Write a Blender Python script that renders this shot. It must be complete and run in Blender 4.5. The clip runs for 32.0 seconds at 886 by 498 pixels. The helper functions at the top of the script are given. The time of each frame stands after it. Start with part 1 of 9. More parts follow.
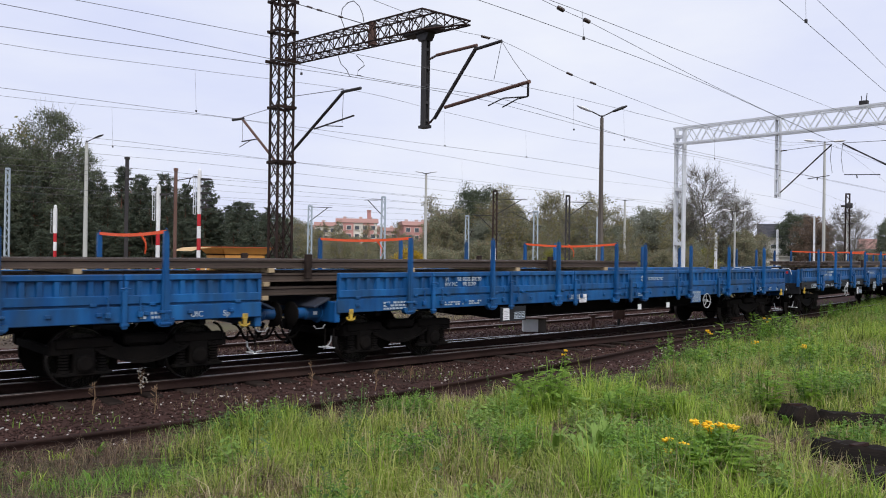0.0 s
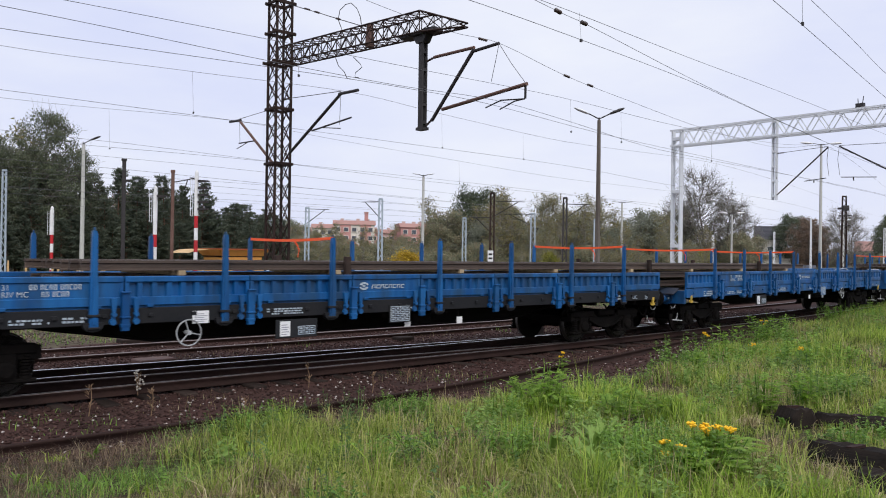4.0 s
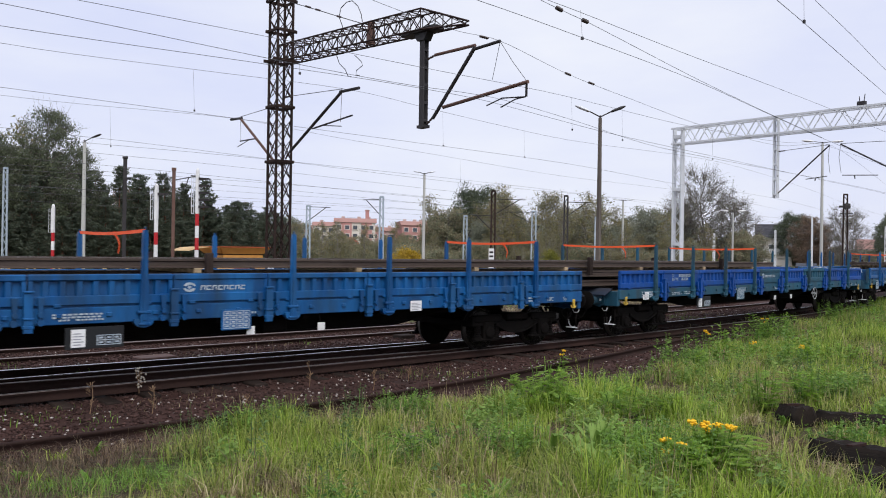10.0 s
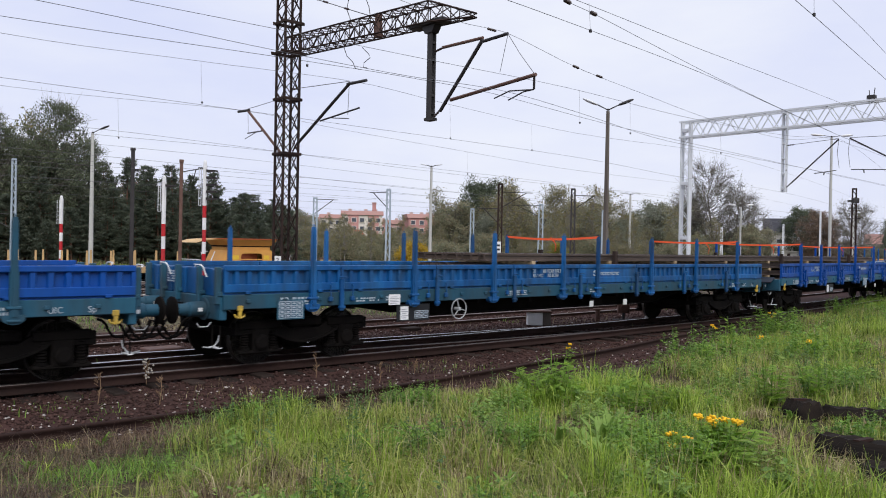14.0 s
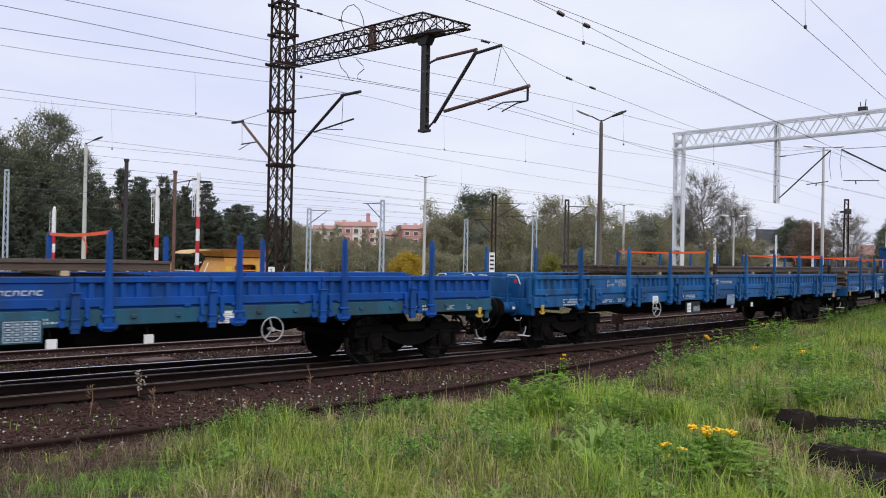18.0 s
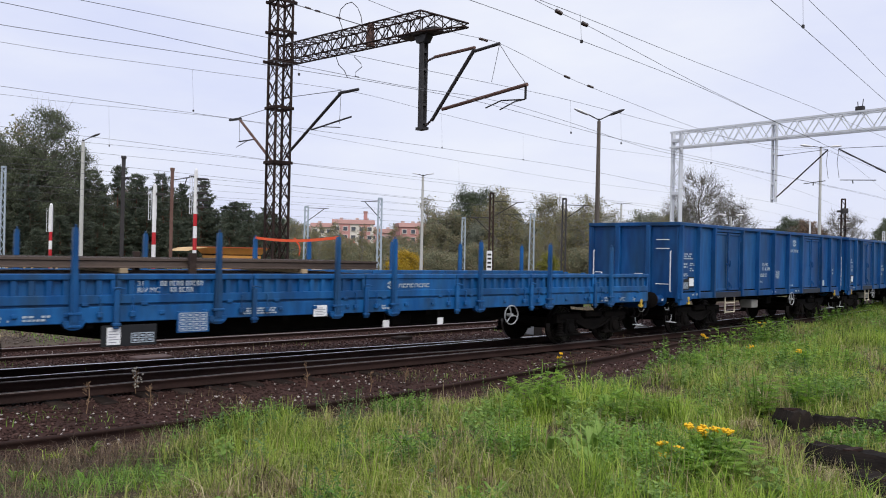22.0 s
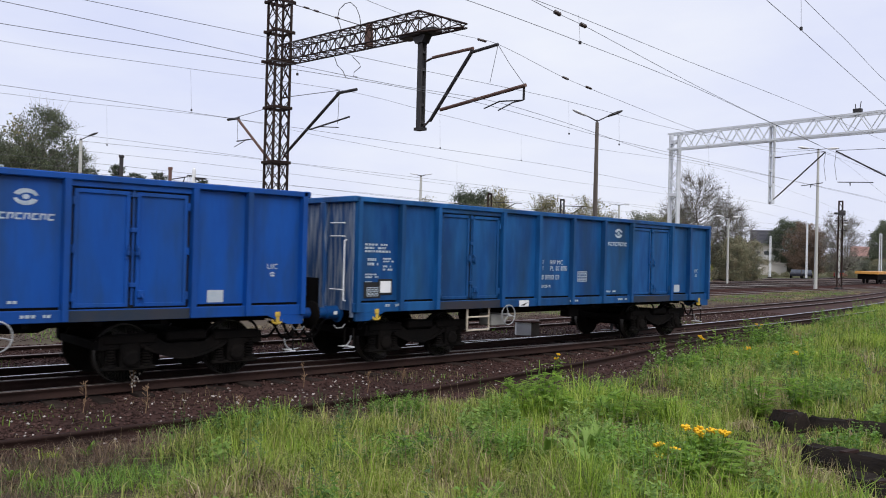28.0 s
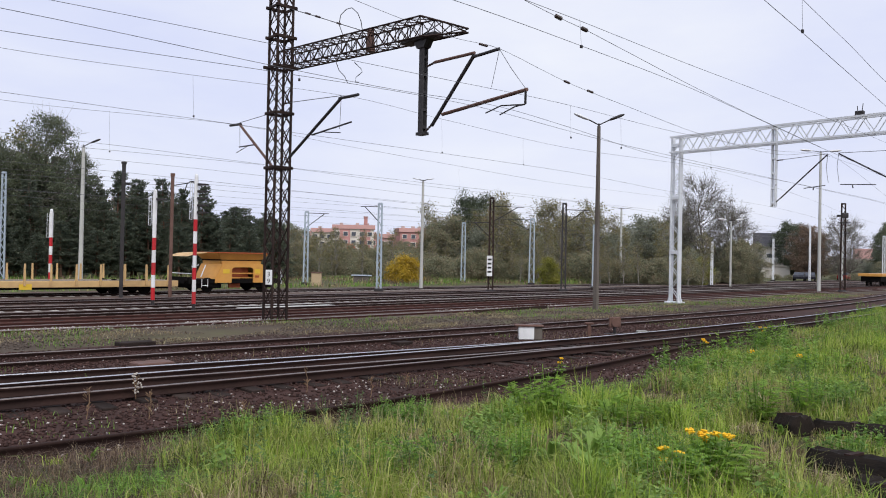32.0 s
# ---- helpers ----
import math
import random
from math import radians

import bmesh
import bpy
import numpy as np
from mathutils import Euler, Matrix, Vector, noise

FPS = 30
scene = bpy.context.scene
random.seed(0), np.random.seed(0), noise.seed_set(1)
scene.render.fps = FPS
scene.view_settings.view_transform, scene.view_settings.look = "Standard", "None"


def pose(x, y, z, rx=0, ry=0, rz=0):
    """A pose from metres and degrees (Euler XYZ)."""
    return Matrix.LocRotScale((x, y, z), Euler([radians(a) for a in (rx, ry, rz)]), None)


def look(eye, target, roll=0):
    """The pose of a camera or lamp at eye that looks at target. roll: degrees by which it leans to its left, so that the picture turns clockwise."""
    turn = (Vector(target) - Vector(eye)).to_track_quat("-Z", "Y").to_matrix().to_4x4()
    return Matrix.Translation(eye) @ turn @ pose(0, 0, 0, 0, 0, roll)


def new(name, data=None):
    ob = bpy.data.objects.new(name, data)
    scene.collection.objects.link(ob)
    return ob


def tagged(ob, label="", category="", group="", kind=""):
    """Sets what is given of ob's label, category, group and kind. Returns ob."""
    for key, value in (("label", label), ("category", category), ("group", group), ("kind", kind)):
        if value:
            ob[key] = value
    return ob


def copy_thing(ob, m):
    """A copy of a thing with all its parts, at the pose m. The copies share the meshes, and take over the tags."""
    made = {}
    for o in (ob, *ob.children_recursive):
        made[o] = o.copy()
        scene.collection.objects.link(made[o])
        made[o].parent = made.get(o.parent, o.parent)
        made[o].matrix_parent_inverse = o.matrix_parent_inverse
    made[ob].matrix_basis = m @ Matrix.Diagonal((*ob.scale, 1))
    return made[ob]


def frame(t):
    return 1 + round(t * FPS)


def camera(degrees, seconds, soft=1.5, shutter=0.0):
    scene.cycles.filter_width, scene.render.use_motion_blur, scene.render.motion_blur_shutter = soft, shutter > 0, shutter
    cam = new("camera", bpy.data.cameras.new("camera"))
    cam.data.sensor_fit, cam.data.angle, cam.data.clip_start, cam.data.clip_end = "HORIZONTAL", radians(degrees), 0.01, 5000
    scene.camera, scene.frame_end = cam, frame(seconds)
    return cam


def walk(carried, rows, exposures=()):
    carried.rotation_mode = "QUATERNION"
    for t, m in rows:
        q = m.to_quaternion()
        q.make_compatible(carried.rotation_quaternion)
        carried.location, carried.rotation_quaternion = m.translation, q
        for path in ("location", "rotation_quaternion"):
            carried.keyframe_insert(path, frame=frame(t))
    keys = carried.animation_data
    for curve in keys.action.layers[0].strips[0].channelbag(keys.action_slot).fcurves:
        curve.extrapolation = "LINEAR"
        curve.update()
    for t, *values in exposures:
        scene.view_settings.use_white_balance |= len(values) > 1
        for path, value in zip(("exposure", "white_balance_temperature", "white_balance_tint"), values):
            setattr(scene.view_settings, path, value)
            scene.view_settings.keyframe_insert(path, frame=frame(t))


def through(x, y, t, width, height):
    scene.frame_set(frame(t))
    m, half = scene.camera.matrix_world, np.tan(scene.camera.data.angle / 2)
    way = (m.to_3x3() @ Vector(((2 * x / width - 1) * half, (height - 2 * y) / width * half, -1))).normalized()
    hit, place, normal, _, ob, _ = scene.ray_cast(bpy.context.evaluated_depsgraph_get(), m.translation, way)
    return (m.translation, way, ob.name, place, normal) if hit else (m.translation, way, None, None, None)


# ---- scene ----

# ---------------------------------------------------------------- camera
EYE = (0.0, 0.0, 2.192)
TURNS = [
    (0, 90.257, -0.779, -41.180),
    (0.5, 90.182, -0.809, -41.233),
    (1, 90.228, -0.862, -41.297),
    (1.5, 90.354, -0.814, -41.337),
    (2, 90.427, -0.921, -41.372),
    (2.5, 90.508, -0.875, -41.334),
    (3, 90.462, -0.833, -41.316),
    (3.5, 90.434, -0.813, -41.355),
    (5.5, 90.289, -0.900, -41.424),
    (6, 90.286, -0.944, -41.436),
    (6.5, 90.314, -0.903, -41.467),
    (7, 90.352, -0.960, -41.463),
    (7.5, 90.419, -0.871, -41.425),
    (8, 90.467, -0.866, -41.339),
    (8.5, 90.461, -0.836, -41.249),
    (9, 90.393, -0.839, -41.238),
    (9.5, 90.273, -0.839, -41.299),
    (10, 90.254, -0.850, -41.307),
    (10.5, 90.249, -0.744, -41.338),
    (11, 90.307, -0.789, -41.352),
    (11.5, 90.541, -0.746, -41.284),
    (12, 90.667, -0.665, -41.186),
    (12.5, 90.636, -0.820, -41.039),
    (13, 90.256, -1.089, -40.965),
    (13.5, 89.946, -1.146, -40.895),
    (14, 89.746, -1.104, -40.834),
    (14.5, 89.664, -1.150, -40.841),
    (16.5, 89.965, -1.185, -41.083),
    (17, 90.242, -1.157, -41.152),
    (17.5, 90.422, -1.046, -41.208),
    (18, 90.524, -1.069, -41.260),
    (18.5, 90.517, -1.105, -41.297),
    (19, 90.393, -1.241, -41.317),
    (19.5, 90.334, -1.104, -41.272),
    (20, 90.272, -1.105, -41.254),
    (20.5, 90.265, -1.134, -41.301),
    (21, 90.297, -1.048, -41.349),
    (21.5, 90.336, -1.106, -41.419),
    (22, 90.396, -1.243, -41.445),
    (22.5, 90.443, -1.179, -41.509),
    (23, 90.505, -1.176, -41.570),
    (23.5, 90.593, -1.268, -41.657),
    (24, 90.629, -1.180, -41.692),
    (24.5, 90.603, -1.321, -41.713),
    (25, 90.532, -1.287, -41.702),
    (25.5, 90.378, -1.403, -41.652),
    (27.5, 90.216, -1.630, -41.614),
    (28, 90.433, -1.468, -41.608),
    (28.5, 90.676, -1.465, -41.582),
    (29, 90.887, -1.428, -41.621),
    (29.5, 90.945, -1.398, -41.653),
    (30, 90.862, -1.328, -41.648),
    (30.5, 90.758, -1.239, -41.586),
    (31, 90.749, -1.175, -41.545),
    (31.5, 90.719, -1.250, -41.495),
    (32, 90.747, -1.168, -41.428)
]
cam = camera(57.13, 32.0, soft=1.0, shutter=0.12)
walk(cam, [(t, pose(*EYE, rx, ry, rz)) for t, rx, ry, rz in TURNS])

# ---------------------------------------------------------------- daylight
world = bpy.data.worlds.new("overcast_sky")
scene.world = world
world.use_nodes = True
SUN_ELEVATION, SUN_TURN = 48.0, 205.0


def build_sky():
    nt = world.node_tree
    for n in list(nt.nodes):
        nt.nodes.remove(n)
    out = nt.nodes.new("ShaderNodeOutputWorld")
    bg = nt.nodes.new("ShaderNodeBackground")
    sky = nt.nodes.new("ShaderNodeTexSky")
    sky.sky_type, sky.sun_disc = "NISHITA", False
    sky.sun_elevation, sky.sun_rotation = radians(SUN_ELEVATION), radians(SUN_TURN)
    sky.air_density, sky.dust_density = 1.0, 3.0
    tc = nt.nodes.new("ShaderNodeTexCoord")
    stretch = nt.nodes.new("ShaderNodeMapping")
    stretch.inputs["Scale"].default_value = (1.0, 1.0, 3.4)
    stretch.inputs["Location"].default_value = (0.9, 0.35, 0.2)
    wide = nt.nodes.new("ShaderNodeTexNoise")
    wide.inputs["Scale"].default_value, wide.inputs["Detail"].default_value = 2.1, 6.0
    wide.inputs["Roughness"].default_value = 0.55
    ramp = nt.nodes.new("ShaderNodeValToRGB")
    ramp.color_ramp.elements[0].position, ramp.color_ramp.elements[0].color = 0.30, (0.66, 0.70, 0.905, 1)
    ramp.color_ramp.elements[1].position, ramp.color_ramp.elements[1].color = 0.70, (0.818, 0.842, 0.930, 1)
    dim = nt.nodes.new("ShaderNodeVectorMath")
    dim.operation = "SCALE"
    dim.inputs["Scale"].default_value = 0.10
    mix = nt.nodes.new("ShaderNodeMix")
    mix.data_type = "RGBA"
    mix.inputs["Factor"].default_value = 0.92
    nt.links.new(tc.outputs["Generated"], stretch.inputs["Vector"])
    nt.links.new(stretch.outputs["Vector"], wide.inputs["Vector"])
    nt.links.new(wide.outputs["Fac"], ramp.inputs["Fac"])
    nt.links.new(sky.outputs["Color"], dim.inputs[0])
    nt.links.new(dim.outputs["Vector"], mix.inputs["A"])
    nt.links.new(ramp.outputs["Color"], mix.inputs["B"])
    nt.links.new(mix.outputs["Result"], bg.inputs["Color"])
    bg.inputs["Strength"].default_value = 1.0
    nt.links.new(bg.outputs["Background"], out.inputs["Surface"])


build_sky()
sun_data = bpy.data.lights.new("sun", "SUN")
sun_data.energy, sun_data.angle, sun_data.color = 2.05, radians(40), (1.0, 0.97, 0.92)
sun_lamp = new("sun", sun_data)
_sd = Vector((math.sin(radians(SUN_TURN)) * math.cos(radians(SUN_ELEVATION)), math.cos(radians(SUN_TURN)) * math.cos(radians(SUN_ELEVATION)), math.sin(radians(SUN_ELEVATION))))
sun_lamp.matrix_world = look(tuple(_sd * 60), (0, 0, 0))
scene.view_settings.exposure = 0.15


# ---------------------------------------------------------------- materials
MATS = {}


def surface(name, base, other, rough=0.6, metal=0.0, scale=3.0, fine=40.0, spread=(0.35, 0.7), bump=0.25, dirt=None, dirt_amount=0.0, dirt_scale=1.2, stretch=(1, 1, 1), vary=0.0, island=False, rough_spread=0.12, spec=None):
    """A worn surface: two colours mixed at two scales, an optional layer of dirt, fine relief."""
    if name in MATS:
        return MATS[name]
    m = bpy.data.materials.new(name)
    m.use_nodes = True
    nt = m.node_tree
    N, L = nt.nodes, nt.links
    bsdf = N["Principled BSDF"]
    tc = N.new("ShaderNodeTexCoord")
    mp = N.new("ShaderNodeMapping")
    mp.inputs["Scale"].default_value = stretch
    info = N.new("ShaderNodeObjectInfo")
    shift = N.new("ShaderNodeVectorMath")
    shift.operation = "MULTIPLY_ADD"
    shift.inputs[0].default_value = (13.7, 7.1, 3.3)
    L.new(info.outputs["Random"], shift.inputs[1])
    L.new(tc.outputs["Object"], shift.inputs[2])
    L.new(shift.outputs["Vector"], mp.inputs["Vector"])

    def noisy(s, detail):
        n = N.new("ShaderNodeTexNoise")
        n.inputs["Scale"].default_value, n.inputs["Detail"].default_value = s, detail
        L.new(mp.outputs["Vector"], n.inputs["Vector"])
        return n

    big, small = noisy(scale, 5.0), noisy(fine, 3.0)
    both = N.new("ShaderNodeMix")
    both.inputs["Factor"].default_value = 0.35
    L.new(big.outputs["Fac"], both.inputs["A"])
    L.new(small.outputs["Fac"], both.inputs["B"])
    ramp = N.new("ShaderNodeMapRange")
    ramp.inputs["From Min"].default_value, ramp.inputs["From Max"].default_value = spread
    L.new(both.outputs["Result"], ramp.inputs["Value"])
    mix = N.new("ShaderNodeMix")
    mix.data_type = "RGBA"
    mix.inputs["A"].default_value, mix.inputs["B"].default_value = (*base, 1), (*other, 1)
    L.new(ramp.outputs["Result"], mix.inputs["Factor"])
    colour = mix.outputs["Result"]
    if vary:
        hsv = N.new("ShaderNodeHueSaturation")
        val = N.new("ShaderNodeMapRange")
        val.inputs["To Min"].default_value, val.inputs["To Max"].default_value = 1 - vary, 1 + vary
        if island:
            geo = N.new("ShaderNodeNewGeometry")
            L.new(geo.outputs["Random Per Island"], val.inputs["Value"])
        else:
            L.new(info.outputs["Random"], val.inputs["Value"])
        L.new(val.outputs["Result"], hsv.inputs["Value"])
        L.new(colour, hsv.inputs["Color"])
        colour = hsv.outputs["Color"]
    if dirt:
        d = noisy(dirt_scale, 6.0)
        dr = N.new("ShaderNodeMapRange")
        dr.inputs["From Min"].default_value, dr.inputs["From Max"].default_value = 0.42, 0.75
        dr.inputs["To Max"].default_value = dirt_amount
        L.new(d.outputs["Fac"], dr.inputs["Value"])
        dm = N.new("ShaderNodeMix")
        dm.data_type = "RGBA"
        dm.inputs["B"].default_value = (*dirt, 1)
        L.new(dr.outputs["Result"], dm.inputs["Factor"])
        L.new(colour, dm.inputs["A"])
        colour = dm.outputs["Result"]
    L.new(colour, bsdf.inputs["Base Color"])
    rr = N.new("ShaderNodeMapRange")
    rr.inputs["To Min"].default_value, rr.inputs["To Max"].default_value = max(0.03, rough - rough_spread), min(1.0, rough + rough_spread)
    L.new(big.outputs["Fac"], rr.inputs["Value"])
    L.new(rr.outputs["Result"], bsdf.inputs["Roughness"])
    bsdf.inputs["Metallic"].default_value = metal
    bsdf.inputs["Specular IOR Level"].default_value = spec if spec is not None else (0.15 if rough >= 0.75 else 0.4)
    if bump:
        b = N.new("ShaderNodeBump")
        b.inputs["Strength"].default_value, b.inputs["Distance"].default_value = bump, 0.01
        L.new(both.outputs["Result"], b.inputs["Height"])
        L.new(b.outputs["Normal"], bsdf.inputs["Normal"])
    MATS[name] = m
    return m


def foliage(name, colours, rough=0.6, through=0.25, spots=None):
    """Leaves or blades: a colour from the ramp for each island."""
    m = bpy.data.materials.new(name)
    m.use_nodes = True
    N, L = m.node_tree.nodes, m.node_tree.links
    bsdf = N["Principled BSDF"]
    geo = N.new("ShaderNodeNewGeometry")
    ramp = N.new("ShaderNodeValToRGB")
    els = ramp.color_ramp.elements
    while len(els) < len(colours):
        els.new(0.5)
    for i, c in enumerate(colours):
        els[i].position, els[i].color = i / max(1, len(colours) - 1), (*c, 1)
    tc = N.new("ShaderNodeTexCoord")
    n = N.new("ShaderNodeTexNoise")
    n.inputs["Scale"].default_value = spots or 0.7
    L.new(tc.outputs["Object"], n.inputs["Vector"])
    add = N.new("ShaderNodeMath")
    add.operation = "MULTIPLY_ADD"
    add.inputs[1].default_value, add.inputs[2].default_value = 1.5, -0.75
    L.new(n.outputs["Fac"], add.inputs[0])
    s = N.new("ShaderNodeMath")
    s.operation, s.use_clamp = "ADD", True
    L.new(add.outputs["Value"], s.inputs[0])
    L.new(geo.outputs["Random Per Island"], s.inputs[1])
    L.new(s.outputs["Value"], ramp.inputs["Fac"])
    L.new(ramp.outputs["Color"], bsdf.inputs["Base Color"])
    bsdf.inputs["Roughness"].default_value = rough
    if through:
        tr = N.new("ShaderNodeBsdfTranslucent")
        mx = N.new("ShaderNodeMixShader")
        mx.inputs["Fac"].default_value = through
        L.new(ramp.outputs["Color"], tr.inputs["Color"])
        L.new(bsdf.outputs["BSDF"], mx.inputs[1])
        L.new(tr.outputs["BSDF"], mx.inputs[2])
        L.new(mx.outputs["Shader"], N["Material Output"].inputs["Surface"])
    return m


GRIME = (0.025, 0.022, 0.02)
blue = surface("blue_wagon_paint", (0.0018, 0.060, 0.205), (0.010, 0.112, 0.315), 0.44, scale=2.2, fine=9, spread=(0.40, 0.64), bump=0.24, dirt=(0.016, 0.036, 0.06), dirt_amount=0.8, dirt_scale=3.0, stretch=(1, 1, 0.25), vary=0.12, spec=0.34)
bright_blue = surface("fresh_blue_paint", (0.0015, 0.050, 0.255), (0.003, 0.070, 0.33), 0.5, scale=1.6, fine=14, bump=0.12, dirt=(0.012, 0.036, 0.075), dirt_amount=0.65, dirt_scale=2.6, stretch=(1, 1, 0.25), vary=0.10, spec=0.28)
teal = surface("faded_teal_paint", (0.009, 0.064, 0.112), (0.017, 0.094, 0.152), 0.6, scale=1.8, fine=16, bump=0.15, dirt=(0.03, 0.038, 0.04), dirt_amount=0.8, dirt_scale=2.6, stretch=(1, 1, 0.3), vary=0.12, spec=0.35)
open_blue = surface("blue_gondola_paint", (0.0012, 0.044, 0.172), (0.009, 0.092, 0.270), 0.50, scale=1.3, fine=7, spread=(0.40, 0.62), bump=0.28, dirt=(0.010, 0.034, 0.068), dirt_amount=0.85, dirt_scale=1.6, stretch=(1, 1, 0.22), vary=0.10, spec=0.26)
scraped_blue = surface("scraped_blue_paint", (0.00688, 0.0516, 0.172), (0.0301, 0.0774, 0.1806), 0.55, scale=2.5, fine=18, bump=0.15, dirt=(0.30, 0.33, 0.36), dirt_amount=1.0, dirt_scale=13.0, stretch=(1, 1, 0.10), spec=0.2)
scraped_sill = surface("scraped_dark_sill", (0.008, 0.020, 0.045), (0.022, 0.028, 0.038), 0.7, scale=3, fine=25, bump=0.3, dirt=(0.05, 0.03, 0.024), dirt_amount=0.5)
black_paint = surface("black_underframe_and_gap_paint", (0.0081, 0.009, 0.0117), (0.0171, 0.0171, 0.0189), 0.6, scale=2.0, fine=25, bump=0.2, spec=0.25)
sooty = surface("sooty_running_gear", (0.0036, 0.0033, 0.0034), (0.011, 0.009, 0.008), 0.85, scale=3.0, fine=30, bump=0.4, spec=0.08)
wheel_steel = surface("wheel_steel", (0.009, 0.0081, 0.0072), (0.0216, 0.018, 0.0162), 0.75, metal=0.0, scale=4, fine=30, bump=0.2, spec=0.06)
tread_steel = surface("worn_tread_steel", (0.10, 0.095, 0.09), (0.18, 0.17, 0.16), 0.5, metal=1.0, scale=4, fine=30, bump=0.05)
white_paint = surface("white_stencil_paint", (0.62, 0.64, 0.66), (0.75, 0.76, 0.77), 0.6, scale=8, fine=60, bump=0.05)
stencil_white = surface("worn_white_stencil", (0.26, 0.33, 0.40), (0.50, 0.55, 0.60), 0.65, scale=10, fine=70, bump=0.03)
card_paper = surface("white_card", (0.72, 0.73, 0.76), (0.8, 0.8, 0.8), 0.5, scale=6, fine=60, bump=0.03)
card_ink = surface("grey_print", (0.25, 0.26, 0.3), (0.35, 0.35, 0.38), 0.6, scale=20, fine=80, bump=0)
dark_plate = surface("dark_data_plate", (0.007, 0.008, 0.010), (0.012, 0.013, 0.016), 0.6, scale=6, fine=40, bump=0.05)
hook_yellow = surface("yellow_hook_paint", (0.62, 0.42, 0.05), (0.46, 0.30, 0.05), 0.6, scale=9, fine=60, bump=0.1, dirt=(0.10, 0.08, 0.04), dirt_amount=0.6, dirt_scale=9)
deck_wood = surface("grey_deck_planks", (0.16, 0.13, 0.10), (0.25, 0.21, 0.17), 0.85, scale=2, fine=30, stretch=(0.3, 3, 3), bump=0.4)
load_steel = surface("brown_rail_steel", (0.048, 0.034, 0.028), (0.098, 0.072, 0.058), 0.6, metal=0.25, scale=1.2, fine=22, stretch=(0.25, 2, 2), bump=0.2, vary=0.25)
timber = surface("pale_timber", (0.33, 0.25, 0.16), (0.45, 0.35, 0.22), 0.8, scale=4, fine=30, bump=0.3, vary=0.2)
strap_orange = surface("orange_strap", (0.95, 0.13, 0.035), (0.85, 0.10, 0.03), 0.6, scale=8, fine=60, bump=0.05)
rail_rust = surface("rusty_rail", (0.018, 0.010, 0.0085), (0.042, 0.022, 0.018), 0.8, scale=3, fine=50, bump=0.35, stretch=(0.4, 1, 1))
rail_red = surface("red_rusty_rail", (0.062, 0.027, 0.023), (0.095, 0.045, 0.038), 0.85, scale=3, fine=50, bump=0.3, stretch=(0.4, 1, 1))
rail_bright = surface("polished_rail_head", (0.52, 0.52, 0.53), (0.64, 0.64, 0.64), 0.24, metal=1.0, scale=2, fine=40, bump=0.02, stretch=(0.2, 1, 1), rough_spread=0.06)
rail_dull = surface("dull_rail_head", (0.20, 0.17, 0.16), (0.28, 0.24, 0.22), 0.4, metal=0.9, scale=2, fine=40, bump=0.05, stretch=(0.2, 1, 1))
sleeper_wood = surface("dark_sleeper_wood", (0.022, 0.015, 0.013), (0.048, 0.034, 0.029), 0.9, scale=2, fine=26, stretch=(3, 0.5, 3), bump=0.6, vary=0.3)
sleeper_worn = surface("worn_brown_sleeper", (0.085, 0.064, 0.054), (0.14, 0.11, 0.095), 0.9, scale=2, fine=26, bump=0.5, vary=0.2)
sleeper_grey = surface("grey_concrete_sleeper", (0.33, 0.31, 0.29), (0.43, 0.41, 0.38), 0.9, scale=3, fine=40, bump=0.3, vary=0.15)
baulk_wood = surface("weathered_black_baulk", (0.006, 0.005, 0.0045), (0.027, 0.020, 0.016), 0.9, scale=2.5, fine=26, stretch=(0.35, 3, 3), bump=0.9)
mast_rust = surface("brown_rusted_mast_steel", (0.020, 0.014, 0.013), (0.055, 0.034, 0.028), 0.75, metal=0.2, scale=1.2, fine=30, bump=0.3)
arm_rust = surface("rust_red_tube", (0.10, 0.05, 0.038), (0.17, 0.10, 0.08), 0.7, metal=0.2, scale=3, fine=30, bump=0.2)
dark_steel = surface("dark_painted_steel", (0.022, 0.020, 0.022), (0.045, 0.04, 0.04), 0.6, metal=0.2, scale=2, fine=30, bump=0.15)
galvanised = surface("galvanised_steel", (0.60, 0.62, 0.65), (0.72, 0.74, 0.77), 0.55, metal=0.15, scale=2, fine=30, bump=0.1)
grey_blue_steel = surface("grey_blue_painted_steel", (0.30, 0.36, 0.42), (0.40, 0.46, 0.51), 0.55, metal=0.1, scale=2, fine=30, bump=0.1)
brown_concrete = surface("brown_stained_concrete", (0.10, 0.085, 0.075), (0.16, 0.14, 0.12), 0.85, scale=1.0, fine=30, bump=0.4, stretch=(1, 1, 0.3))
pale_concrete = surface("pale_concrete", (0.40, 0.40, 0.38), (0.50, 0.50, 0.47), 0.85, scale=1.0, fine=30, bump=0.3, stretch=(1, 1, 0.3))
wire_steel = surface("dark_wire", (0.11, 0.11, 0.12), (0.15, 0.15, 0.16), 0.5, metal=0.5, scale=2, fine=20, bump=0)
ceramic = surface("brown_insulator", (0.03, 0.018, 0.015), (0.05, 0.03, 0.025), 0.25, scale=6, fine=40, bump=0)
sign_white = surface("white_sign_enamel", (0.72, 0.73, 0.74), (0.8, 0.8, 0.8), 0.45, scale=4, fine=40, bump=0.05, dirt=(0.3, 0.28, 0.25), dirt_amount=0.35)
sign_black = surface("black_sign_paint", (0.012, 0.012, 0.012), (0.02, 0.02, 0.02), 0.5, scale=8, fine=40, bump=0)
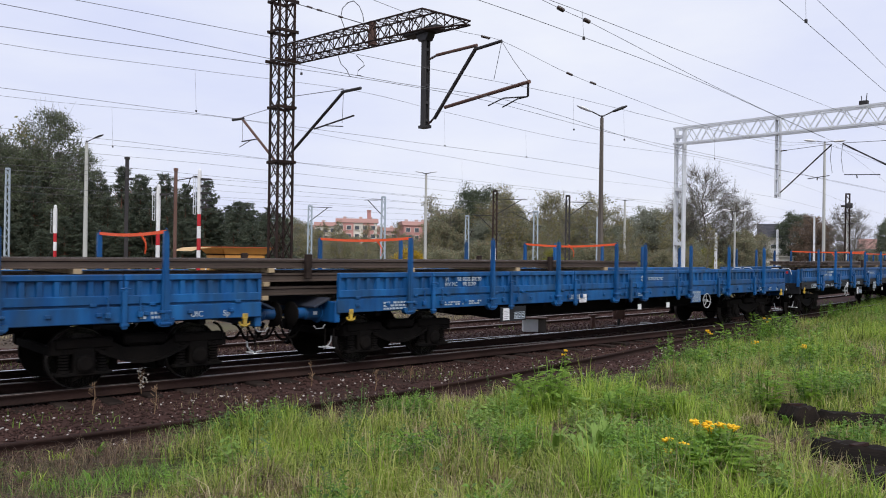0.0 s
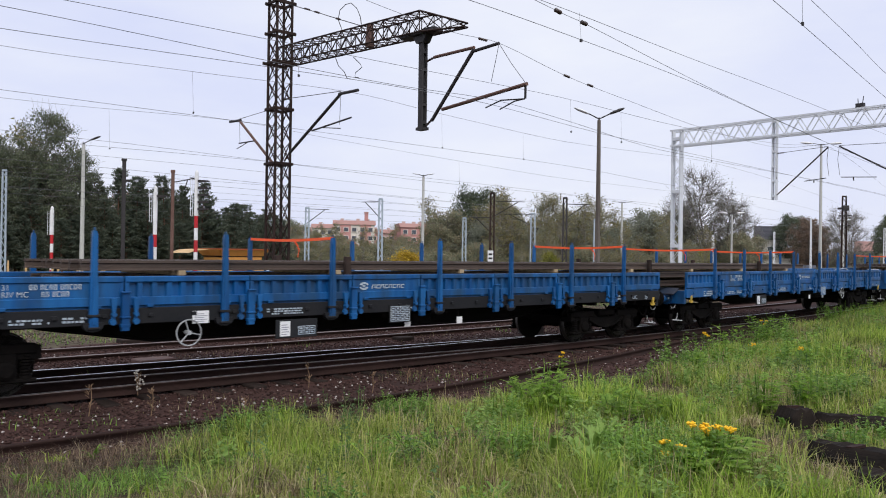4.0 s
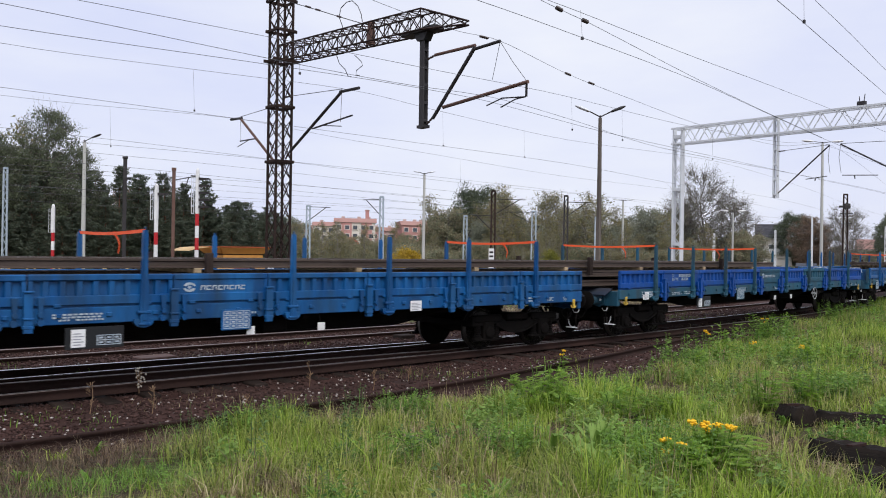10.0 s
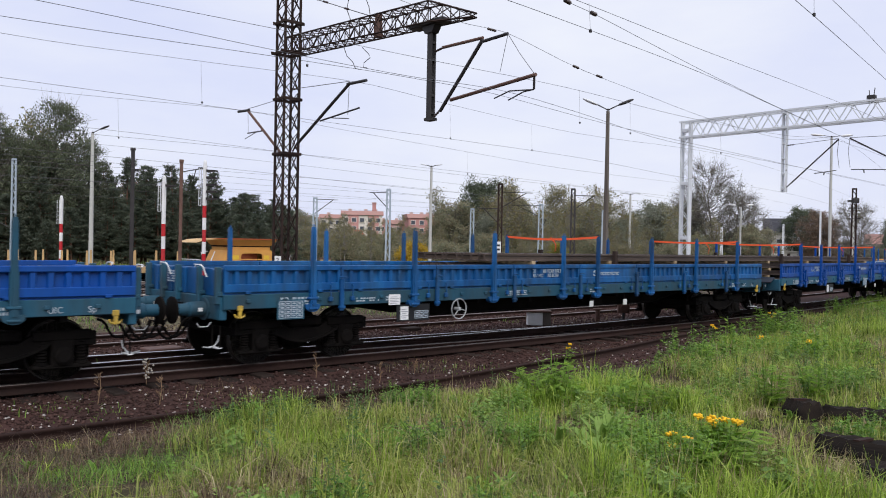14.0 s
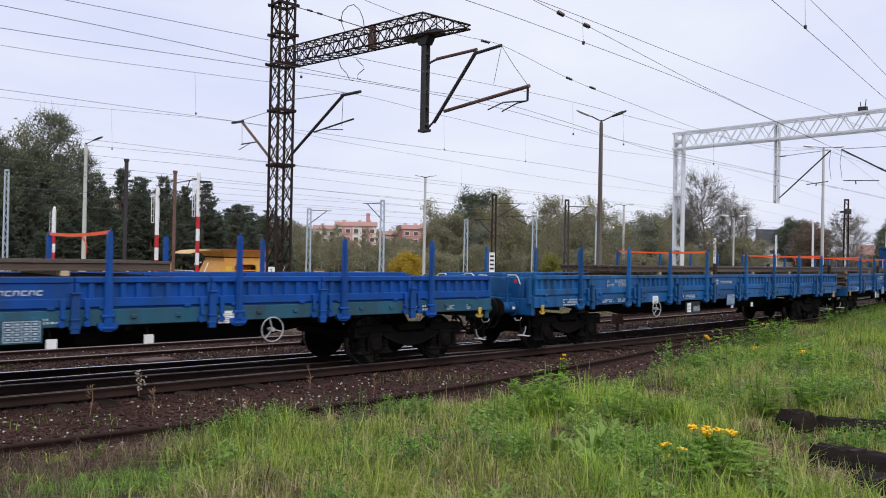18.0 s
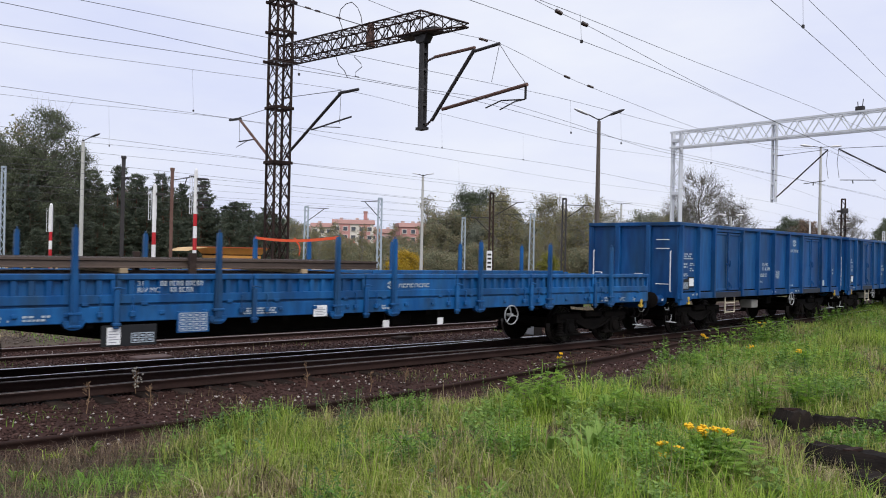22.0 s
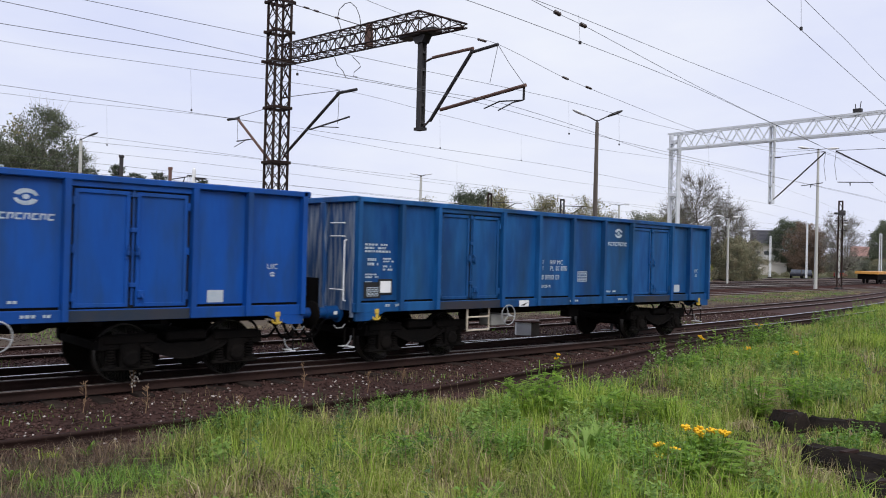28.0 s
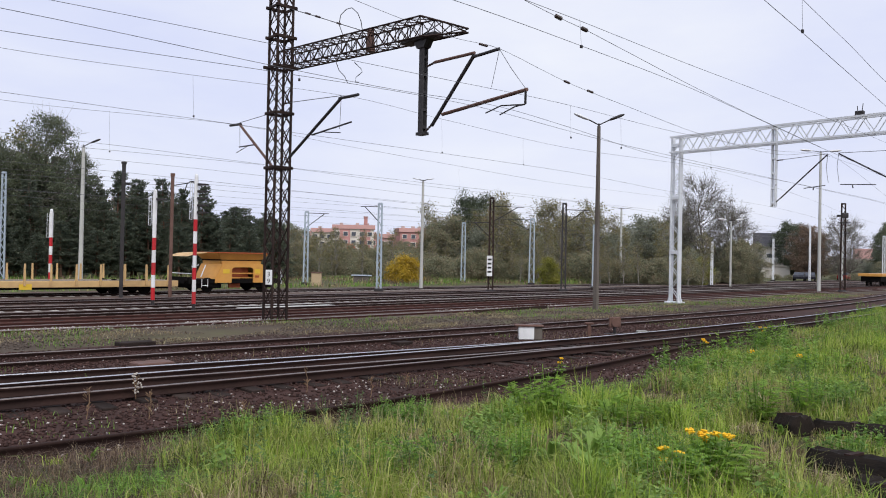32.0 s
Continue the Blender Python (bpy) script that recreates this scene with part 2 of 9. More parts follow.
sign_red = surface("red_band_paint", (0.50, 0.012, 0.02), (0.42, 0.012, 0.018), 0.5, scale=4, fine=40, bump=0.05, dirt=(0.2, 0.1, 0.09), dirt_amount=0.3)
hopper_orange = surface("orange_yellow_hopper_paint", (0.66, 0.335, 0.075), (0.56, 0.26, 0.055), 0.5, scale=1.5, fine=20, bump=0.1, dirt=(0.42, 0.20, 0.06), dirt_amount=0.4)
hopper_red = surface("rust_red_chute_paint", (0.35, 0.08, 0.02), (0.28, 0.06, 0.018), 0.6, scale=2.5, fine=25, bump=0.2)
flat_cream = surface("cream_yellow_wagon_paint", (0.60, 0.40, 0.18), (0.50, 0.33, 0.15), 0.6, scale=2, fine=20, bump=0.15, dirt=(0.25, 0.15, 0.08), dirt_amount=0.5)
plate_yellow = surface("yellow_plate", (0.72, 0.48, 0.04), (0.62, 0.40, 0.04), 0.5, scale=5, fine=40, bump=0.05)


# ---------------------------------------------------------------- mesh helpers
class Geo:
    """Gathers vertices and faces of one mesh."""

    def __init__(self):
        self.v, self.f, self.m, self.slot = [], [], [], 0

    def add(self, verts, faces):
        o = len(self.v)
        self.v += [tuple(p) for p in verts]
        self.f += [tuple(o + i for i in q) for q in faces]
        self.m += [self.slot] * len(faces)
        return self

    def box(self, x0, x1, y0, y1, z0, z1, c=0.0):
        if c <= 0:
            return self.add([(x, y, z) for x in (x0, x1) for y in (y0, y1) for z in (z0, z1)], [(0, 1, 3, 2), (4, 6, 7, 5), (0, 4, 5, 1), (2, 3, 7, 6), (0, 2, 6, 4), (1, 5, 7, 3)])
        vs, idx = [], {}
        lo, hi = (x0, y0, z0), (x1, y1, z1)
        for s in [(a, b, d) for a in (0, 1) for b in (0, 1) for d in (0, 1)]:
            for ax in range(3):
                p = [(hi[k] if s[k] else lo[k]) + (0 if k == ax else (-c if s[k] else c)) for k in range(3)]
                idx[s, ax] = len(vs)
                vs.append(p)
        fs = []
        for ax in range(3):
            u, w = (ax + 1) % 3, (ax + 2) % 3
            for e in (0, 1):
                q = []
                for a, b in ((0, 0), (1, 0), (1, 1), (0, 1)):
                    s = [0, 0, 0]
                    s[ax], s[u], s[w] = e, a, b
                    q.append(idx[tuple(s), ax])
                fs.append(q if e else q[::-1])
            for a in (0, 1):
                for b in (0, 1):
                    s0, s1 = [0, 0, 0], [0, 0, 0]
                    s0[u] = s1[u] = a
                    s0[w] = s1[w] = b
                    s1[ax] = 1
                    q = [idx[tuple(s0), u], idx[tuple(s1), u], idx[tuple(s1), w], idx[tuple(s0), w]]
                    fs.append(q if a != b else q[::-1])
        for s in [(a, b, d) for a in (0, 1) for b in (0, 1) for d in (0, 1)]:
            q = [idx[s, 0], idx[s, 1], idx[s, 2]]
            fs.append(q if (s[0] + s[1] + s[2]) % 2 else q[::-1])
        return self.add(vs, fs)

    def beam(self, p, q, w, h=None, up=(0, 0, 1)):
        """A bar of section w x h from p to q."""
        h = h or w
        p, q = Vector(p), Vector(q)
        d = (q - p).normalized()
        u = Vector(up)
        if abs(d.dot(u)) > 0.98:
            u = Vector((1, 0, 0))
        s = d.cross(u).normalized() * (w / 2)
        t = s.cross(d).normalized() * (h / 2)
        vs = [a + i * s + j * t for a in (p, q) for i, j in ((-1, -1), (1, -1), (1, 1), (-1, 1))]
        return self.add(vs, [(3, 2, 1, 0), (4, 5, 6, 7), (0, 1, 5, 4), (1, 2, 6, 5), (2, 3, 7, 6), (3, 0, 4, 7)])

    def cyl(self, p, q, r, r2=None, n=12, caps=True):
        r2 = r if r2 is None else r2
        p, q = Vector(p), Vector(q)
        d = (q - p).normalized()
        u = Vector((0, 0, 1)) if abs(d.z) < 0.9 else Vector((1, 0, 0))
        a = d.cross(u).normalized()
        b = d.cross(a)
        ring = [math.cos(2 * math.pi * i / n) * a + math.sin(2 * math.pi * i / n) * b for i in range(n)]
        vs = [p + r * e for e in ring] + [q + r2 * e for e in ring]
        fs = [(i, n + i, n + (i + 1) % n, (i + 1) % n) for i in range(n)]
        if caps:
            fs += [tuple(range(n)), tuple(range(2 * n - 1, n - 1, -1))]
        return self.add(vs, fs)

    def lathe(self, p, axis, prof, n=16):
        """A turned body: prof is (along the axis, radius) pairs."""
        p, d = Vector(p), Vector(axis).normalized()
        u = Vector((0, 0, 1)) if abs(d.z) < 0.9 else Vector((1, 0, 0))
        a = d.cross(u).normalized()
        b = d.cross(a)
        vs, fs = [], []
        for h, r in prof:
            vs += [p + h * d + r * (math.cos(2 * math.pi * i / n) * a + math.sin(2 * math.pi * i / n) * b) for i in range(n)]
        for k in range(len(prof) - 1):
            fs += [(k * n + i, (k + 1) * n + i, (k + 1) * n + (i + 1) % n, k * n + (i + 1) % n) for i in range(n)]
        fs += [tuple(range(n)), tuple(range(len(prof) * n - 1, (len(prof) - 1) * n - 1, -1))]
        return self.add(vs, fs)

    def prism(self, pts, axis, a, b):
        """A flat outline in the two other axes, drawn out along x, y or z from a to b."""
        def put(u, w, t):
            return {"x": (t, u, w), "y": (u, t, w), "z": (u, w, t)}[axis]
        n = len(pts)
        vs = [put(u, w, a) for u, w in pts] + [put(u, w, b) for u, w in pts]
        fs = [(i, (i + 1) % n, n + (i + 1) % n, n + i) for i in range(n)] + [tuple(range(n - 1, -1, -1)), tuple(range(n, 2 * n))]
        return self.add(vs, fs)

    def ring(self, c, normal, r, t, n=24, k=6):
        """A hoop of radius r and bar radius t."""
        c, d = Vector(c), Vector(normal).normalized()
        u = Vector((0, 0, 1)) if abs(d.z) < 0.9 else Vector((1, 0, 0))
        a = d.cross(u).normalized()
        b = d.cross(a)
        vs, fs = [], []
        for i in range(n):
            e = math.cos(2 * math.pi * i / n) * a + math.sin(2 * math.pi * i / n) * b
            vs += [c + e * (r + t * math.cos(2 * math.pi * j / k)) + d * (t * math.sin(2 * math.pi * j / k)) for j in range(k)]
        for i in range(n):
            for j in range(k):
                fs.append((i * k + j, ((i + 1) % n) * k + j, ((i + 1) % n) * k + (j + 1) % k, i * k + (j + 1) % k))
        return self.add(vs, fs)

    def tube(self, pts, r, n=6):
        """A round bar along the points."""
        pts = [Vector(p) for p in pts]
        vs, fs = [], []
        for i, p in enumerate(pts):
            d = (pts[min(i + 1, len(pts) - 1)] - pts[max(i - 1, 0)]).normalized()
            u = Vector((0, 0, 1)) if abs(d.z) < 0.9 else Vector((1, 0, 0))
            a = d.cross(u).normalized()
            b = d.cross(a)
            vs += [p + r * (math.cos(2 * math.pi * j / n) * a + math.sin(2 * math.pi * j / n) * b) for j in range(n)]
        for i in range(len(pts) - 1):
            fs += [(i * n + j, (i + 1) * n + j, (i + 1) * n + (j + 1) % n, i * n + (j + 1) % n) for j in range(n)]
        fs += [tuple(range(n)), tuple(range(len(pts) * n - 1, (len(pts) - 1) * n - 1, -1))]
        return self.add(vs, fs)

    def mesh(self, name, *mats, smooth=False):
        me = bpy.data.meshes.new(name)
        me.from_pydata(self.v, [], self.f)
        for m in mats:
            me.materials.append(m)
        if len(mats) > 1:
            me.polygons.foreach_set("material_index", self.m)
        bm = bmesh.new()
        bm.from_mesh(me)
        bmesh.ops.recalc_face_normals(bm, faces=bm.faces)
        bm.to_mesh(me)
        bm.free()
        if smooth:
            me.shade_smooth()
            me.set_sharp_from_angle(angle=radians(38))
        return me


def part(name, body, material, parent=None, label="", at=None, smooth=False):
    """One mesh object, under a thing or a part; body is a Geo or a finished mesh."""
    if isinstance(body, Geo):
        mats = material if isinstance(material, (list, tuple)) else [material]
        body = body.mesh(name, *mats, smooth=smooth)
    ob = new(name, body)
    ob.parent = parent
    if at is not None:
        ob.matrix_basis = at
    if label:
        tagged(ob, label)
    if name in ("stencil", "load_table", "print", "lettering"):
        tagged(ob, label, kind="stuff")
    return ob


def thing(name, label, category, group="", kind="", at=None):
    ob = new(name)
    ob.empty_display_size = 0.3
    if at is not None:
        ob.matrix_basis = at
    return tagged(ob, label, category, group, kind)


def raw_mesh(name, verts, faces, *mats, index=None, smooth=False):
    """A mesh from arrays of equal faces."""
    me = bpy.data.meshes.new(name)
    verts, faces = np.asarray(verts, np.float32), np.asarray(faces, np.int32)
    k = faces.shape[1]
    me.vertices.add(len(verts))
    me.vertices.foreach_set("co", verts.ravel())
    me.loops.add(faces.size)
    me.loops.foreach_set("vertex_index", faces.ravel())
    me.polygons.add(len(faces))
    me.polygons.foreach_set("loop_start", np.arange(0, faces.size, k, dtype=np.int32))
    for m in mats:
        me.materials.append(m)
    if index is not None:
        me.polygons.foreach_set("material_index", np.asarray(index, np.int32))
    me.update(calc_edges=True)
    if smooth:
        me.shade_smooth()
    return me


# ---------------------------------------------------------------- lie of the land
BEND = 0.00224
RAIL_TOP = 0.05


def track_y(x):
    """Middle of the running line: straight, then a wide bend away, then straight again."""
    u = np.maximum(np.asarray(x, float) - 8.0, 0.0)
    return 13.78 + np.where(u < 52.0, BEND * u * u, BEND * 52.0 * 52.0 + 2 * BEND * 52.0 * (u - 52.0))


def second_y(x):
    u = np.maximum(np.asarray(x, float) - 8.0, 0.0)
    return 18.35 + np.where(u < 60.0, 0.0018 * u * u, 0.0018 * 3600 + 0.216 * (u - 60.0))


def yard_y(x, y0):
    u = np.maximum(np.asarray(x, float) - 6.0, 0.0)
    return y0 + np.where(u < 12.0, 0.0045 * u * u, 0.648 + 0.108 * (u - 12.0))


def branch_y(x):
    return np.interp(x, [-80, -10, 3.4, 9.0, 12.5, 16.0, 19.0], [20.36, 15.74, 14.86, 14.46, 14.25, 14.08, 14.05])


def stub_y(x):
    return np.interp(x, [-40, 6, 8.1, 10.2, 14.3, 19.3, 25.7, 29], [10.16, 10.16, 10.24, 10.5, 11.15, 12.2, 13.3, 14.0])


_rng = np.random.default_rng(11)
_ph = _rng.uniform(0, 6.28, (12, 3))
_fr = _rng.uniform(0.15, 2.6, (12, 2)) * _rng.choice([-1, 1], (12, 2))


def ripple(x, y):
    s = 0
    for (a, b), p in zip(_fr, _ph):
        s = s + np.sin(a * x + b * y + p[0]) / (1.0 + 1.2 * (abs(a) + abs(b)))
    return s * 0.35


def ground_z(x, y):
    x, y = np.asarray(x, float), np.asarray(y, float)
    v = y - track_y(np.minimum(x, 60.0))
    z = np.interp(v, [-60, -13.8, -10, -8, -6, -4.5, -3.8, -1.6, 3, 6.5, 9, 12, 15, 60], [1.1, 0.50, 0.36, 0.22, 0.05, -0.10, -0.19, -0.17, -0.11, -0.10, -0.09, -0.13, -0.15, -0.16])
    wild = np.interp(v, [-9, -4.5, -3.0, 6, 8, 12, 14], [1.0, 0.8, 0.22, 0.22, 0.9, 0.7, 0.22])
    return z + 0.06 * wild * ripple(x, y)


def grass_edge(x):
    """Where the grass of the bank ends and the ballast begins."""
    return np.interp(x, [-30, 3, 5.5, 8, 10, 11.8, 15, 19, 25, 30, 60], [9.3, 9.4, 9.9, 9.9, 9.1, 9.0, 9.9, 11.2, 12.5, 13.6, 20.5])


ballast = surface("brown_ballast_soil", (0.040, 0.0185, 0.016), (0.074, 0.039, 0.033), 0.95, scale=1.1, fine=28, bump=1.0, dirt=(0.028, 0.019, 0.016), dirt_amount=0.8, dirt_scale=0.5)
bank_soil = surface("bank_soil", (0.036, 0.023, 0.016), (0.062, 0.043, 0.028), 0.95, scale=1.3, fine=22, bump=0.9, dirt=(0.05, 0.07, 0.018), dirt_amount=0.8, dirt_scale=0.8)
dry_turf = surface("dry_turf", (0.055, 0.041, 0.032), (0.105, 0.081, 0.06), 0.95, scale=0.6, fine=14, bump=0.8, dirt=(0.12, 0.125, 0.05), dirt_amount=0.7, dirt_scale=0.35)
green_turf = surface("green_turf", (0.052, 0.056, 0.026), (0.088, 0.092, 0.04), 0.95, scale=0.4, fine=10, bump=0.7, dirt=(0.17, 0.16, 0.08), dirt_amount=0.6, dirt_scale=0.2)
far_soil = surface("far_brush_soil", (0.07, 0.075, 0.035), (0.11, 0.10, 0.05), 0.95, scale=0.2, fine=4, bump=0.6)
yard_soil = surface("yard_ballast", (0.075, 0.054, 0.047), (0.135, 0.103, 0.09), 0.95, scale=0.7, fine=20, bump=1.0, dirt=(0.10, 0.068, 0.057), dirt_amount=0.8, dirt_scale=0.3)


def build_ground():
    def steps(*runs):
        out = []
        for a, b, d in runs:
            out += list(np.arange(a, b, d))
        return np.array(out + [runs[-1][1]])

    xs = steps((-1600, -200, 200), (-200, -40, 16), (-40, -4, 2), (-4, 40, 0.3), (40, 80, 1.0), (80, 200, 6), (200, 600, 50), (600, 2600, 250))
    ys = steps((-1200, -100, 110), (-100, -12, 8), (-12, 0, 1), (0, 30, 0.3), (30, 70, 1.0), (70, 160, 6), (160, 500, 34), (500, 2600, 230))
    X, Y = np.meshgrid(xs, ys, indexing="ij")
    Z = ground_z(X, Y)
    nx, ny = X.shape
    a = (np.arange(nx - 1)[:, None] * ny + np.arange(ny - 1)[None, :]).ravel()
    faces = np.stack([a, a + ny, a + ny + 1, a + 1], 1)
    cx, cy = (X[:-1, :-1] + X[1:, 1:]).ravel() / 2, (Y[:-1, :-1] + Y[1:, 1:]).ravel() / 2
    jit = 0.8 * ripple(cx * 1.7, cy * 1.7) + _rng.normal(0, 0.12, len(cx))
    v2 = cy - second_y(np.minimum(cx, 90))
    idx = np.zeros(len(cx), int)
    idx[cy + jit < grass_edge(cx)] = 1
    idx[(v2 + jit > 2.3) & (v2 + jit < 6.6)] = 2
    idx[(v2 + jit >= 6.6)] = 5
    far = cy - yard_y(np.minimum(cx, 300), 49.0)
    idx[(far + 2 * jit > 1.2)] = 4
    idx[(far + 2 * jit > 1.2) & (cx > 34)] = 3
    idx[far + 3 * jit > 16] = 4
    me = raw_mesh("ground", np.stack([X, Y, Z], -1).reshape(-1, 3), faces, ballast, bank_soil, dry_turf, green_turf, far_soil, yard_soil, index=idx, smooth=True)
    tagged(new("ground", me), "railway yard ground, brown ballast and grassy bank", "ground", kind="structure")


build_ground()

# ---------------------------------------------------------------- tracks
RAIL_PROFILE = [(-0.036, -0.012), (-0.032, -0.005), (-0.018, 0), (0.018, 0), (0.032, -0.005), (0.036, -0.012), (0.036, -0.035), (0.010, -0.055), (0.010, -0.125), (0.066, -0.142), (0.066, -0.152), (-0.066, -0.152), (-0.066, -0.142), (-0.010, -0.125), (-0.010, -0.055), (-0.036, -0.035)]


def rail_mesh(name, xs, ys, top, side, head):
    """One rail along the line xs, ys; the running head has its own finish."""
    p = np.stack([xs, ys], 1)
    d = np.gradient(p, axis=0)
    d /= np.linalg.norm(d, axis=1)[:, None]
    nrm = np.stack([-d[:, 1], d[:, 0]], 1)
    k = len(RAIL_PROFILE)
    vs = np.concatenate([np.c_[p + a * nrm, np.full(len(p), top + b)] for a, b in RAIL_PROFILE])
    n = len(p)
    fs, idx = [], []
    for j in range(k):
        j2 = (j + 1) % k
        for i in range(n - 1):
            fs.append((j * n + i, j2 * n + i, j2 * n + i + 1, j * n + i + 1))
            idx.append(1 if j <= 3 else 0)
    return raw_mesh(name, vs, fs, side, head, index=idx)


def sleeper_mesh(name, m, l=2.5, w=0.25, h=0.14):
    return Geo().box(-w / 2, w / 2, -l / 2, l / 2, -h, 0, 0.015).mesh(name, m)


wood_sleeper = sleeper_mesh("sleeper", sleeper_wood)


def lay_track(label, line, x0, x1, side, head, top=RAIL_TOP, sleepers=None, pitch=0.62, sl_mesh=None, far_sleepers=None, near_head=None):
    t = thing("railway_track", label, "railway track", "tracks of the yard", "structure")
    xs = np.concatenate([np.arange(x0, min(x1, 70), 1.0), np.arange(max(x0, min(x1, 70)), x1 + 0.1, 6.0)])
    ys = line(xs)
    slope = np.gradient(ys, xs)
    for s in (-0.755, 0.755):
        off = s / np.sqrt(1 + slope ** 2)
        part("rail", rail_mesh("rail", xs - s * slope / np.sqrt(1 + slope ** 2), ys + off, top, side, near_head if near_head and s < 0 else head), None, t)
    rng = np.random.default_rng(int(abs(x0) * 7 + abs(float(ys[0])) * 31))
    if sleepers:
        for x in np.arange(sleepers[0], sleepers[1], pitch):
            y, sl = float(line(x)), float((line(x + 0.2) - line(x - 0.2)) / 0.4)
            part("sleeper", sl_mesh, None, t, at=pose(x + rng.normal(0, 0.02), y + rng.normal(0, 0.04), top - 0.185 + rng.normal(0, 0.018), 0, rng.normal(0, 0.6), math.degrees(math.atan(sl)) + rng.normal(0, 1.0)))
    if far_sleepers:
        g = Geo()
        for x in np.arange(far_sleepers[0], far_sleepers[1], 0.65):
            y = float(line(x))
            g.box(x - 0.13, x + 0.13, y - 1.2, y + 1.2, top - 0.28, top - 0.095)
        tagged(part("sleeper_row", g, far_sleepers[2], t), kind="stuff")
    return t


lay_track("running line with polished rails on dark sleepers", track_y, -80, 190, rail_rust, rail_bright, sleepers=(-3, 34), sl_mesh=wood_sleeper, near_head=rail_dull)
lay_track("diverging line with polished rails joining the running line", branch_y, -80, 17, rail_rust, rail_bright, top=RAIL_TOP - 0.004, sleepers=(-3, 9), sl_mesh=wood_sleeper, near_head=rail_dull)
lay_track("second line with dull brown rails in weedy ballast", second_y, -80, 200, rail_rust, rail_dull, top=0.0, sleepers=(-3, 40), sl_mesh=wood_sleeper)
for y0, side, head, sl in ((25.9, rail_red, rail_dull, sleeper_worn), (28.6, rail_red, rail_red, sleeper_wood), (31.6, rail_rust, rail_dull, sleeper_worn), (35.3, rail_rust, rail_dull, sleeper_grey), (39.6, rail_rust, rail_dull, sleeper_wood), (45.9, rail_rust, rail_dull, sleeper_grey)):
    lay_track("yard siding with rusty rails in pale ballast", lambda x, y0=y0: yard_y(x, y0), -60, 240, side, head, top=-0.04, far_sleepers=(4, 90, sl))


def stub_rail():
    xs = np.arange(-30, 28.1, 0.5)
    t = thing("old_rail", "rusty disused rail at the edge of the grass", "rail", kind="structure")
    part("rail", rail_mesh("rail", xs, stub_y(xs), -0.03, rail_rust, rail_rust), None, t)


stub_rail()


# ---------------------------------------------------------------- the goods train
CACHE = {}
wheel_grey = surface("grey_white_handwheel_paint", (0.34, 0.36, 0.38), (0.50, 0.51, 0.52), 0.6, scale=8, fine=50, bump=0.1, dirt=GRIME, dirt_amount=0.6)
WHEELS = []          # (wheelset part, middle of its wagon in the train)


def cached(key, make):
    if key not in CACHE:
        CACHE[key] = make()
    return CACHE[key]


def word_mesh(text, size, material):
    """Raised lettering, standing in the xz plane, read from -y."""
    def make():
        cu = bpy.data.curves.new("lettering", "FONT")
        cu.body, cu.size, cu.extrude = text, size, 0.0015
        tmp = bpy.data.objects.new("lettering", cu)
        scene.collection.objects.link(tmp)
        bpy.context.view_layer.update()
        me = bpy.data.meshes.new_from_object(tmp.evaluated_get(bpy.context.evaluated_depsgraph_get()))
        bpy.data.objects.remove(tmp)
        me.materials.clear()
        me.materials.append(material)
        return me
    return cached(("word", text, size, material.name), make)


def bars_mesh(key, w, h, rows, seed, gap=0.35, cell=0.055):
    """Unreadable stencilled writing: rows of small bars."""
    def make():
        rng = random.Random(seed)
        g = Geo()
        rh = h / rows
        for r in range(rows):
            x, z = 0.0, h - (r + 1) * rh
            end = w * rng.uniform(0.7, 1.0)
            while x < end:
                l = cell * rng.uniform(0.5, 1.3)
                if rng.random() > 0.12:
                    g.box(x, min(x + l, end + 0.01), -0.002, 0.002, z + rh * 0.18, z + rh * (1 - gap * 0.6))
                x += l + cell * 0.32
        return g.mesh("stencil", stencil_white)
    return cached(("bars", key, w, h, rows, seed), make)


def frame_table_mesh(w, h, cols, rows):
    """A stencilled load table: outline, rules and small marks."""
    def make():
        g = Geo()
        t = 0.012
        for i in range(rows + 1):
            g.box(0, w, -0.002, 0.002, h * i / rows - t / 2, h * i / rows + t / 2)
        for i in range(cols + 1):
            g.box(w * i / cols - t / 2, w * i / cols + t / 2, -0.0025, 0.0025, 0, h)
        for i in range(cols):
            for j in range(rows):
                g.box(w * (i + 0.25) / cols, w * (i + 0.75) / cols, -0.002, 0.002, h * (j + 0.3) / rows, h * (j + 0.7) / rows)
        return g.mesh("load_table", stencil_white)
    return cached(("table", w, h, cols, rows), make)


def digits_mesh(n, h, seed):
    """A row of small upright blocks in place of figures."""
    def make():
        rng = random.Random(seed)
        g = Geo()
        x = 0.0
        for i in range(n):
            w = h * rng.uniform(0.52, 0.62)
            t = h * 0.17
            k = rng.random()
            g.box(x, x + t, -0.002, 0.002, 0, h)
            if k < 0.75:
                g.box(x + w - t, x + w, -0.002, 0.002, 0, h)
            g.box(x + t, x + w - (t if k < 0.75 else 0), -0.002, 0.002, h - t, h)
            if k > 0.3:
                g.box(x + t, x + w - (t if k < 0.75 else 0), -0.002, 0.002, 0, t)
            x += w + h * 0.22 + (h * 0.4 if i in (1, 5) else 0)
        return g.mesh("stencil", stencil_white)
    return cached(("digits", n, h, seed), make)


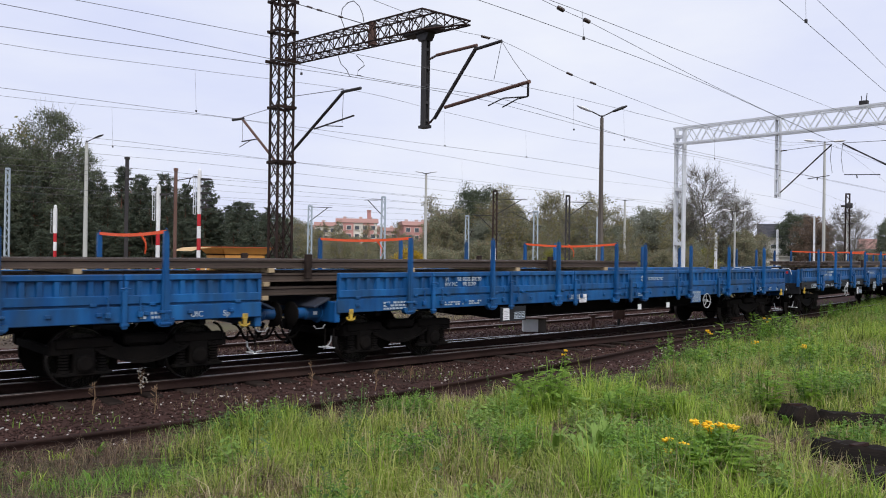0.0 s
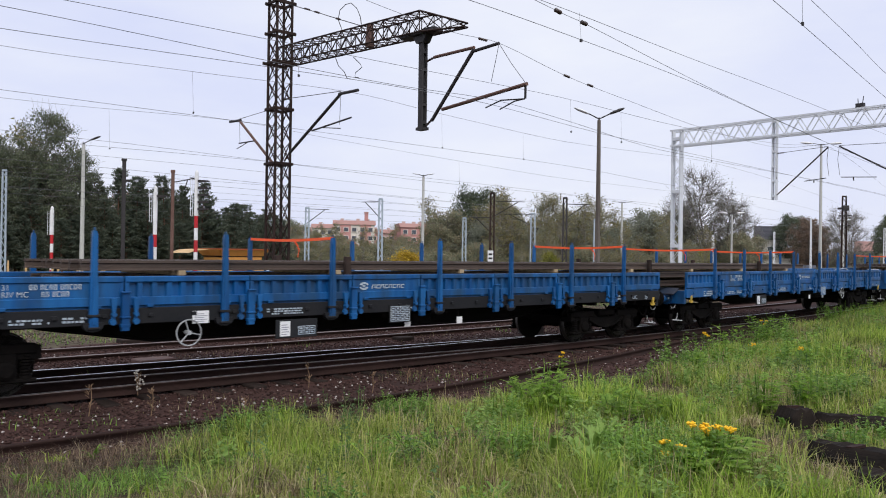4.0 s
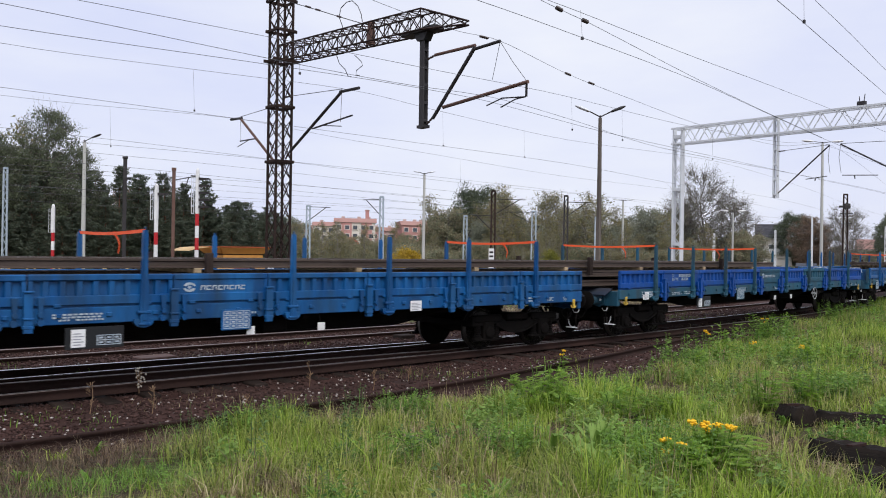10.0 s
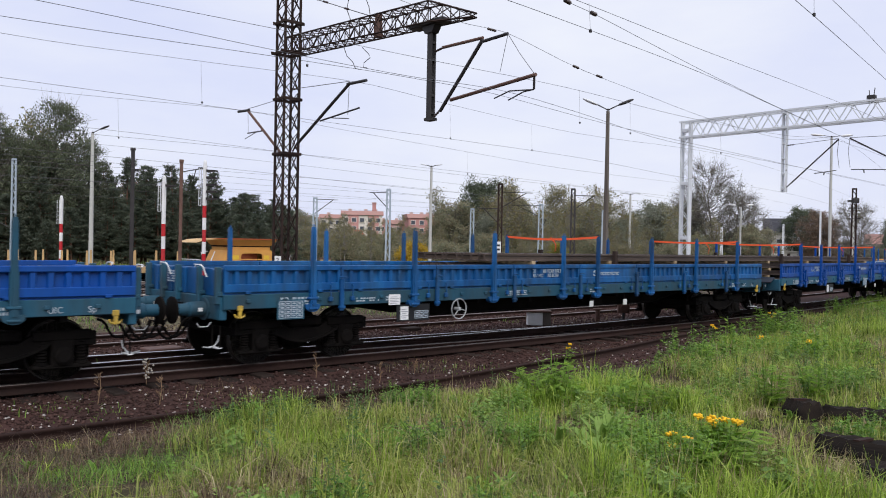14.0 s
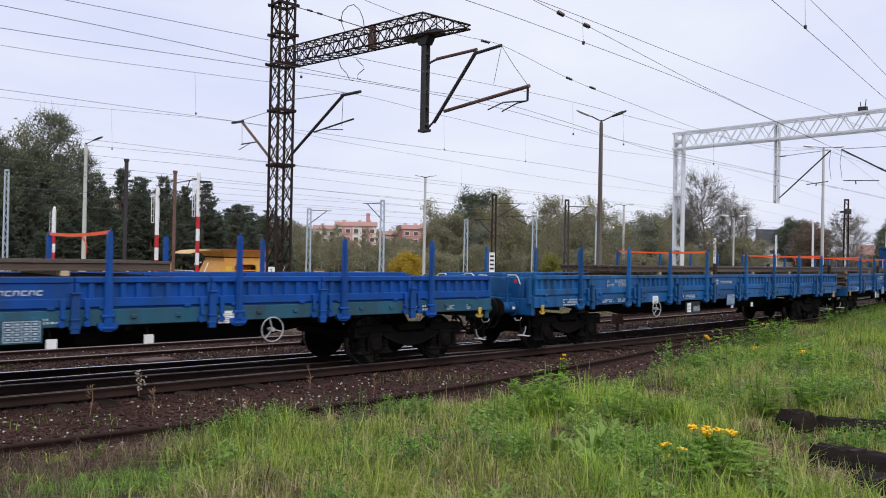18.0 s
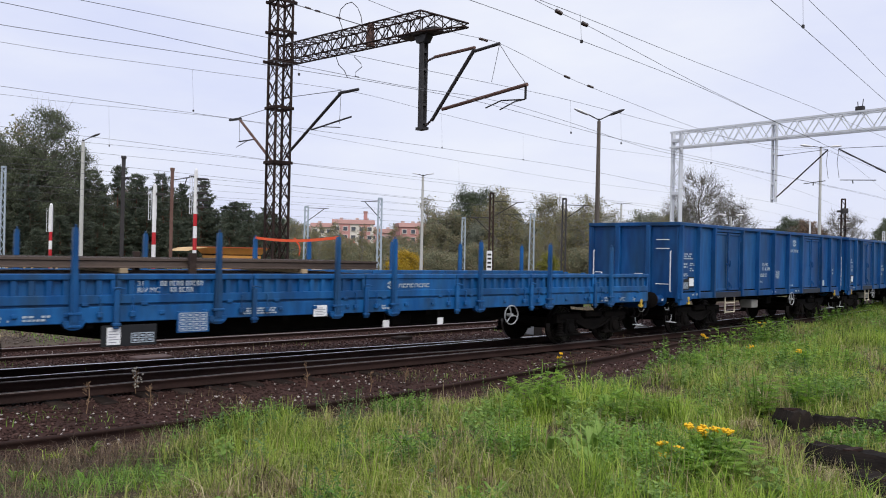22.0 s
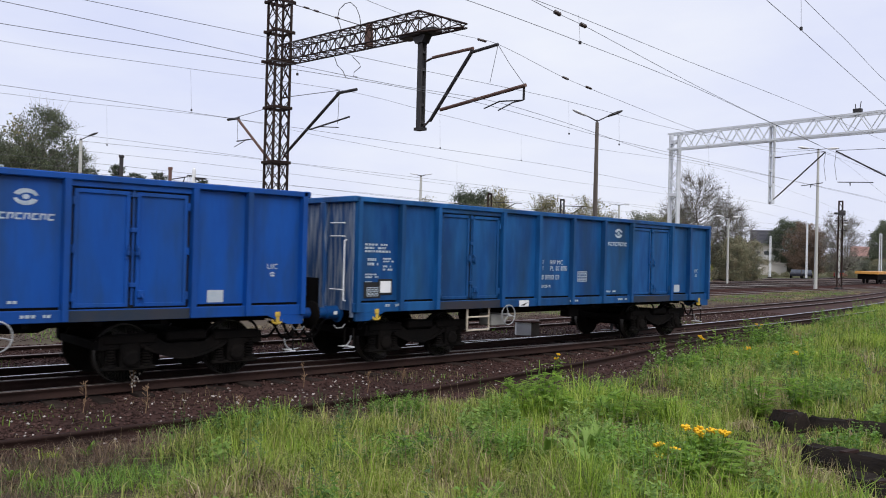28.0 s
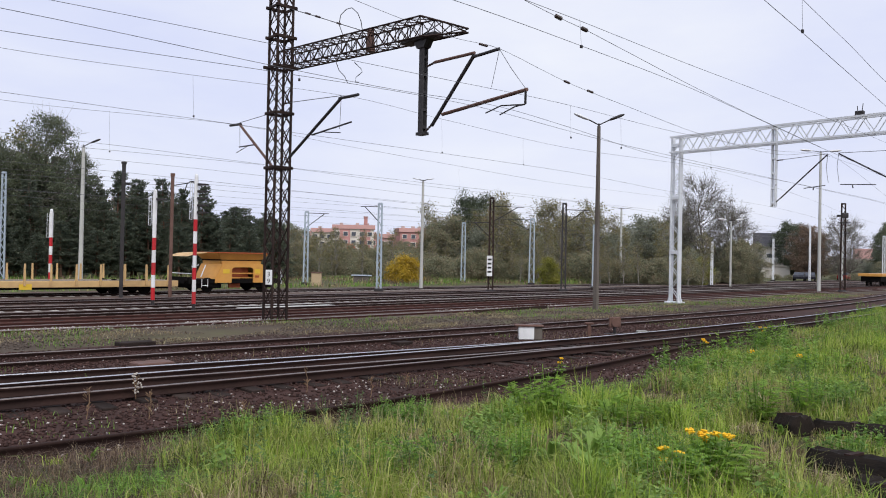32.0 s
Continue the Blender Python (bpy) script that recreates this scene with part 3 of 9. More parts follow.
def name_mesh(w, h):
    """The operator's name as plain slanted blocks."""
    def make():
        g = Geo()
        n = 8
        for i in range(n):
            x0, x1 = w * i / n, w * (i + 0.80) / n
            k = 0.15 * h
            t = 0.24 * h
            g.prism([(x0, 0), (x0 + t, 0), (x0 + t + k, h), (x0 + k, h)], "y", -0.002, 0.002)
            g.prism([(x0 + t + k, h), (x0 + t + k * 0.76, h - t), (x1 + k * 0.76, h - t), (x1 + k, h)], "y", -0.002, 0.002)
            if i % 2:
                g.prism([(x0 + t, 0), (x1, 0), (x1 + k * 0.24, t), (x0 + t + k * 0.24, t)], "y", -0.002, 0.002)
            else:
                g.prism([(x1 - t, 0.1 * h), (x1, 0.1 * h), (x1 + k * 0.7, h * 0.74), (x1 - t + k * 0.7, h * 0.74)], "y", -0.002, 0.002)
        return g.mesh("stencil", stencil_white)
    return cached(("name", w, h), make)


def emblem_mesh(size):
    """Plain two-crescent emblem."""
    def make():
        g = Geo()
        for a0, sx in ((0.25, 1), (0.25 + math.pi, 1)):
            outer = [(1.0 * size * math.cos(a0 + i * 0.32), 0.72 * size * math.sin(a0 + i * 0.32)) for i in range(9)]
            inner = [(0.62 * size * math.cos(a0 + i * 0.32) + 0.1 * size * math.cos(a0), 0.36 * size * math.sin(a0 + i * 0.32)) for i in range(9)]
            for i in range(8):
                q = [outer[i], outer[i + 1], inner[i + 1], inner[i]]
                g.prism(q, "y", -0.002, 0.002)
        g.prism([(0.3 * size * math.cos(i * 0.785), 0.22 * size * math.sin(i * 0.785)) for i in range(8)], "y", -0.0025, 0.0025)
        return g.mesh("emblem", stencil_white)
    return cached(("emblem", size), make)


def wheelset_mesh():
    def make():
        g = Geo()
        for s in (-1, 1):
            g.slot = 0
            g.lathe((0, s * 0.69, 0), (0, s, 0), [(0.0, 0.10), (0.0, 0.33), (-0.01, 0.38), (-0.02, 0.47), (0.01, 0.485), (0.03, 0.485)], 28)
            g.slot = 1
            g.lathe((0, s * 0.72, 0), (0, s, 0), [(0.0, 0.47), (0.0, 0.462), (0.10, 0.455)], 28)
            g.slot = 0
            g.lathe((0, s * 0.82, 0), (0, s, 0), [(0.0, 0.452), (0.0, 0.39), (-0.05, 0.36), (-0.06, 0.14), (0.03, 0.12), (0.03, 0.08), (0.16, 0.07)], 28)
            for i in range(5):
                a = i * 2 * math.pi / 5
                g.box(0.26 * math.cos(a) - 0.03, 0.26 * math.cos(a) + 0.03, s * 0.765, s * 0.80, 0.26 * math.sin(a) - 0.03, 0.26 * math.sin(a) + 0.03)
        g.cyl((0, -0.7, 0), (0, 0.7, 0), 0.085, n=12)
        return g.mesh("wheelset", wheel_steel, tread_steel, smooth=True)
    return cached("wheelset", make)


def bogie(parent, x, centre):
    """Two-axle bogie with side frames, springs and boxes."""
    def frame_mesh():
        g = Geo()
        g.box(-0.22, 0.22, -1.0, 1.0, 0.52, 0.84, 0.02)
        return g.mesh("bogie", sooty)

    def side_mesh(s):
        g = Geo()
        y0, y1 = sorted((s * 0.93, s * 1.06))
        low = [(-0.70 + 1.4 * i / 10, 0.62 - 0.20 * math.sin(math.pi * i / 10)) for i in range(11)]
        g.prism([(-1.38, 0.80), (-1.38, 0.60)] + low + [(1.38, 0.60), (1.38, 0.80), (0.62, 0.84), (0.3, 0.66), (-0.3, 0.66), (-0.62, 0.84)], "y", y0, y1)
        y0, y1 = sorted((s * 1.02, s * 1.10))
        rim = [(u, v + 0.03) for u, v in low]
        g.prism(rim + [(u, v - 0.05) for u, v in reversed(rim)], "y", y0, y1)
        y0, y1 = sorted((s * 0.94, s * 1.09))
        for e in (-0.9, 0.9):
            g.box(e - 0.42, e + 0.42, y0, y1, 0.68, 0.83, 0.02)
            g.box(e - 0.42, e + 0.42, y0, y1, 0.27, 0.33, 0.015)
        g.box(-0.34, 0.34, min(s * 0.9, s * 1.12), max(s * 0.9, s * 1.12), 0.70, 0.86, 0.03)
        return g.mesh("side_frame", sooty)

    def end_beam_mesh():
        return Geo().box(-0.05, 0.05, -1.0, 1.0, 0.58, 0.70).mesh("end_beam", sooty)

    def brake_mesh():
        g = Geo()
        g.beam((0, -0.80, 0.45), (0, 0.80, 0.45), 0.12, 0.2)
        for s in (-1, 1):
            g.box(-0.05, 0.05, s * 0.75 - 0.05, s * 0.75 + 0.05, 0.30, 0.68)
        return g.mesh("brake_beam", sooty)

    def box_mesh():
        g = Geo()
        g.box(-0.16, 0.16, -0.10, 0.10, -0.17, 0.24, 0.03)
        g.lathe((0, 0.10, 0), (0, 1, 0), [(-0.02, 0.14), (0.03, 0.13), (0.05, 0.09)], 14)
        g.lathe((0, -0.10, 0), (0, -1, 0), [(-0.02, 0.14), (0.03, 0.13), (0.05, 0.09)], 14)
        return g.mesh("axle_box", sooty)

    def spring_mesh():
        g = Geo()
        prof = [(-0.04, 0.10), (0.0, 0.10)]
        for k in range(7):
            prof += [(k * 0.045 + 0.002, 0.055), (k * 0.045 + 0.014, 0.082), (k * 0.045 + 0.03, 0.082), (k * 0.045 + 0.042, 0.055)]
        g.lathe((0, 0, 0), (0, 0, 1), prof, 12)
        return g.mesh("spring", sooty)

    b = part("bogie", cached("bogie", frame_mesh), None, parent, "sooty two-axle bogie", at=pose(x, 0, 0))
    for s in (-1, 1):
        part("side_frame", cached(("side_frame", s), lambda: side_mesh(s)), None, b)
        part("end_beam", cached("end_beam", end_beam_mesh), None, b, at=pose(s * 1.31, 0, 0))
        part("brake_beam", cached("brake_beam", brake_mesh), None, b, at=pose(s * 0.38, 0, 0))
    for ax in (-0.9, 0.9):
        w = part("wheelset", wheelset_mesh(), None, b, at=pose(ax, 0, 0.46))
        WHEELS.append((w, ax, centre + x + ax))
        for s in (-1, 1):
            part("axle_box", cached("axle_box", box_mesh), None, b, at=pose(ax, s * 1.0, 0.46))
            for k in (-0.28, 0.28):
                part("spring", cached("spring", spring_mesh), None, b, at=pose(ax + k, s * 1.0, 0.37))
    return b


def buffer_mesh(side):
    """A buffer that stands out along +x from its beam."""
    g = Geo()
    g.lathe((0, 0, 0), (1, 0, 0), [(0, 0.19), (0.03, 0.19), (0.03, 0.13), (0.30, 0.125), (0.32, 0.10), (0.52, 0.10)], 18)
    return g.mesh("buffer", side, smooth=True)


def buffer_head_mesh():
    g = Geo()
    g.lathe((0, 0, 0), (1, 0, 0), [(0, 0.10), (0.03, 0.22), (0.06, 0.225), (0.085, 0.15), (0.09, 0.02)], 20)
    return g.mesh("buffer_head", sooty, smooth=True)


def hook_mesh():
    """Yellow tow hook shaped like a small anchor."""
    def make():
        g = Geo()
        g.box(-0.05, 0.05, -0.02, 0.02, -0.02, 0.07, 0.008)
        g.box(-0.03, 0.03, -0.02, 0.02, -0.11, -0.02)
        g.tube([(-0.095, 0, -0.07), (-0.08, 0, -0.11), (-0.035, 0, -0.13), (0.035, 0, -0.13), (0.08, 0, -0.11), (0.095, 0, -0.07)], 0.019, 6)
        return g.mesh("tow_hook", hook_yellow)
    return cached("hook", make)


def handwheel_mesh(r):
    def make():
        g = Geo()
        g.ring((0, 0, 0), (0, 1, 0), r, 0.0115, 26, 6)
        for i in range(3):
            a = math.pi / 2 + 0.3 + i * 2 * math.pi / 3
            g.cyl((0, 0, 0), (r * math.cos(a), 0, r * math.sin(a)), 0.011, n=6)
        g.cyl((0, -0.03, 0), (0, 0.12, 0), 0.035, n=10)
        return g.mesh("handwheel", wheel_grey)
    return cached(("handwheel", r), make)


def end_gear(w, xe, paint, z=1.06):
    """Buffers, coupling, hoses and steps at both ends; xe is the half length of the underframe."""
    head = cached("buffer_head", buffer_head_mesh)
    shank = cached(("buffer", paint.name), lambda: buffer_mesh(paint))

    def coupling():
        g = Geo()
        g.box(-0.25, 0.05, -0.06, 0.06, -0.08, 0.08)
        g.tube([(0.05, 0, 0), (0.2, 0, -0.02), (0.30, 0, -0.10)], 0.035, 6)
        g.tube([(0.30, -0.07, -0.10), (0.55, -0.07, -0.14), (0.62, 0, -0.10), (0.55, 0.07, -0.14), (0.30, 0.07, -0.10)], 0.022, 6)
        g.cyl((0.30, -0.12, -0.10), (0.30, 0.12, -0.10), 0.03, n=8)
        return g.mesh("coupling", sooty)

    def hose():
        g = Geo()
        g.tube([(0.0, 0, -0.08), (0.08, 0, -0.11), (0.15, 0, -0.18), (0.20, 0, -0.28), (0.26, 0, -0.37), (0.34, 0, -0.42), (0.43, 0, -0.42), (0.51, 0, -0.36), (0.57, 0, -0.27), (0.60, 0, -0.18)], 0.024, 7)
        g.cyl((0.59, 0, -0.20), (0.63, 0, -0.10), 0.035, n=8)
        return g.mesh("brake_hose", sooty)

    def step():
        g = Geo()
        g.box(-0.012, 0.012, -0.008, 0.008, -0.36, 0.0)
        g.box(-0.012, 0.012, 0.262, 0.278, -0.36, 0.0)
        g.box(-0.012, 0.012, -0.008, 0.278, -0.372, -0.352)
        return g.mesh("step", sooty)

    def tread():
        return Geo().box(-0.03, 0.05, -0.01, 0.28, -0.010, 0.010, 0.004).mesh("tread", white_paint)

    def grip():
        g = Geo()
        g.tube([(0, 0, 0), (0.06, 0, -0.07), (0.20, 0, -0.07), (0.25, 0, -0.01)], 0.010, 6)
        g.tube([(0.14, 0, -0.40), (0.02, 0, -0.42), (-0.07, 0, -0.39), (-0.13, 0, -0.32), (-0.15, 0, -0.22)], 0.012, 6)
        return g.mesh("shunter_grip", wheel_grey)

    for s in (-1, 1):
        turn = 0 if s > 0 else 180
        for y in (-0.875, 0.875):
            b = part("buffer", shank, None, w, at=pose(s * xe, y, z, 0, 0, turn))
            part("buffer_head", head, None, b, at=pose(0.52, 0, 0))
            part("buffer_mark", cached("mark", lambda: Geo().box(0.12, 0.2, -0.135, -0.128, -0.03, 0.03).mesh("buffer_mark", white_paint)), None, b, at=pose(0, 0, 0) if s > 0 else pose(0.3, 0, 0, 0, 0, 180))
        part("coupling", cached("coupling", coupling), None, w, at=pose(s * xe, 0, z - 0.02, 0, 0, turn))
        for y, dz, tilt in ((-0.35, -0.1, 0), (0.38, -0.14, 9), (-0.62, -0.05, -7)):
            part("brake_hose", cached("hose", hose), None, w, at=pose(s * xe, y, z + dz, tilt, 0, turn))
        st = part("step", cached("step", step), None, w, at=pose(s * (xe - 0.06), -1.32 if s > 0 else -1.04, z - 0.26, 0, 0, turn))
        part("tread", cached("tread", tread), None, st, "white step tread", at=pose(0, 0, -0.36))
        part("shunter_grip", cached("grip", grip), None, w, "grubby white bent grip under the buffer", at=pose(s * (xe + 0.02), -1.15, z - 0.20, 0, 0, turn))


STAKES = (-7.56, -5.48, -3.40, -1.30, 1.30, 3.40, 5.48, 7.56)
SEAMS = (-9.25, -7.08, -5.02, -2.93, -0.83, 0.83, 2.93, 5.02, 7.08, 9.25)
STAKES_OLD = (-7.57, -5.23, -2.99, -0.66, 0.66, 2.99, 5.23, 7.57)      # the older type with eight flaps
SEAMS_OLD = (-9.25, -6.95, -4.62, -2.33, 0.0, 2.33, 4.62, 6.95, 9.25)
SIDE = 1.47


def flap_mesh(length, plain, paint):
    """A drop side: top and bottom rail, recessed panel and pressed ribs; outer face towards -y."""
    def make():
        l = length / 2 - 0.012
        g = Geo()
        g.box(-l, l, -0.012, 0.07, 1.352, 1.488, 0.010)
        g.box(-l, l, -0.018, 0.075, 1.705, 1.80, 0.014)
        g.box(-l, l, 0.052, 0.066, 1.45, 1.72)
        for e in (-1, 1):
            x0, x1 = sorted((e * l, e * (l - 0.06)))
            g.box(x0, x1, -0.004, 0.06, 1.47, 1.72)
        if plain:
            g.box(-l + 0.06, l - 0.06, 0.004, 0.055, 1.47, 1.72)
        else:
            n = max(2, round(length / 0.235))
            for i in range(1, n):
                x = -l + 2 * l * i / n
                g.prism([(x - 0.058, 0.055), (x - 0.036, 0.002), (x + 0.036, 0.002), (x + 0.058, 0.055)], "z", 1.48, 1.71)
        g.box(-l, l, 0.03, 0.06, 1.29, 1.36)
        for e in (-0.62, 0.62):
            g.box(length * e * 0.5 - 0.05, length * e * 0.5 + 0.05, -0.024, 0.0, 1.325, 1.375, 0.006)
        return g.mesh("drop_side", paint)
    return cached(("flap", round(length, 3), plain, paint.name), make)


def stake_mesh(paint):
    def make():
        g = Geo()
        g.prism([(-0.062, 1.04), (0.062, 1.04), (0.060, 1.62), (0.044, 1.82), (0.038, 2.40), (0.026, 2.47), (-0.026, 2.47), (-0.038, 2.40), (-0.044, 1.82), (-0.060, 1.62)], "y", -0.065, 0.0)
        g.prism([(-0.030, 1.10), (0.030, 1.10), (0.022, 2.36), (-0.022, 2.36)], "y", -0.078, -0.064)
        g.ring((0, -0.03, 2.485), (1, 0, 0), 0.028, 0.007, 10, 5)
        return g.mesh("stake", paint)
    return cached(("stake", paint.name), make)


def pocket_mesh(paint):
    def make():
        g = Geo()
        g.prism([(0.15 * math.cos(math.pi + math.pi * i / 8), 1.085 + 0.10 * math.sin(math.pi + math.pi * i / 8)) for i in range(9)] + [(0.15, 1.12), (-0.15, 1.12)], "y", -0.06, 0.05)
        g.box(-0.10, 0.10, -0.095, 0.0, 1.20, 1.245, 0.01)
        g.box(-0.09, 0.09, -0.09, 0.0, 1.02, 1.06, 0.01)
        return g.mesh("stake_pocket", paint)
    return cached(("pocket", paint.name), make)


def latch_mesh(paint):
    def make():
        g = Geo()
        g.prism([(-0.058, 0.985), (0.058, 0.985), (0.058, 1.50), (0.045, 1.56), (-0.045, 1.56), (-0.058, 1.50)], "y", -0.075, 0.0)
        g.box(-0.07, 0.07, -0.10, -0.03, 1.545, 1.575, 0.008)
        g.box(-0.07, 0.07, -0.092, 0.0, 1.17, 1.20, 0.006)
        g.box(-0.075, 0.075, -0.08, 0.0, 1.04, 1.09, 0.008)
        return g.mesh("latch", paint)
    return cached(("latch", paint.name), make)


def hook_piece_mesh(paint, e):
    """Tapered hook beside a latch, with its pin and stop."""
    def make():
        g = Geo()
        g.prism([(e * 0.145, 1.22), (e * 0.185, 1.22), (e * 0.215, 1.47), (e * 0.125, 1.47)], "y", -0.055, -0.005)
        g.cyl((e * 0.165, -0.075, 1.23), (e * 0.165, 0.0, 1.23), 0.038, n=8)
        g.cyl((e * 0.175, -0.05, 1.12), (e * 0.175, 0.0, 1.12), 0.05, 0.055, n=8)
        g.box(e * 0.17 - 0.025, e * 0.17 + 0.025, -0.03, 0.0, 1.12, 1.24)
        return g.mesh("latch_hook", paint)
    return cached(("hookpiece", paint.name, e), make)


def rod_piece_mesh(paint, e):
    """Hooked rod beside an older latch."""
    def make():
        g = Geo()
        g.tube([(e * 0.24, 0.0, 1.455), (e * 0.24, -0.04, 1.44), (e * 0.24, -0.045, 1.16)], 0.012, 6)
        g.box(e * 0.24 - 0.04, e * 0.24 + 0.04, -0.06, 0.0, 1.15, 1.24, 0.012)
        return g.mesh("latch_rod", paint)
    return cached(("rodpiece", paint.name, e), make)


def rod_latch_mesh(paint):
    """Older latch: a slim post with a cross handle, and two hooked rods."""
    def make():
        g = Geo()
        g.box(-0.042, 0.042, -0.06, 0.0, 0.98, 1.56, 0.010)
        g.tube([(-0.07, -0.07, 1.585), (0.0, -0.075, 1.60), (0.10, -0.07, 1.575)], 0.012, 6)
        g.box(-0.06, 0.06, -0.075, 0.0, 1.02, 1.07, 0.008)
        return g.mesh("latch", paint)
    return cached(("rodlatch", paint.name), make)


def flat_wagon(c, flap_paint, sill_paint, label, wheel_x, marks, load_side, odd_flaps=None, tag_blue=False, old=False, wheel_r=0.205):
    """Low-sided bogie flat wagon, 19.9 m over buffers; c is its middle in the train."""
    w = thing("flat_wagon", label, "freight wagon", "wagons of the moving train")

    def body():
        g = Geo()
        g.box(-9.25, 9.25, -1.40, 1.40, 1.18, 1.26)
        return g.mesh("deck", deck_wood)

    def sill():
        g = Geo()
        g.box(-9.25, 9.25, -0.03, 0.04, 1.075, 1.318, 0.01)
        for x in np.arange(-8.8, 8.9, 0.7):
            g.box(x - 0.05, x + 0.03, -0.062, -0.02, 1.175, 1.235, 0.008)
        return g.mesh("side_sill", sill_paint)

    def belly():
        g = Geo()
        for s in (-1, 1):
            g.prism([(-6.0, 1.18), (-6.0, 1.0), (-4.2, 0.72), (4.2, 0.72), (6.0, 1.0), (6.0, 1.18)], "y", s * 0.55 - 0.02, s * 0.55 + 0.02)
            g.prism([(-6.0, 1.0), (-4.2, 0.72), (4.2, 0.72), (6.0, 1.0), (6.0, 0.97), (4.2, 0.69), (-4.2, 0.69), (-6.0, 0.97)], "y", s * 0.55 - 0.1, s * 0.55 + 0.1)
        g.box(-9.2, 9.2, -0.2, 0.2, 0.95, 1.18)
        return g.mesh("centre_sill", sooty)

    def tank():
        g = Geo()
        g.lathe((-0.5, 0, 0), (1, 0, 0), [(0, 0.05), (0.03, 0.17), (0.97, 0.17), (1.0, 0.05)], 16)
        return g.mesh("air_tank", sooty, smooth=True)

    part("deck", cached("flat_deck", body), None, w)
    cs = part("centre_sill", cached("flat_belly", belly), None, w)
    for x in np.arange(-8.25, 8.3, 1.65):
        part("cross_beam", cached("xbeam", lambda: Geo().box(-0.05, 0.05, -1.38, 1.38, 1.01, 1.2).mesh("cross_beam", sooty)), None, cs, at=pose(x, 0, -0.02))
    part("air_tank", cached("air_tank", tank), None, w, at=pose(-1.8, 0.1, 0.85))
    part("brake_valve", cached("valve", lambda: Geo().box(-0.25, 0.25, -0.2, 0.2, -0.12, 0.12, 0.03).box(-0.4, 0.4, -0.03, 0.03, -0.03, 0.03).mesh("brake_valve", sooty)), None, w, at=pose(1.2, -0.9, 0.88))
    for x in (0.5, 1.9):
        lv = part("brake_lever", cached("lever", lambda: Geo().beam((0, 0, 0.2), (0.05, 0, -0.06), 0.022).mesh("brake_lever", sooty)), None, w, at=pose(x, -1.40, 0.92))
        part("lever_plate", cached("leverplate", lambda: Geo().box(-0.075, 0.075, -0.008, 0.008, -0.07, 0.07, 0.003).mesh("lever_plate", sign_white)), None, lv, "white brake lever plate", at=pose(0.05, -0.02, -0.08))
    for s in (-1, 1):
        yaw = 0 if s < 0 else 180
        part("side_sill", cached(("sill", sill_paint.name), sill), None, w, at=pose(0, s * 1.44, 0, 0, 0, yaw))
        seams, stakes = (SEAMS_OLD, STAKES_OLD) if old else (SEAMS, STAKES)
        for i, (a, b) in enumerate(zip(seams, seams[1:])):
            pm = flap_paint
            if odd_flaps and i in odd_flaps:
                pm = odd_flaps[i]
            plain = (i in (4,) if old else i in (1, 4)) if s < 0 else i == 4
            part("drop_side", flap_mesh(b - a, plain, pm), None, w, at=pose((a + b) / 2, s * SIDE, 0, 0, 0, yaw))
        for x in stakes:
            part("stake", stake_mesh(teal if odd_flaps and 4 in odd_flaps else flap_paint), None, w, at=pose(x, s * (SIDE + 0.01), 0, 0, 0, yaw))
            part("stake_pocket", pocket_mesh(sill_paint if sill_paint is black_paint else (teal if odd_flaps and 4 in odd_flaps else flap_paint)), None, w, at=pose(x, s * SIDE, 0, 0, 0, yaw))
        for x in seams[1:-1]:
            lt = part("latch", (rod_latch_mesh if old else latch_mesh)(flap_paint), None, w, at=pose(x, s * (SIDE + 0.01), 0, 0, 0, yaw))
            for e in (-1, 1):
                part("latch_rod" if old else "latch_hook", (rod_piece_mesh if old else hook_piece_mesh)(flap_paint, e), None, lt)
        for x in (-8.95, 8.95):
            part("tow_hook", hook_mesh(), None, w, "yellow tow hook", at=pose(x, s * 1.46, 1.07))
        part("handwheel", handwheel_mesh(wheel_r), None, w, "white brake handwheel", at=pose(wheel_x * (1 if s < 0 else -1), s * 1.50, 0.90, 0, 0, yaw))

    def headstock():
        g = Geo()
        g.box(-0.06, 0.06, -1.42, 1.42, 0.90, 1.28, 0.015)
        return g.mesh("headstock", sill_paint)

    def end_board():
        g = Geo()
        g.box(-0.03, 0.03, -1.36, 1.36, 1.28, 1.74, 0.012)
        for y in np.arange(-1.1, 1.2, 0.55):
            g.box(0.03, 0.075, y - 0.06, y + 0.06, 1.28, 1.72, 0.008)
        return g.mesh("end_board", flap_paint)

    def end_post():
        g = Geo()
        g.box(-0.05, 0.05, -0.045, 0.045, 1.16, 1.77, 0.012)
        g.box(-0.075, 0.02, -0.065, 0.065, 1.30, 1.36, 0.008)
        return g.mesh("end_post", sill_paint if sill_paint is not black_paint else flap_paint)

    def rail_grip():
        g = Geo()
        g.tube([(0, -0.17, 1.60), (-0.05, -0.14, 1.76), (-0.06, -0.08, 1.80), (-0.06, 0.14, 1.80), (-0.04, 0.17, 1.76)], 0.012, 6)
        return g.mesh("grab_rail", white_paint)

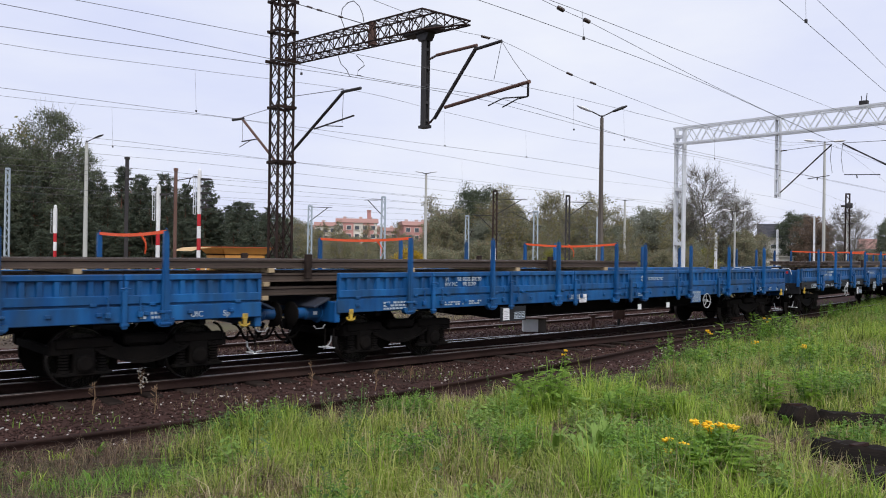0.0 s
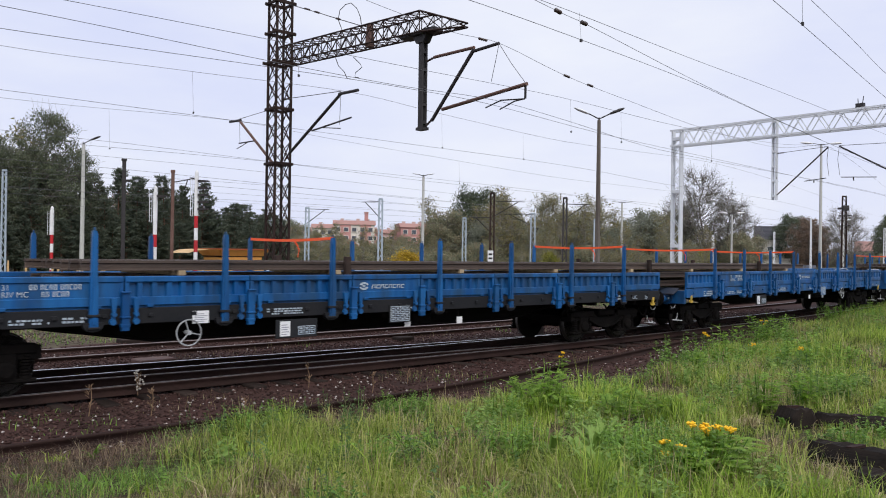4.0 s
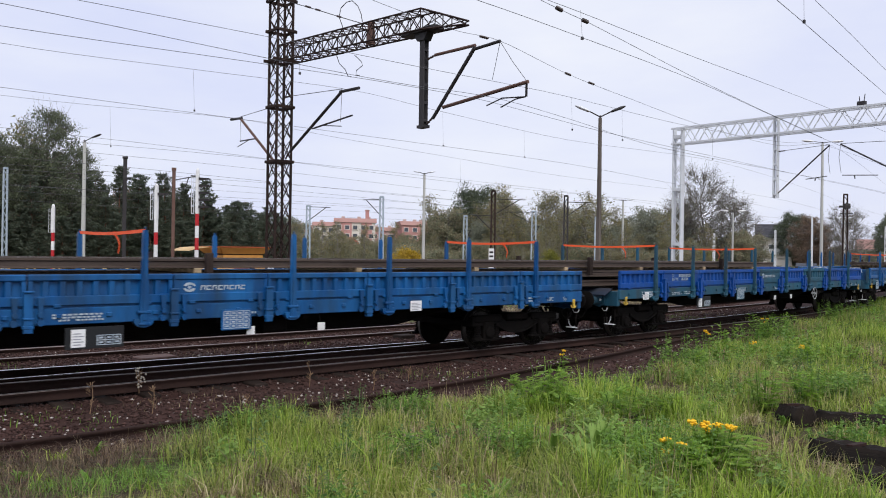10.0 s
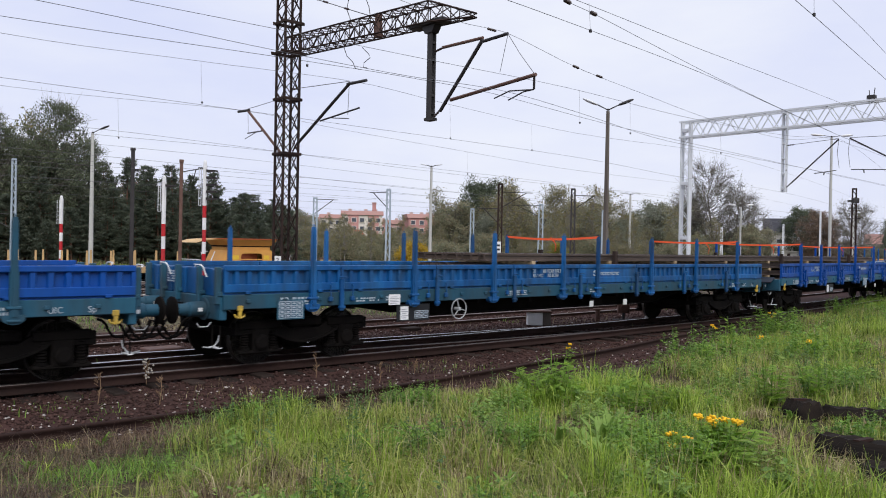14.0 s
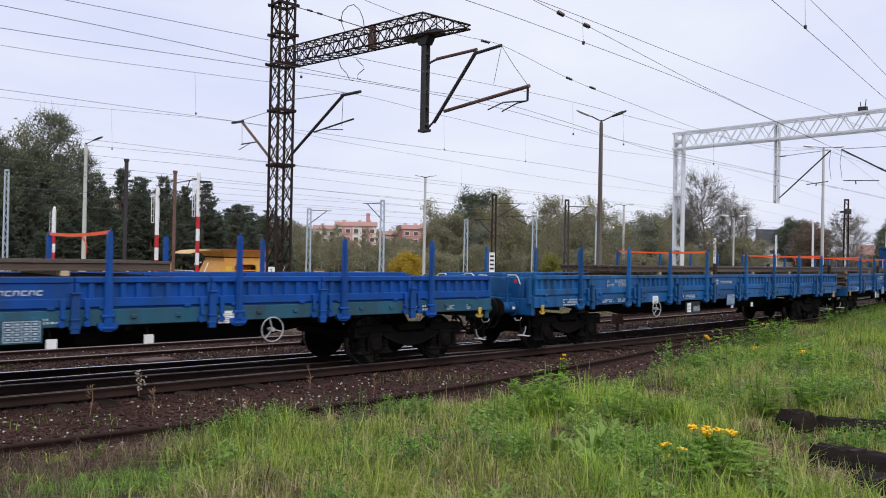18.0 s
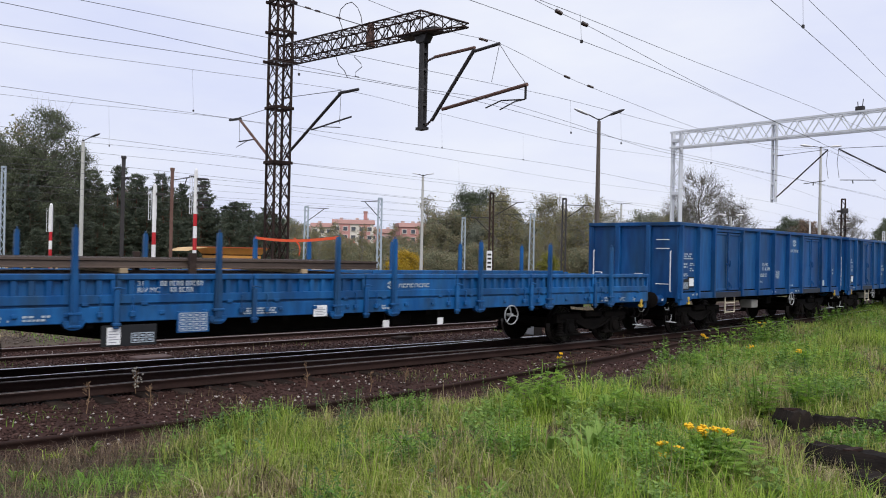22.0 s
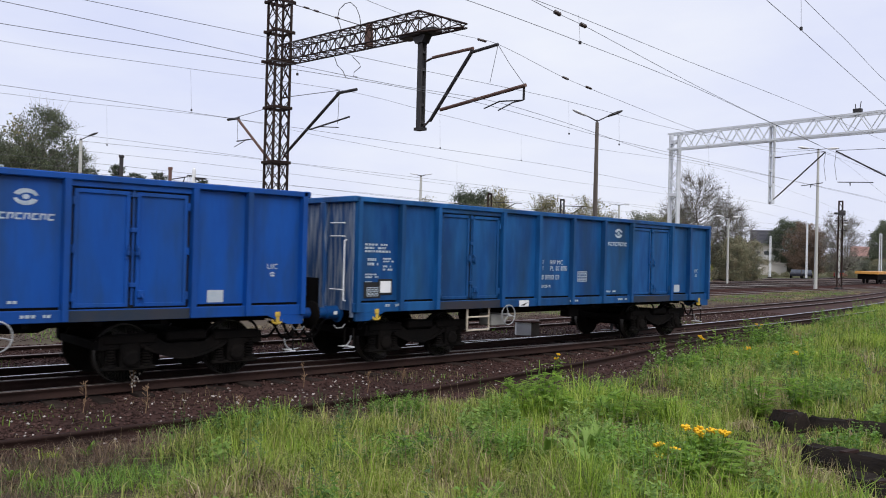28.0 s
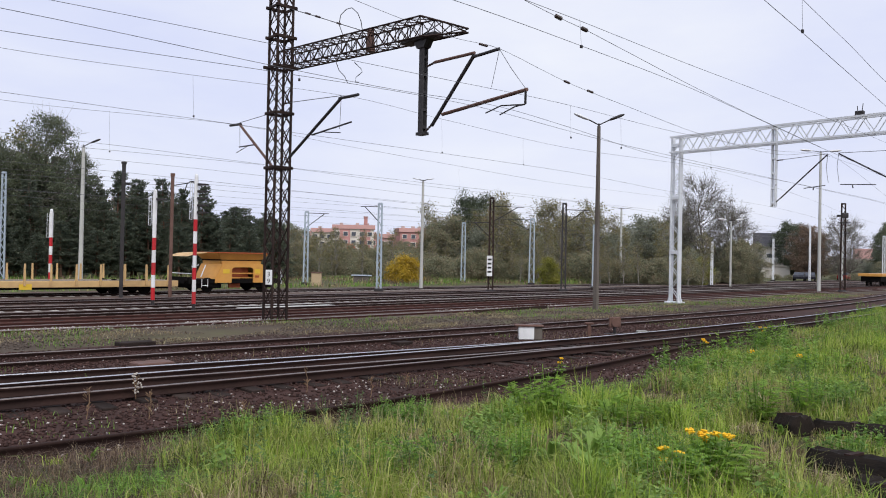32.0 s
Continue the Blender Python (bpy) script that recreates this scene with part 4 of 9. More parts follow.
    for s in (-1, 1):
        part("headstock", cached(("head", sill_paint.name), headstock), None, w, at=pose(s * 9.22, 0, 0, 0, 0, 0 if s > 0 else 180))
        if load_side != s:
            part("end_board", cached(("endb", flap_paint.name), end_board), None, w, at=pose(s * 9.18, 0, 0, 0, 0, 0 if s > 0 else 180))
            for y in (-1.36, -0.72, 0.1, 0.72, 1.36):
                part("end_post", cached(("endp", flap_paint.name, sill_paint.name), end_post), None, w, at=pose(s * 9.30, y, 0, 0, 0, 0 if s > 0 else 180))
            part("stencil", bars_mesh("endtext", 0.42, 0.22, 5, 61, cell=0.05), None, w, at=pose(s * 9.265, -0.35 if s > 0 else 0.62, 1.45, 0, 0, 90 if s > 0 else -90))
            part("reflector", cached("refl", lambda: Geo().box(-0.008, 0.008, -0.04, 0.04, -0.04, 0.04, 0.003).mesh("reflector", sign_red)), None, w, at=pose(s * 9.37, -1.0, 1.66))
            for y in (-1.0, 0.35):
                part("grab_rail", cached("endgrip", rail_grip), None, w, "white grab rail", at=pose(s * 9.40, y, 0, 0, 0, 180 if s > 0 else 0))
        else:
            part("end_board", cached(("endf", sill_paint.name), lambda: Geo().box(-0.19, 0.19, -1.25, 1.25, -0.02, 0.02, 0.008).mesh("end_board", scraped_sill)), None, w, "grimy end board folded down over the buffers", at=pose(s * 9.44, 0, 1.255, 0, s * 24))
        bogie(w, s * 7.43, c)
    end_gear(w, 9.28, sill_paint)

    # markings on the side towards the camera
    y = -SIDE - 0.008
    ysill = -1.478
    plate = dark_plate
    part("stencil", bars_mesh("a", 1.0, 0.17, 3, 3, cell=0.07), None, w, at=pose(-8.2, ysill, 1.09))
    part("stencil", bars_mesh("b", 0.55, 0.09, 2, 4), None, w, at=pose(-6.6, ysill, 1.12))
    part("stencil", bars_mesh("c", 0.40, 0.10, 2, 5), None, w, at=pose(-5.9, ysill, 1.12))
    part("stencil", bars_mesh("d", 0.75, 0.12, 3, 6), None, w, at=pose(-2.6, ysill, 1.12))
    part("stencil", bars_mesh("e", 0.35, 0.10, 2, 7), None, w, at=pose(0.4, ysill, 1.12))
    part("stencil", bars_mesh("f", 0.55, 0.13, 2, 8), None, w, at=pose(7.2, ysill, 1.11))
    part("lettering", word_mesh("UIC", 0.13, stencil_white), None, w, at=pose(8.0, ysill, 1.12, 90))
    part("lettering", word_mesh("Sp", 0.13, stencil_white), None, w, at=pose(8.55, ysill, 1.12, 90))
    part("emblem", emblem_mesh(0.105), None, w, "plain white oval emblem", at=pose((0.62 if old else -0.56), y + 0.004, 1.585))
    part("stencil", name_mesh(0.80, 0.075), None, w, "white operator name as plain blocks", at=pose((0.80 if old else -0.38), y + 0.004, 1.535))
    nx = marks["number"]
    part("lettering", word_mesh("31", 0.11, stencil_white), None, w, at=pose(nx, y + 0.002, 1.615, 90))
    part("stencil", digits_mesh(11, 0.075, 3), None, w, at=pose(nx + 0.36, y + 0.002, 1.615))
    part("lettering", word_mesh("RIV MC", 0.11, stencil_white), None, w, at=pose(nx, y + 0.002, 1.515, 90))
    part("stencil", digits_mesh(6, 0.075, 4), None, w, at=pose(nx + 0.52, y + 0.002, 1.515))
    px = marks["plate"]
    p1 = part("data_plate", cached("plate_dark", lambda: Geo().box(-0.42, 0.42, -0.01, 0.01, -0.16, 0.16, 0.004).mesh("data_plate", plate)), None, w, "dark data plate with white marks", at=pose(px, -1.46, 0.87))
    part("load_table", frame_table_mesh(0.34, 0.14, 3, 2), None, p1, at=pose(0.03, -0.013, -0.11))
    p2 = part("label_card", cached("card", lambda: Geo().box(-0.10, 0.10, -0.004, 0.004, -0.13, 0.13).mesh("label_card", card_paper)), None, p1, "white paper waybill card", at=pose(-0.24, -0.016, 0))
    part("print", cached("cardprint", lambda: card_lines(0.15, 0.20)), None, p2, at=pose(-0.075, -0.006, -0.10))
    tx = marks["table"]
    p3 = part("load_plate", cached(("lplate", sill_paint.name), lambda: Geo().box(-0.27, 0.27, -0.008, 0.008, -0.17, 0.17, 0.004).mesh("load_plate", bright_blue if tag_blue else sill_paint)), None, w, at=pose(tx, -1.49, 1.04))
    part("load_table", frame_table_mesh(0.46, 0.28, 4, 4), None, p3, at=pose(-0.23, -0.011, -0.14))
    cx = marks["card"]
    p4 = part("label_card", cached("card2", lambda: Geo().box(-0.14, 0.14, -0.004, 0.004, -0.10, 0.10).mesh("label_card", card_paper)), None, w, "white paper label", at=pose(cx, -1.485, 1.14))
    part("print", cached("cardprint2", lambda: card_lines(0.22, 0.15)), None, p4, at=pose(-0.11, -0.006, -0.075))
    return w


def card_lines(w, h):
    g = Geo()
    for i in range(5):
        g.box(0, w * (1.0 if i % 2 else 0.75), -0.001, 0.001, h * i / 5, h * i / 5 + h * 0.07)
    return g.mesh("print", card_ink)


RIBS = (-6.42, -5.37, -4.41, -2.48, -1.26, 0.0, 1.26, 2.48, 4.41, 5.37, 6.42)
GTOP, GBOT = 3.22, 1.27


def gondola(c, paint, label, end_paint, wheel_x, arrow_sign):
    """High-sided open wagon, 14.04 m over buffers."""
    w = thing("open_wagon", label, "freight wagon", "wagons of the moving train")

    def rib_mesh():
        g = Geo()
        g.prism([(-0.055, 0.04), (-0.045, -0.085), (0.045, -0.085), (0.055, 0.04)], "z", 1.10, GTOP - 0.06)
        g.box(-0.075, 0.075, -0.02, 0.045, 1.09, 1.27, 0.01)
        return g.mesh("rib", paint)

    def panel_mesh(l):
        def make():
            return Geo().box(-l / 2, l / 2, 0.035, 0.05, GBOT + 0.035, GTOP - 0.06).mesh("side_panel", paint)
        return cached(("gpanel", round(l, 2), paint.name), make)

    def leaf_mesh():
        g = Geo()
        l = 0.405
        g.box(-l, l, 0.015, 0.035, GBOT + 0.02, 3.03)
        for a, b in ((-l, -l + 0.06), (l - 0.06, l)):
            g.box(a, b, -0.012, 0.02, GBOT + 0.02, 3.03, 0.006)
        g.box(-l, l, -0.012, 0.02, GBOT + 0.02, GBOT + 0.08, 0.006)
        g.box(-l, l, -0.012, 0.02, 2.97, 3.03, 0.006)
        return g.mesh("door_leaf", paint)

    def lintel_mesh():
        return Geo().box(-0.955, 0.955, -0.01, 0.05, 3.055, GTOP - 0.06, 0.008).mesh("door_lintel", paint)

    # near-black sheet behind the leaves, painting shade into the gaps between them
    def door_gap_backing_mesh():
        return Geo().box(-0.93, 0.93, 0.052, 0.066, GBOT, 3.06).mesh("door_frame", black_paint)

    def handle_mesh():
        g = Geo()
        g.cyl((0, -0.01, GBOT + 0.05), (0, -0.01, 3.05), 0.019, n=8)
        for z in (1.62, 2.45, 2.98):
            g.box(-0.045, 0.045, -0.045, 0.03, z - 0.035, z + 0.035, 0.008)
        for e in (-1, 1):
            g.tube([(e * 0.07, -0.01, 2.22), (e * 0.075, -0.055, 2.18), (e * 0.08, -0.055, 2.08), (e * 0.10, -0.03, 2.02)], 0.017, 6)
            g.box(e * 0.075 - 0.035, e * 0.075 + 0.035, -0.035, 0.02, 2.06, 2.12, 0.008)
        g.box(0.08, 0.18, -0.05, 0.0, 1.42, 1.54, 0.01)
        g.tube([(0.13, -0.05, 1.48), (0.16, -0.07, 1.42), (0.15, -0.06, 1.34)], 0.014, 6)
        return g.mesh("door_latch", paint)

    def hinge_mesh():
        return Geo().cyl((0, -0.02, -0.06), (0, -0.02, 0.06), 0.022, n=8).mesh("hinge", paint)

    def rim_mesh():
        g = Geo()
        for s in (-1, 1):
            a, b = sorted((s * 1.36, s * 1.50))
            g.box(-6.50, 6.50, a, b, GTOP - 0.08, GTOP + 0.02, 0.015)
        for s in (-1, 1):
            a, b = sorted((s * 6.40, s * 6.55))
            g.box(a, b, -1.50, 1.50, GTOP - 0.085, GTOP + 0.025, 0.015)
        return g.mesh("top_rim", paint)

    def sill_mesh():
        g = Geo()
        g.box(-6.45, 6.45, -0.03, 0.05, 1.085, GBOT - 0.005, 0.01)
        for s in (-1, 1):
            g.prism([(s * 6.45, 1.09), (s * 6.45, 0.93), (s * 6.15, 0.93), (s * 5.75, 1.09)], "y", -0.03, 0.03)
        return g.mesh("side_sill", paint)

    def sill_band():
        return Geo().box(-0.93, 0.93, -0.036, -0.02, 1.09, GBOT - 0.02).mesh("door_sill", scraped_sill)

    def end_wall():
        g = Geo()
        g.box(-0.02, 0.02, -1.42, 1.42, GBOT - 0.15, GTOP - 0.05)
        for y in (-0.50, 0.50):
            g.box(0.02, 0.12, y - 0.08, y + 0.08, 1.0, GTOP - 0.06, 0.02)
        for y in (-1.42, 1.42):
            g.box(-0.05, 0.06, y - 0.06 * (y > 0) - 0.0, y + 0.06 * (y < 0), 1.0, GTOP - 0.06)
        return g.mesh("end_wall", end_paint)

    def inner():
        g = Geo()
        # raised to 1.34 and near-black: the edge paints the shade line under the panels
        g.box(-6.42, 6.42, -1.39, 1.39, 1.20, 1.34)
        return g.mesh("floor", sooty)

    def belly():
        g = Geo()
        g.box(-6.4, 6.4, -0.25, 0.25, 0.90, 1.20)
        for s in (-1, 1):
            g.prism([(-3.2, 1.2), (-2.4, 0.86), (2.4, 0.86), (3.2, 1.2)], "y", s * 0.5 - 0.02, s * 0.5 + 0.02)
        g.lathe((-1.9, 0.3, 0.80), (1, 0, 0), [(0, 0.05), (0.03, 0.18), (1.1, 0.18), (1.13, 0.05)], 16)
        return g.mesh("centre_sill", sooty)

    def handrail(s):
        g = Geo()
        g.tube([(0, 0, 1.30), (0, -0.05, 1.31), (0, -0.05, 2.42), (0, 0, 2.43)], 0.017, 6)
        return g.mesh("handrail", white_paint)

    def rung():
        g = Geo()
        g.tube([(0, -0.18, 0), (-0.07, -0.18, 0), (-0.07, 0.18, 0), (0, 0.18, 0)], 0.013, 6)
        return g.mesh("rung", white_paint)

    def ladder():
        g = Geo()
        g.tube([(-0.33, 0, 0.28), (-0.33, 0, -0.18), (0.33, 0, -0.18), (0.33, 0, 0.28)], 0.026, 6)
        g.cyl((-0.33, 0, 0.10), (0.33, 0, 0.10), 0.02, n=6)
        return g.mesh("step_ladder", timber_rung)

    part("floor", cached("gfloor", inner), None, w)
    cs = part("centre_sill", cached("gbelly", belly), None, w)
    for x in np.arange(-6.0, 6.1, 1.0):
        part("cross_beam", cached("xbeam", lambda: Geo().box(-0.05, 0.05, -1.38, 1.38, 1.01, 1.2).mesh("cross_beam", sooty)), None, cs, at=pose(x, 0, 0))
    part("top_rim", cached(("grim", paint.name), rim_mesh), None, w)
    part("valve_box", cached("vbox", lambda: Geo().box(-0.24, 0.24, -0.2, 0.2, -0.13, 0.13, 0.02).mesh("valve_box", grey_box)), None, w, "pale grey brake equipment box", at=pose(-0.9 if wheel_x > 0 else -2.3, -1.05, 0.80))
    part("brake_valve", cached("valve2", lambda: Geo().box(-0.2, 0.2, -0.15, 0.15, -0.12, 0.15, 0.03).cyl((-0.5, 0, 0.05), (0.5, 0, 0.05), 0.025).mesh("brake_valve", sooty)), None, w, at=pose(0.6, -0.95, 0.88))
    for s in (-1, 1):
        yaw = 0 if s < 0 else 180
        Y = s * 1.45
        part("side_sill", cached(("gsill", paint.name), sill_mesh), None, w, at=pose(0, Y, 0, 0, 0, yaw))
        for a, b in zip(RIBS, RIBS[1:]):
            m = (a + b) / 2
            if abs(abs(m) - 3.445) < 0.1:
                part("door_lintel", cached(("glintel", paint.name), lintel_mesh), None, w, at=pose(m, Y, 0, 0, 0, yaw))
                part("door_frame", cached("gdbacking", door_gap_backing_mesh), None, w, at=pose(m, Y, 0, 0, 0, yaw))
                part("door_sill", cached("gband", sill_band), None, w, "scraped dark sill under the doors", at=pose(m, Y, 0, 0, 0, yaw))
                for k in (-1, 1):
                    leaf = part("door_leaf", cached(("gleaf", paint.name), leaf_mesh), None, w, at=pose(m + k * 0.455, Y, 0, 0, 0, yaw))
                    for z in (1.45, 2.15, 2.85):
                        part("hinge", cached(("ghinge", paint.name), hinge_mesh), None, leaf, at=pose((k if s < 0 else -k) * 0.415, 0, z))
                part("door_latch", cached(("glatch", paint.name), handle_mesh), None, w, "door latch bar in the wagon paint", at=pose(m, Y, 0, 0, 0, yaw))
            else:
                part("side_panel", panel_mesh(b - a), None, w, at=pose(m, Y, 0, 0, 0, yaw))
        for x in RIBS:
            part("rib", cached(("grib", paint.name), rib_mesh), None, w, at=pose(x, Y, 0, 0, 0, yaw))
        for x in (-5.95, 5.95):
            part("tow_hook", hook_mesh(), None, w, "yellow tow hook", at=pose(x, s * 1.47, 1.08))
        part("handwheel", handwheel_mesh(0.215), None, w, "brake handwheel", at=pose(wheel_x * (1 if s < 0 else -1), s * 1.49, 0.92, 0, 0, yaw))
        part("step_ladder", cached("gladder", ladder), None, w, "rusty white step ladder", at=pose(-3.12, s * 1.40, 0.80))
    for s in (-1, 1):
        turn = 0 if s > 0 else 180
        e = part("end_wall", cached(("gend", end_paint.name), end_wall), None, w, at=pose(s * 6.44, 0, 0, 0, 0, turn))
        for y in (-1.30, 1.22):
            part("handrail", cached("ghand", lambda: handrail(1)), None, e, "white handrail", at=pose(0.06, y, 0, 0, 0, 90))
        for z in (2.75, 2.5, 1.5):
            part("rung", cached("grung", rung), None, e, at=pose(0.03, 0.95 * (1 if s < 0 else -1), z, 0, 0, 180))
        part("end_recess", cached("grecess", lambda: Geo().box(-0.01, 0.01, -0.36, 0.36, -0.27, 0.27).mesh("end_recess", sooty)), None, e, "dark end hatch above the coupling", at=pose(0.022, 0, 1.42))
        bogie(w, s * 4.5, c)
    end_gear(w, 6.42, paint)

    y = -1.425
    yr = -1.418
    part("stencil", bars_mesh("gA", 0.72, 0.19, 3, 21, cell=0.06), None, w, at=pose(-6.22, yr, 2.20))
    for i, (dx, ww, hh, z) in enumerate(((0.0, 0.30, 0.17, 1.95), (0.42, 0.28, 0.10, 2.02), (0.42, 0.26, 0.12, 1.86), (0.0, 0.30, 0.10, 1.72), (0.0, 0.2, 0.05, 1.62))):
        part("stencil", bars_mesh("gB%d" % i, ww, hh, 2, 30 + i, cell=0.045), None, w, at=pose(-6.2 + dx, yr, z))
    p = part("data_plate", cached("gplate", lambda: Geo().box(-0.2, 0.2, -0.006, 0.006, -0.15, 0.15, 0.003).mesh("data_plate", dark_plate)), None, w, "dark square data plate", at=pose(-6.03, yr - 0.004, 1.50))
    part("load_table", frame_table_mesh(0.26, 0.16, 3, 2), None, p, at=pose(-0.13, -0.009, -0.11))
    q = part("card_holder", cached("gholder", lambda: Geo().box(-0.17, 0.17, -0.012, 0.012, -0.15, 0.15, 0.004).mesh("card_holder", dark_plate)), None, w, at=pose(-5.72, yr - 0.004, 1.56))
    r = part("label_card", cached("gcard", lambda: Geo().box(-0.13, 0.13, -0.004, 0.004, -0.11, 0.11).mesh("label_card", card_paper)), None, q, "white paper waybill card", at=pose(0, -0.017, 0))
    for z, code, word in ((2.04, "31", "RIV MC"), (1.90, "51", "PL")):
        part("lettering", word_mesh(code, 0.15, stencil_white), None, w, at=pose(-1.14, yr, z, 90))
        part("lettering", word_mesh(word, 0.15, stencil_white), None, w, at=pose(-0.78, yr, z, 90))
    part("stencil", digits_mesh(5, 0.10, 9), None, w, at=pose(-0.56, yr, 1.90))
    part("stencil", digits_mesh(8, 0.105, 8), None, w, at=pose(-1.14, yr, 1.69))
    part("lettering", word_mesh("Eaos-x", 0.15, stencil_white), None, w, at=pose(-1.14, yr, 1.50, 90))
    part("load_table", frame_table_mesh(0.36, 0.24, 4, 3), None, w, at=pose(0.28, yr, 1.64))
    part("emblem", emblem_mesh(0.165), None, w, "plain white oval emblem", at=pose(1.95, yr, 2.86))
    part("stencil", name_mesh(0.84, 0.095), None, w, "white operator name as plain blocks", at=pose(1.50, yr, 2.54))
    part("stencil", bars_mesh("glow", 0.48, 0.07, 1, 48), None, w, at=pose(1.45, yr, 1.35))
    part("lettering", word_mesh("UIC", 0.13, stencil_white), None, w, at=pose(5.75, yr, 1.88, 90))
    part("emblem", emblem_mesh(0.055), None, w, at=pose(5.86, yr, 1.79))
    part("stencil", bars_mesh("gS", 0.55, 0.07, 1, 45), None, w, at=pose(-0.2, -1.485, 1.15))
    part("stencil", bars_mesh("gS2", 0.4, 0.07, 1, 46), None, w, at=pose(1.9, -1.485, 1.15))
    part("stencil", bars_mesh("gS3", 0.5, 0.08, 1, 47), None, w, at=pose(-5.75, -1.485, 1.17))
    if arrow_sign:
        k = part("sign_plate", cached("gsign", lambda: Geo().box(-0.16, 0.16, -0.004, 0.004, -0.07, 0.07).mesh("sign_plate", sign_white)), None, w, at=pose(-1.75, -1.49, 1.16))
        part("arrow", cached("garrow", lambda: Geo().prism([(-0.12, -0.04), (0.0, -0.05), (0.12, 0.02), (0.02, 0.0)], "y", -0.006, -0.004).mesh("arrow", sign_black)), None, k)
    part("label_card", cached("gcard2", lambda: Geo().box(-0.14, 0.14, -0.004, 0.004, -0.10, 0.10).mesh("label_card", white_dull)), None, w, "faded white label", at=pose(4.82, yr, 1.43))
    return w


timber_rung = surface("rusty_white_paint", (0.55, 0.50, 0.42), (0.42, 0.34, 0.25), 0.7, scale=6, fine=40, bump=0.2)
grey_box = surface("pale_grey_box", (0.24, 0.24, 0.22), (0.33, 0.32, 0.30), 0.7, scale=4, fine=40, bump=0.2, dirt=GRIME, dirt_amount=0.6)
white_dull = surface("faded_white_label", (0.34, 0.40, 0.46), (0.45, 0.48, 0.52), 0.7, scale=6, fine=40, bump=0.05)

FIRST = -75.92                       # front buffer of the first wagon, in train metres
TRAIN = []                           # (thing, middle, half distance of the bogie pins)


def strap(w, x):
    """Orange strap between the heads of two opposite stakes, with a hanging tail."""
    def ribbon(pts, h, t):
        n = len(pts)
        vs = [(a + s * t, b, c + k * h) for a, b, c in pts for s, k in ((-1, -1), (1, -1), (1, 1), (-1, 1))]
        fs = [(4 * i + j, 4 * i + 4 + j, 4 * i + 4 + (j + 1) % 4, 4 * i + (j + 1) % 4) for i in range(n - 1) for j in range(4)]
        return Geo().add(vs, fs + [(3, 2, 1, 0), (4 * n - 4, 4 * n - 3, 4 * n - 2, 4 * n - 1)])

    rng = random.Random(int(x * 10))
    low = rng.uniform(0.02, 0.07)
    band = part("strap", ribbon([(x, -1.50 + 3.0 * i / 12, 2.46 - low * math.sin(math.pi * i / 12)) for i in range(13)], 0.026, 0.006), strap_orange, w, "orange lashing strap between the stakes")
    y0 = rng.uniform(-0.9, 0.2)
    part("strap_tail", ribbon([(x + 0.012, y0, 2.44), (x + 0.05, y0 - 0.10, 2.33), (x + 0.06, y0 - 0.14, 2.24), (x + 0.05, y0 - 0.12, 2.12)], 0.022, 0.005), strap_orange, band)


# paints, handwheel, loaded end, markings, straps, blue tag, offset in the train
FLATS = [
    (blue, blue, 3.95, 1, dict(number=-5.2, plate=-3.9, table=2.8, card=-6.0), (7.57,), False, 0.07),
    (blue, blue, 3.94, -1, dict(number=-6.6, plate=-4.5, table=3.33, card=-2.0), (-7.57, -0.66), True, 0.10),
    (blue, black_paint, -4.0, 1, dict(number=-6.7, plate=-2.0, table=0.3, card=-3.8), (-1.30, 7.56), False, 0.07),
    (blue, blue, 3.98, -1, dict(number=-6.4, plate=-4.0, table=1.8, card=5.2), (-7.56, -1.30), True, -0.04),
    (blue, blue, -4.06, 1, dict(number=-6.6, plate=-2.0, table=0.25, card=4.1), (-1.30, 7.56), False, -0.05),
    (bright_blue, teal, 3.99, -1, dict(number=-6.6, plate=-4.7, table=-2.3, card=-8.0), (-7.56, -1.30), False, -0.03),
    (blue, teal, -4.0, 1, dict(number=-1.7, plate=-5.2, table=-8.0, card=-5.7), (0.66, 7.57), True, -0.09),
    (bright_blue, teal, 4.04, -1, dict(number=-6.4, plate=-4.3, table=0.14, card=3.2), (-7.56, 1.30), False, -0.07),
    (blue, blue, -4.05, 1, dict(number=-6.4, plate=-2.0, table=0.3, card=-4.1), (-1.30, 7.56), True, -0.19),
    (blue, blue, 3.98, -1, dict(number=-4.3, plate=-4.4, table=-3.4, card=-1.0), (-7.57, -0.66), False, -0.22),
]
for i, (fp, sp, wx, side, marks, straps, blue_tag, off) in enumerate(FLATS):
    mid = FIRST + 19.9 * i + 9.95 + off
    lab = "low-sided blue flat wagon with stakes, carrying rails"
    if sp is teal:
        lab = "patchy blue and teal flat wagon with stakes, carrying rails"
    if sp is black_paint:
        lab = "blue-sided flat wagon with black underframe, carrying rails"
    odd = {4: teal, 6: teal} if i == 5 else None
    w = flat_wagon(mid, fp, sp, lab, wx, marks, side, odd, blue_tag, i in (0, 1, 6, 9), 0.275 if i == 4 else 0.205)
    for x in straps:
        strap(w, x)
    TRAIN.append((w, mid, 7.43))
G0 = FIRST + 199.0
for i in range(4):
    mid = G0 + 14.04 * i + 7.02 + (0.05, 0.01, 0.0, -0.09)[i]
    w = gondola(mid, open_blue if i != 2 else bright_blue, "tall blue open wagon with ribbed sides and paired doors", (open_blue, open_blue, bright_blue, scraped_blue)[i], (1.6, -2.4, 1.6, -2.26)[i], i > 1)
    TRAIN.append((w, mid, 4.5))


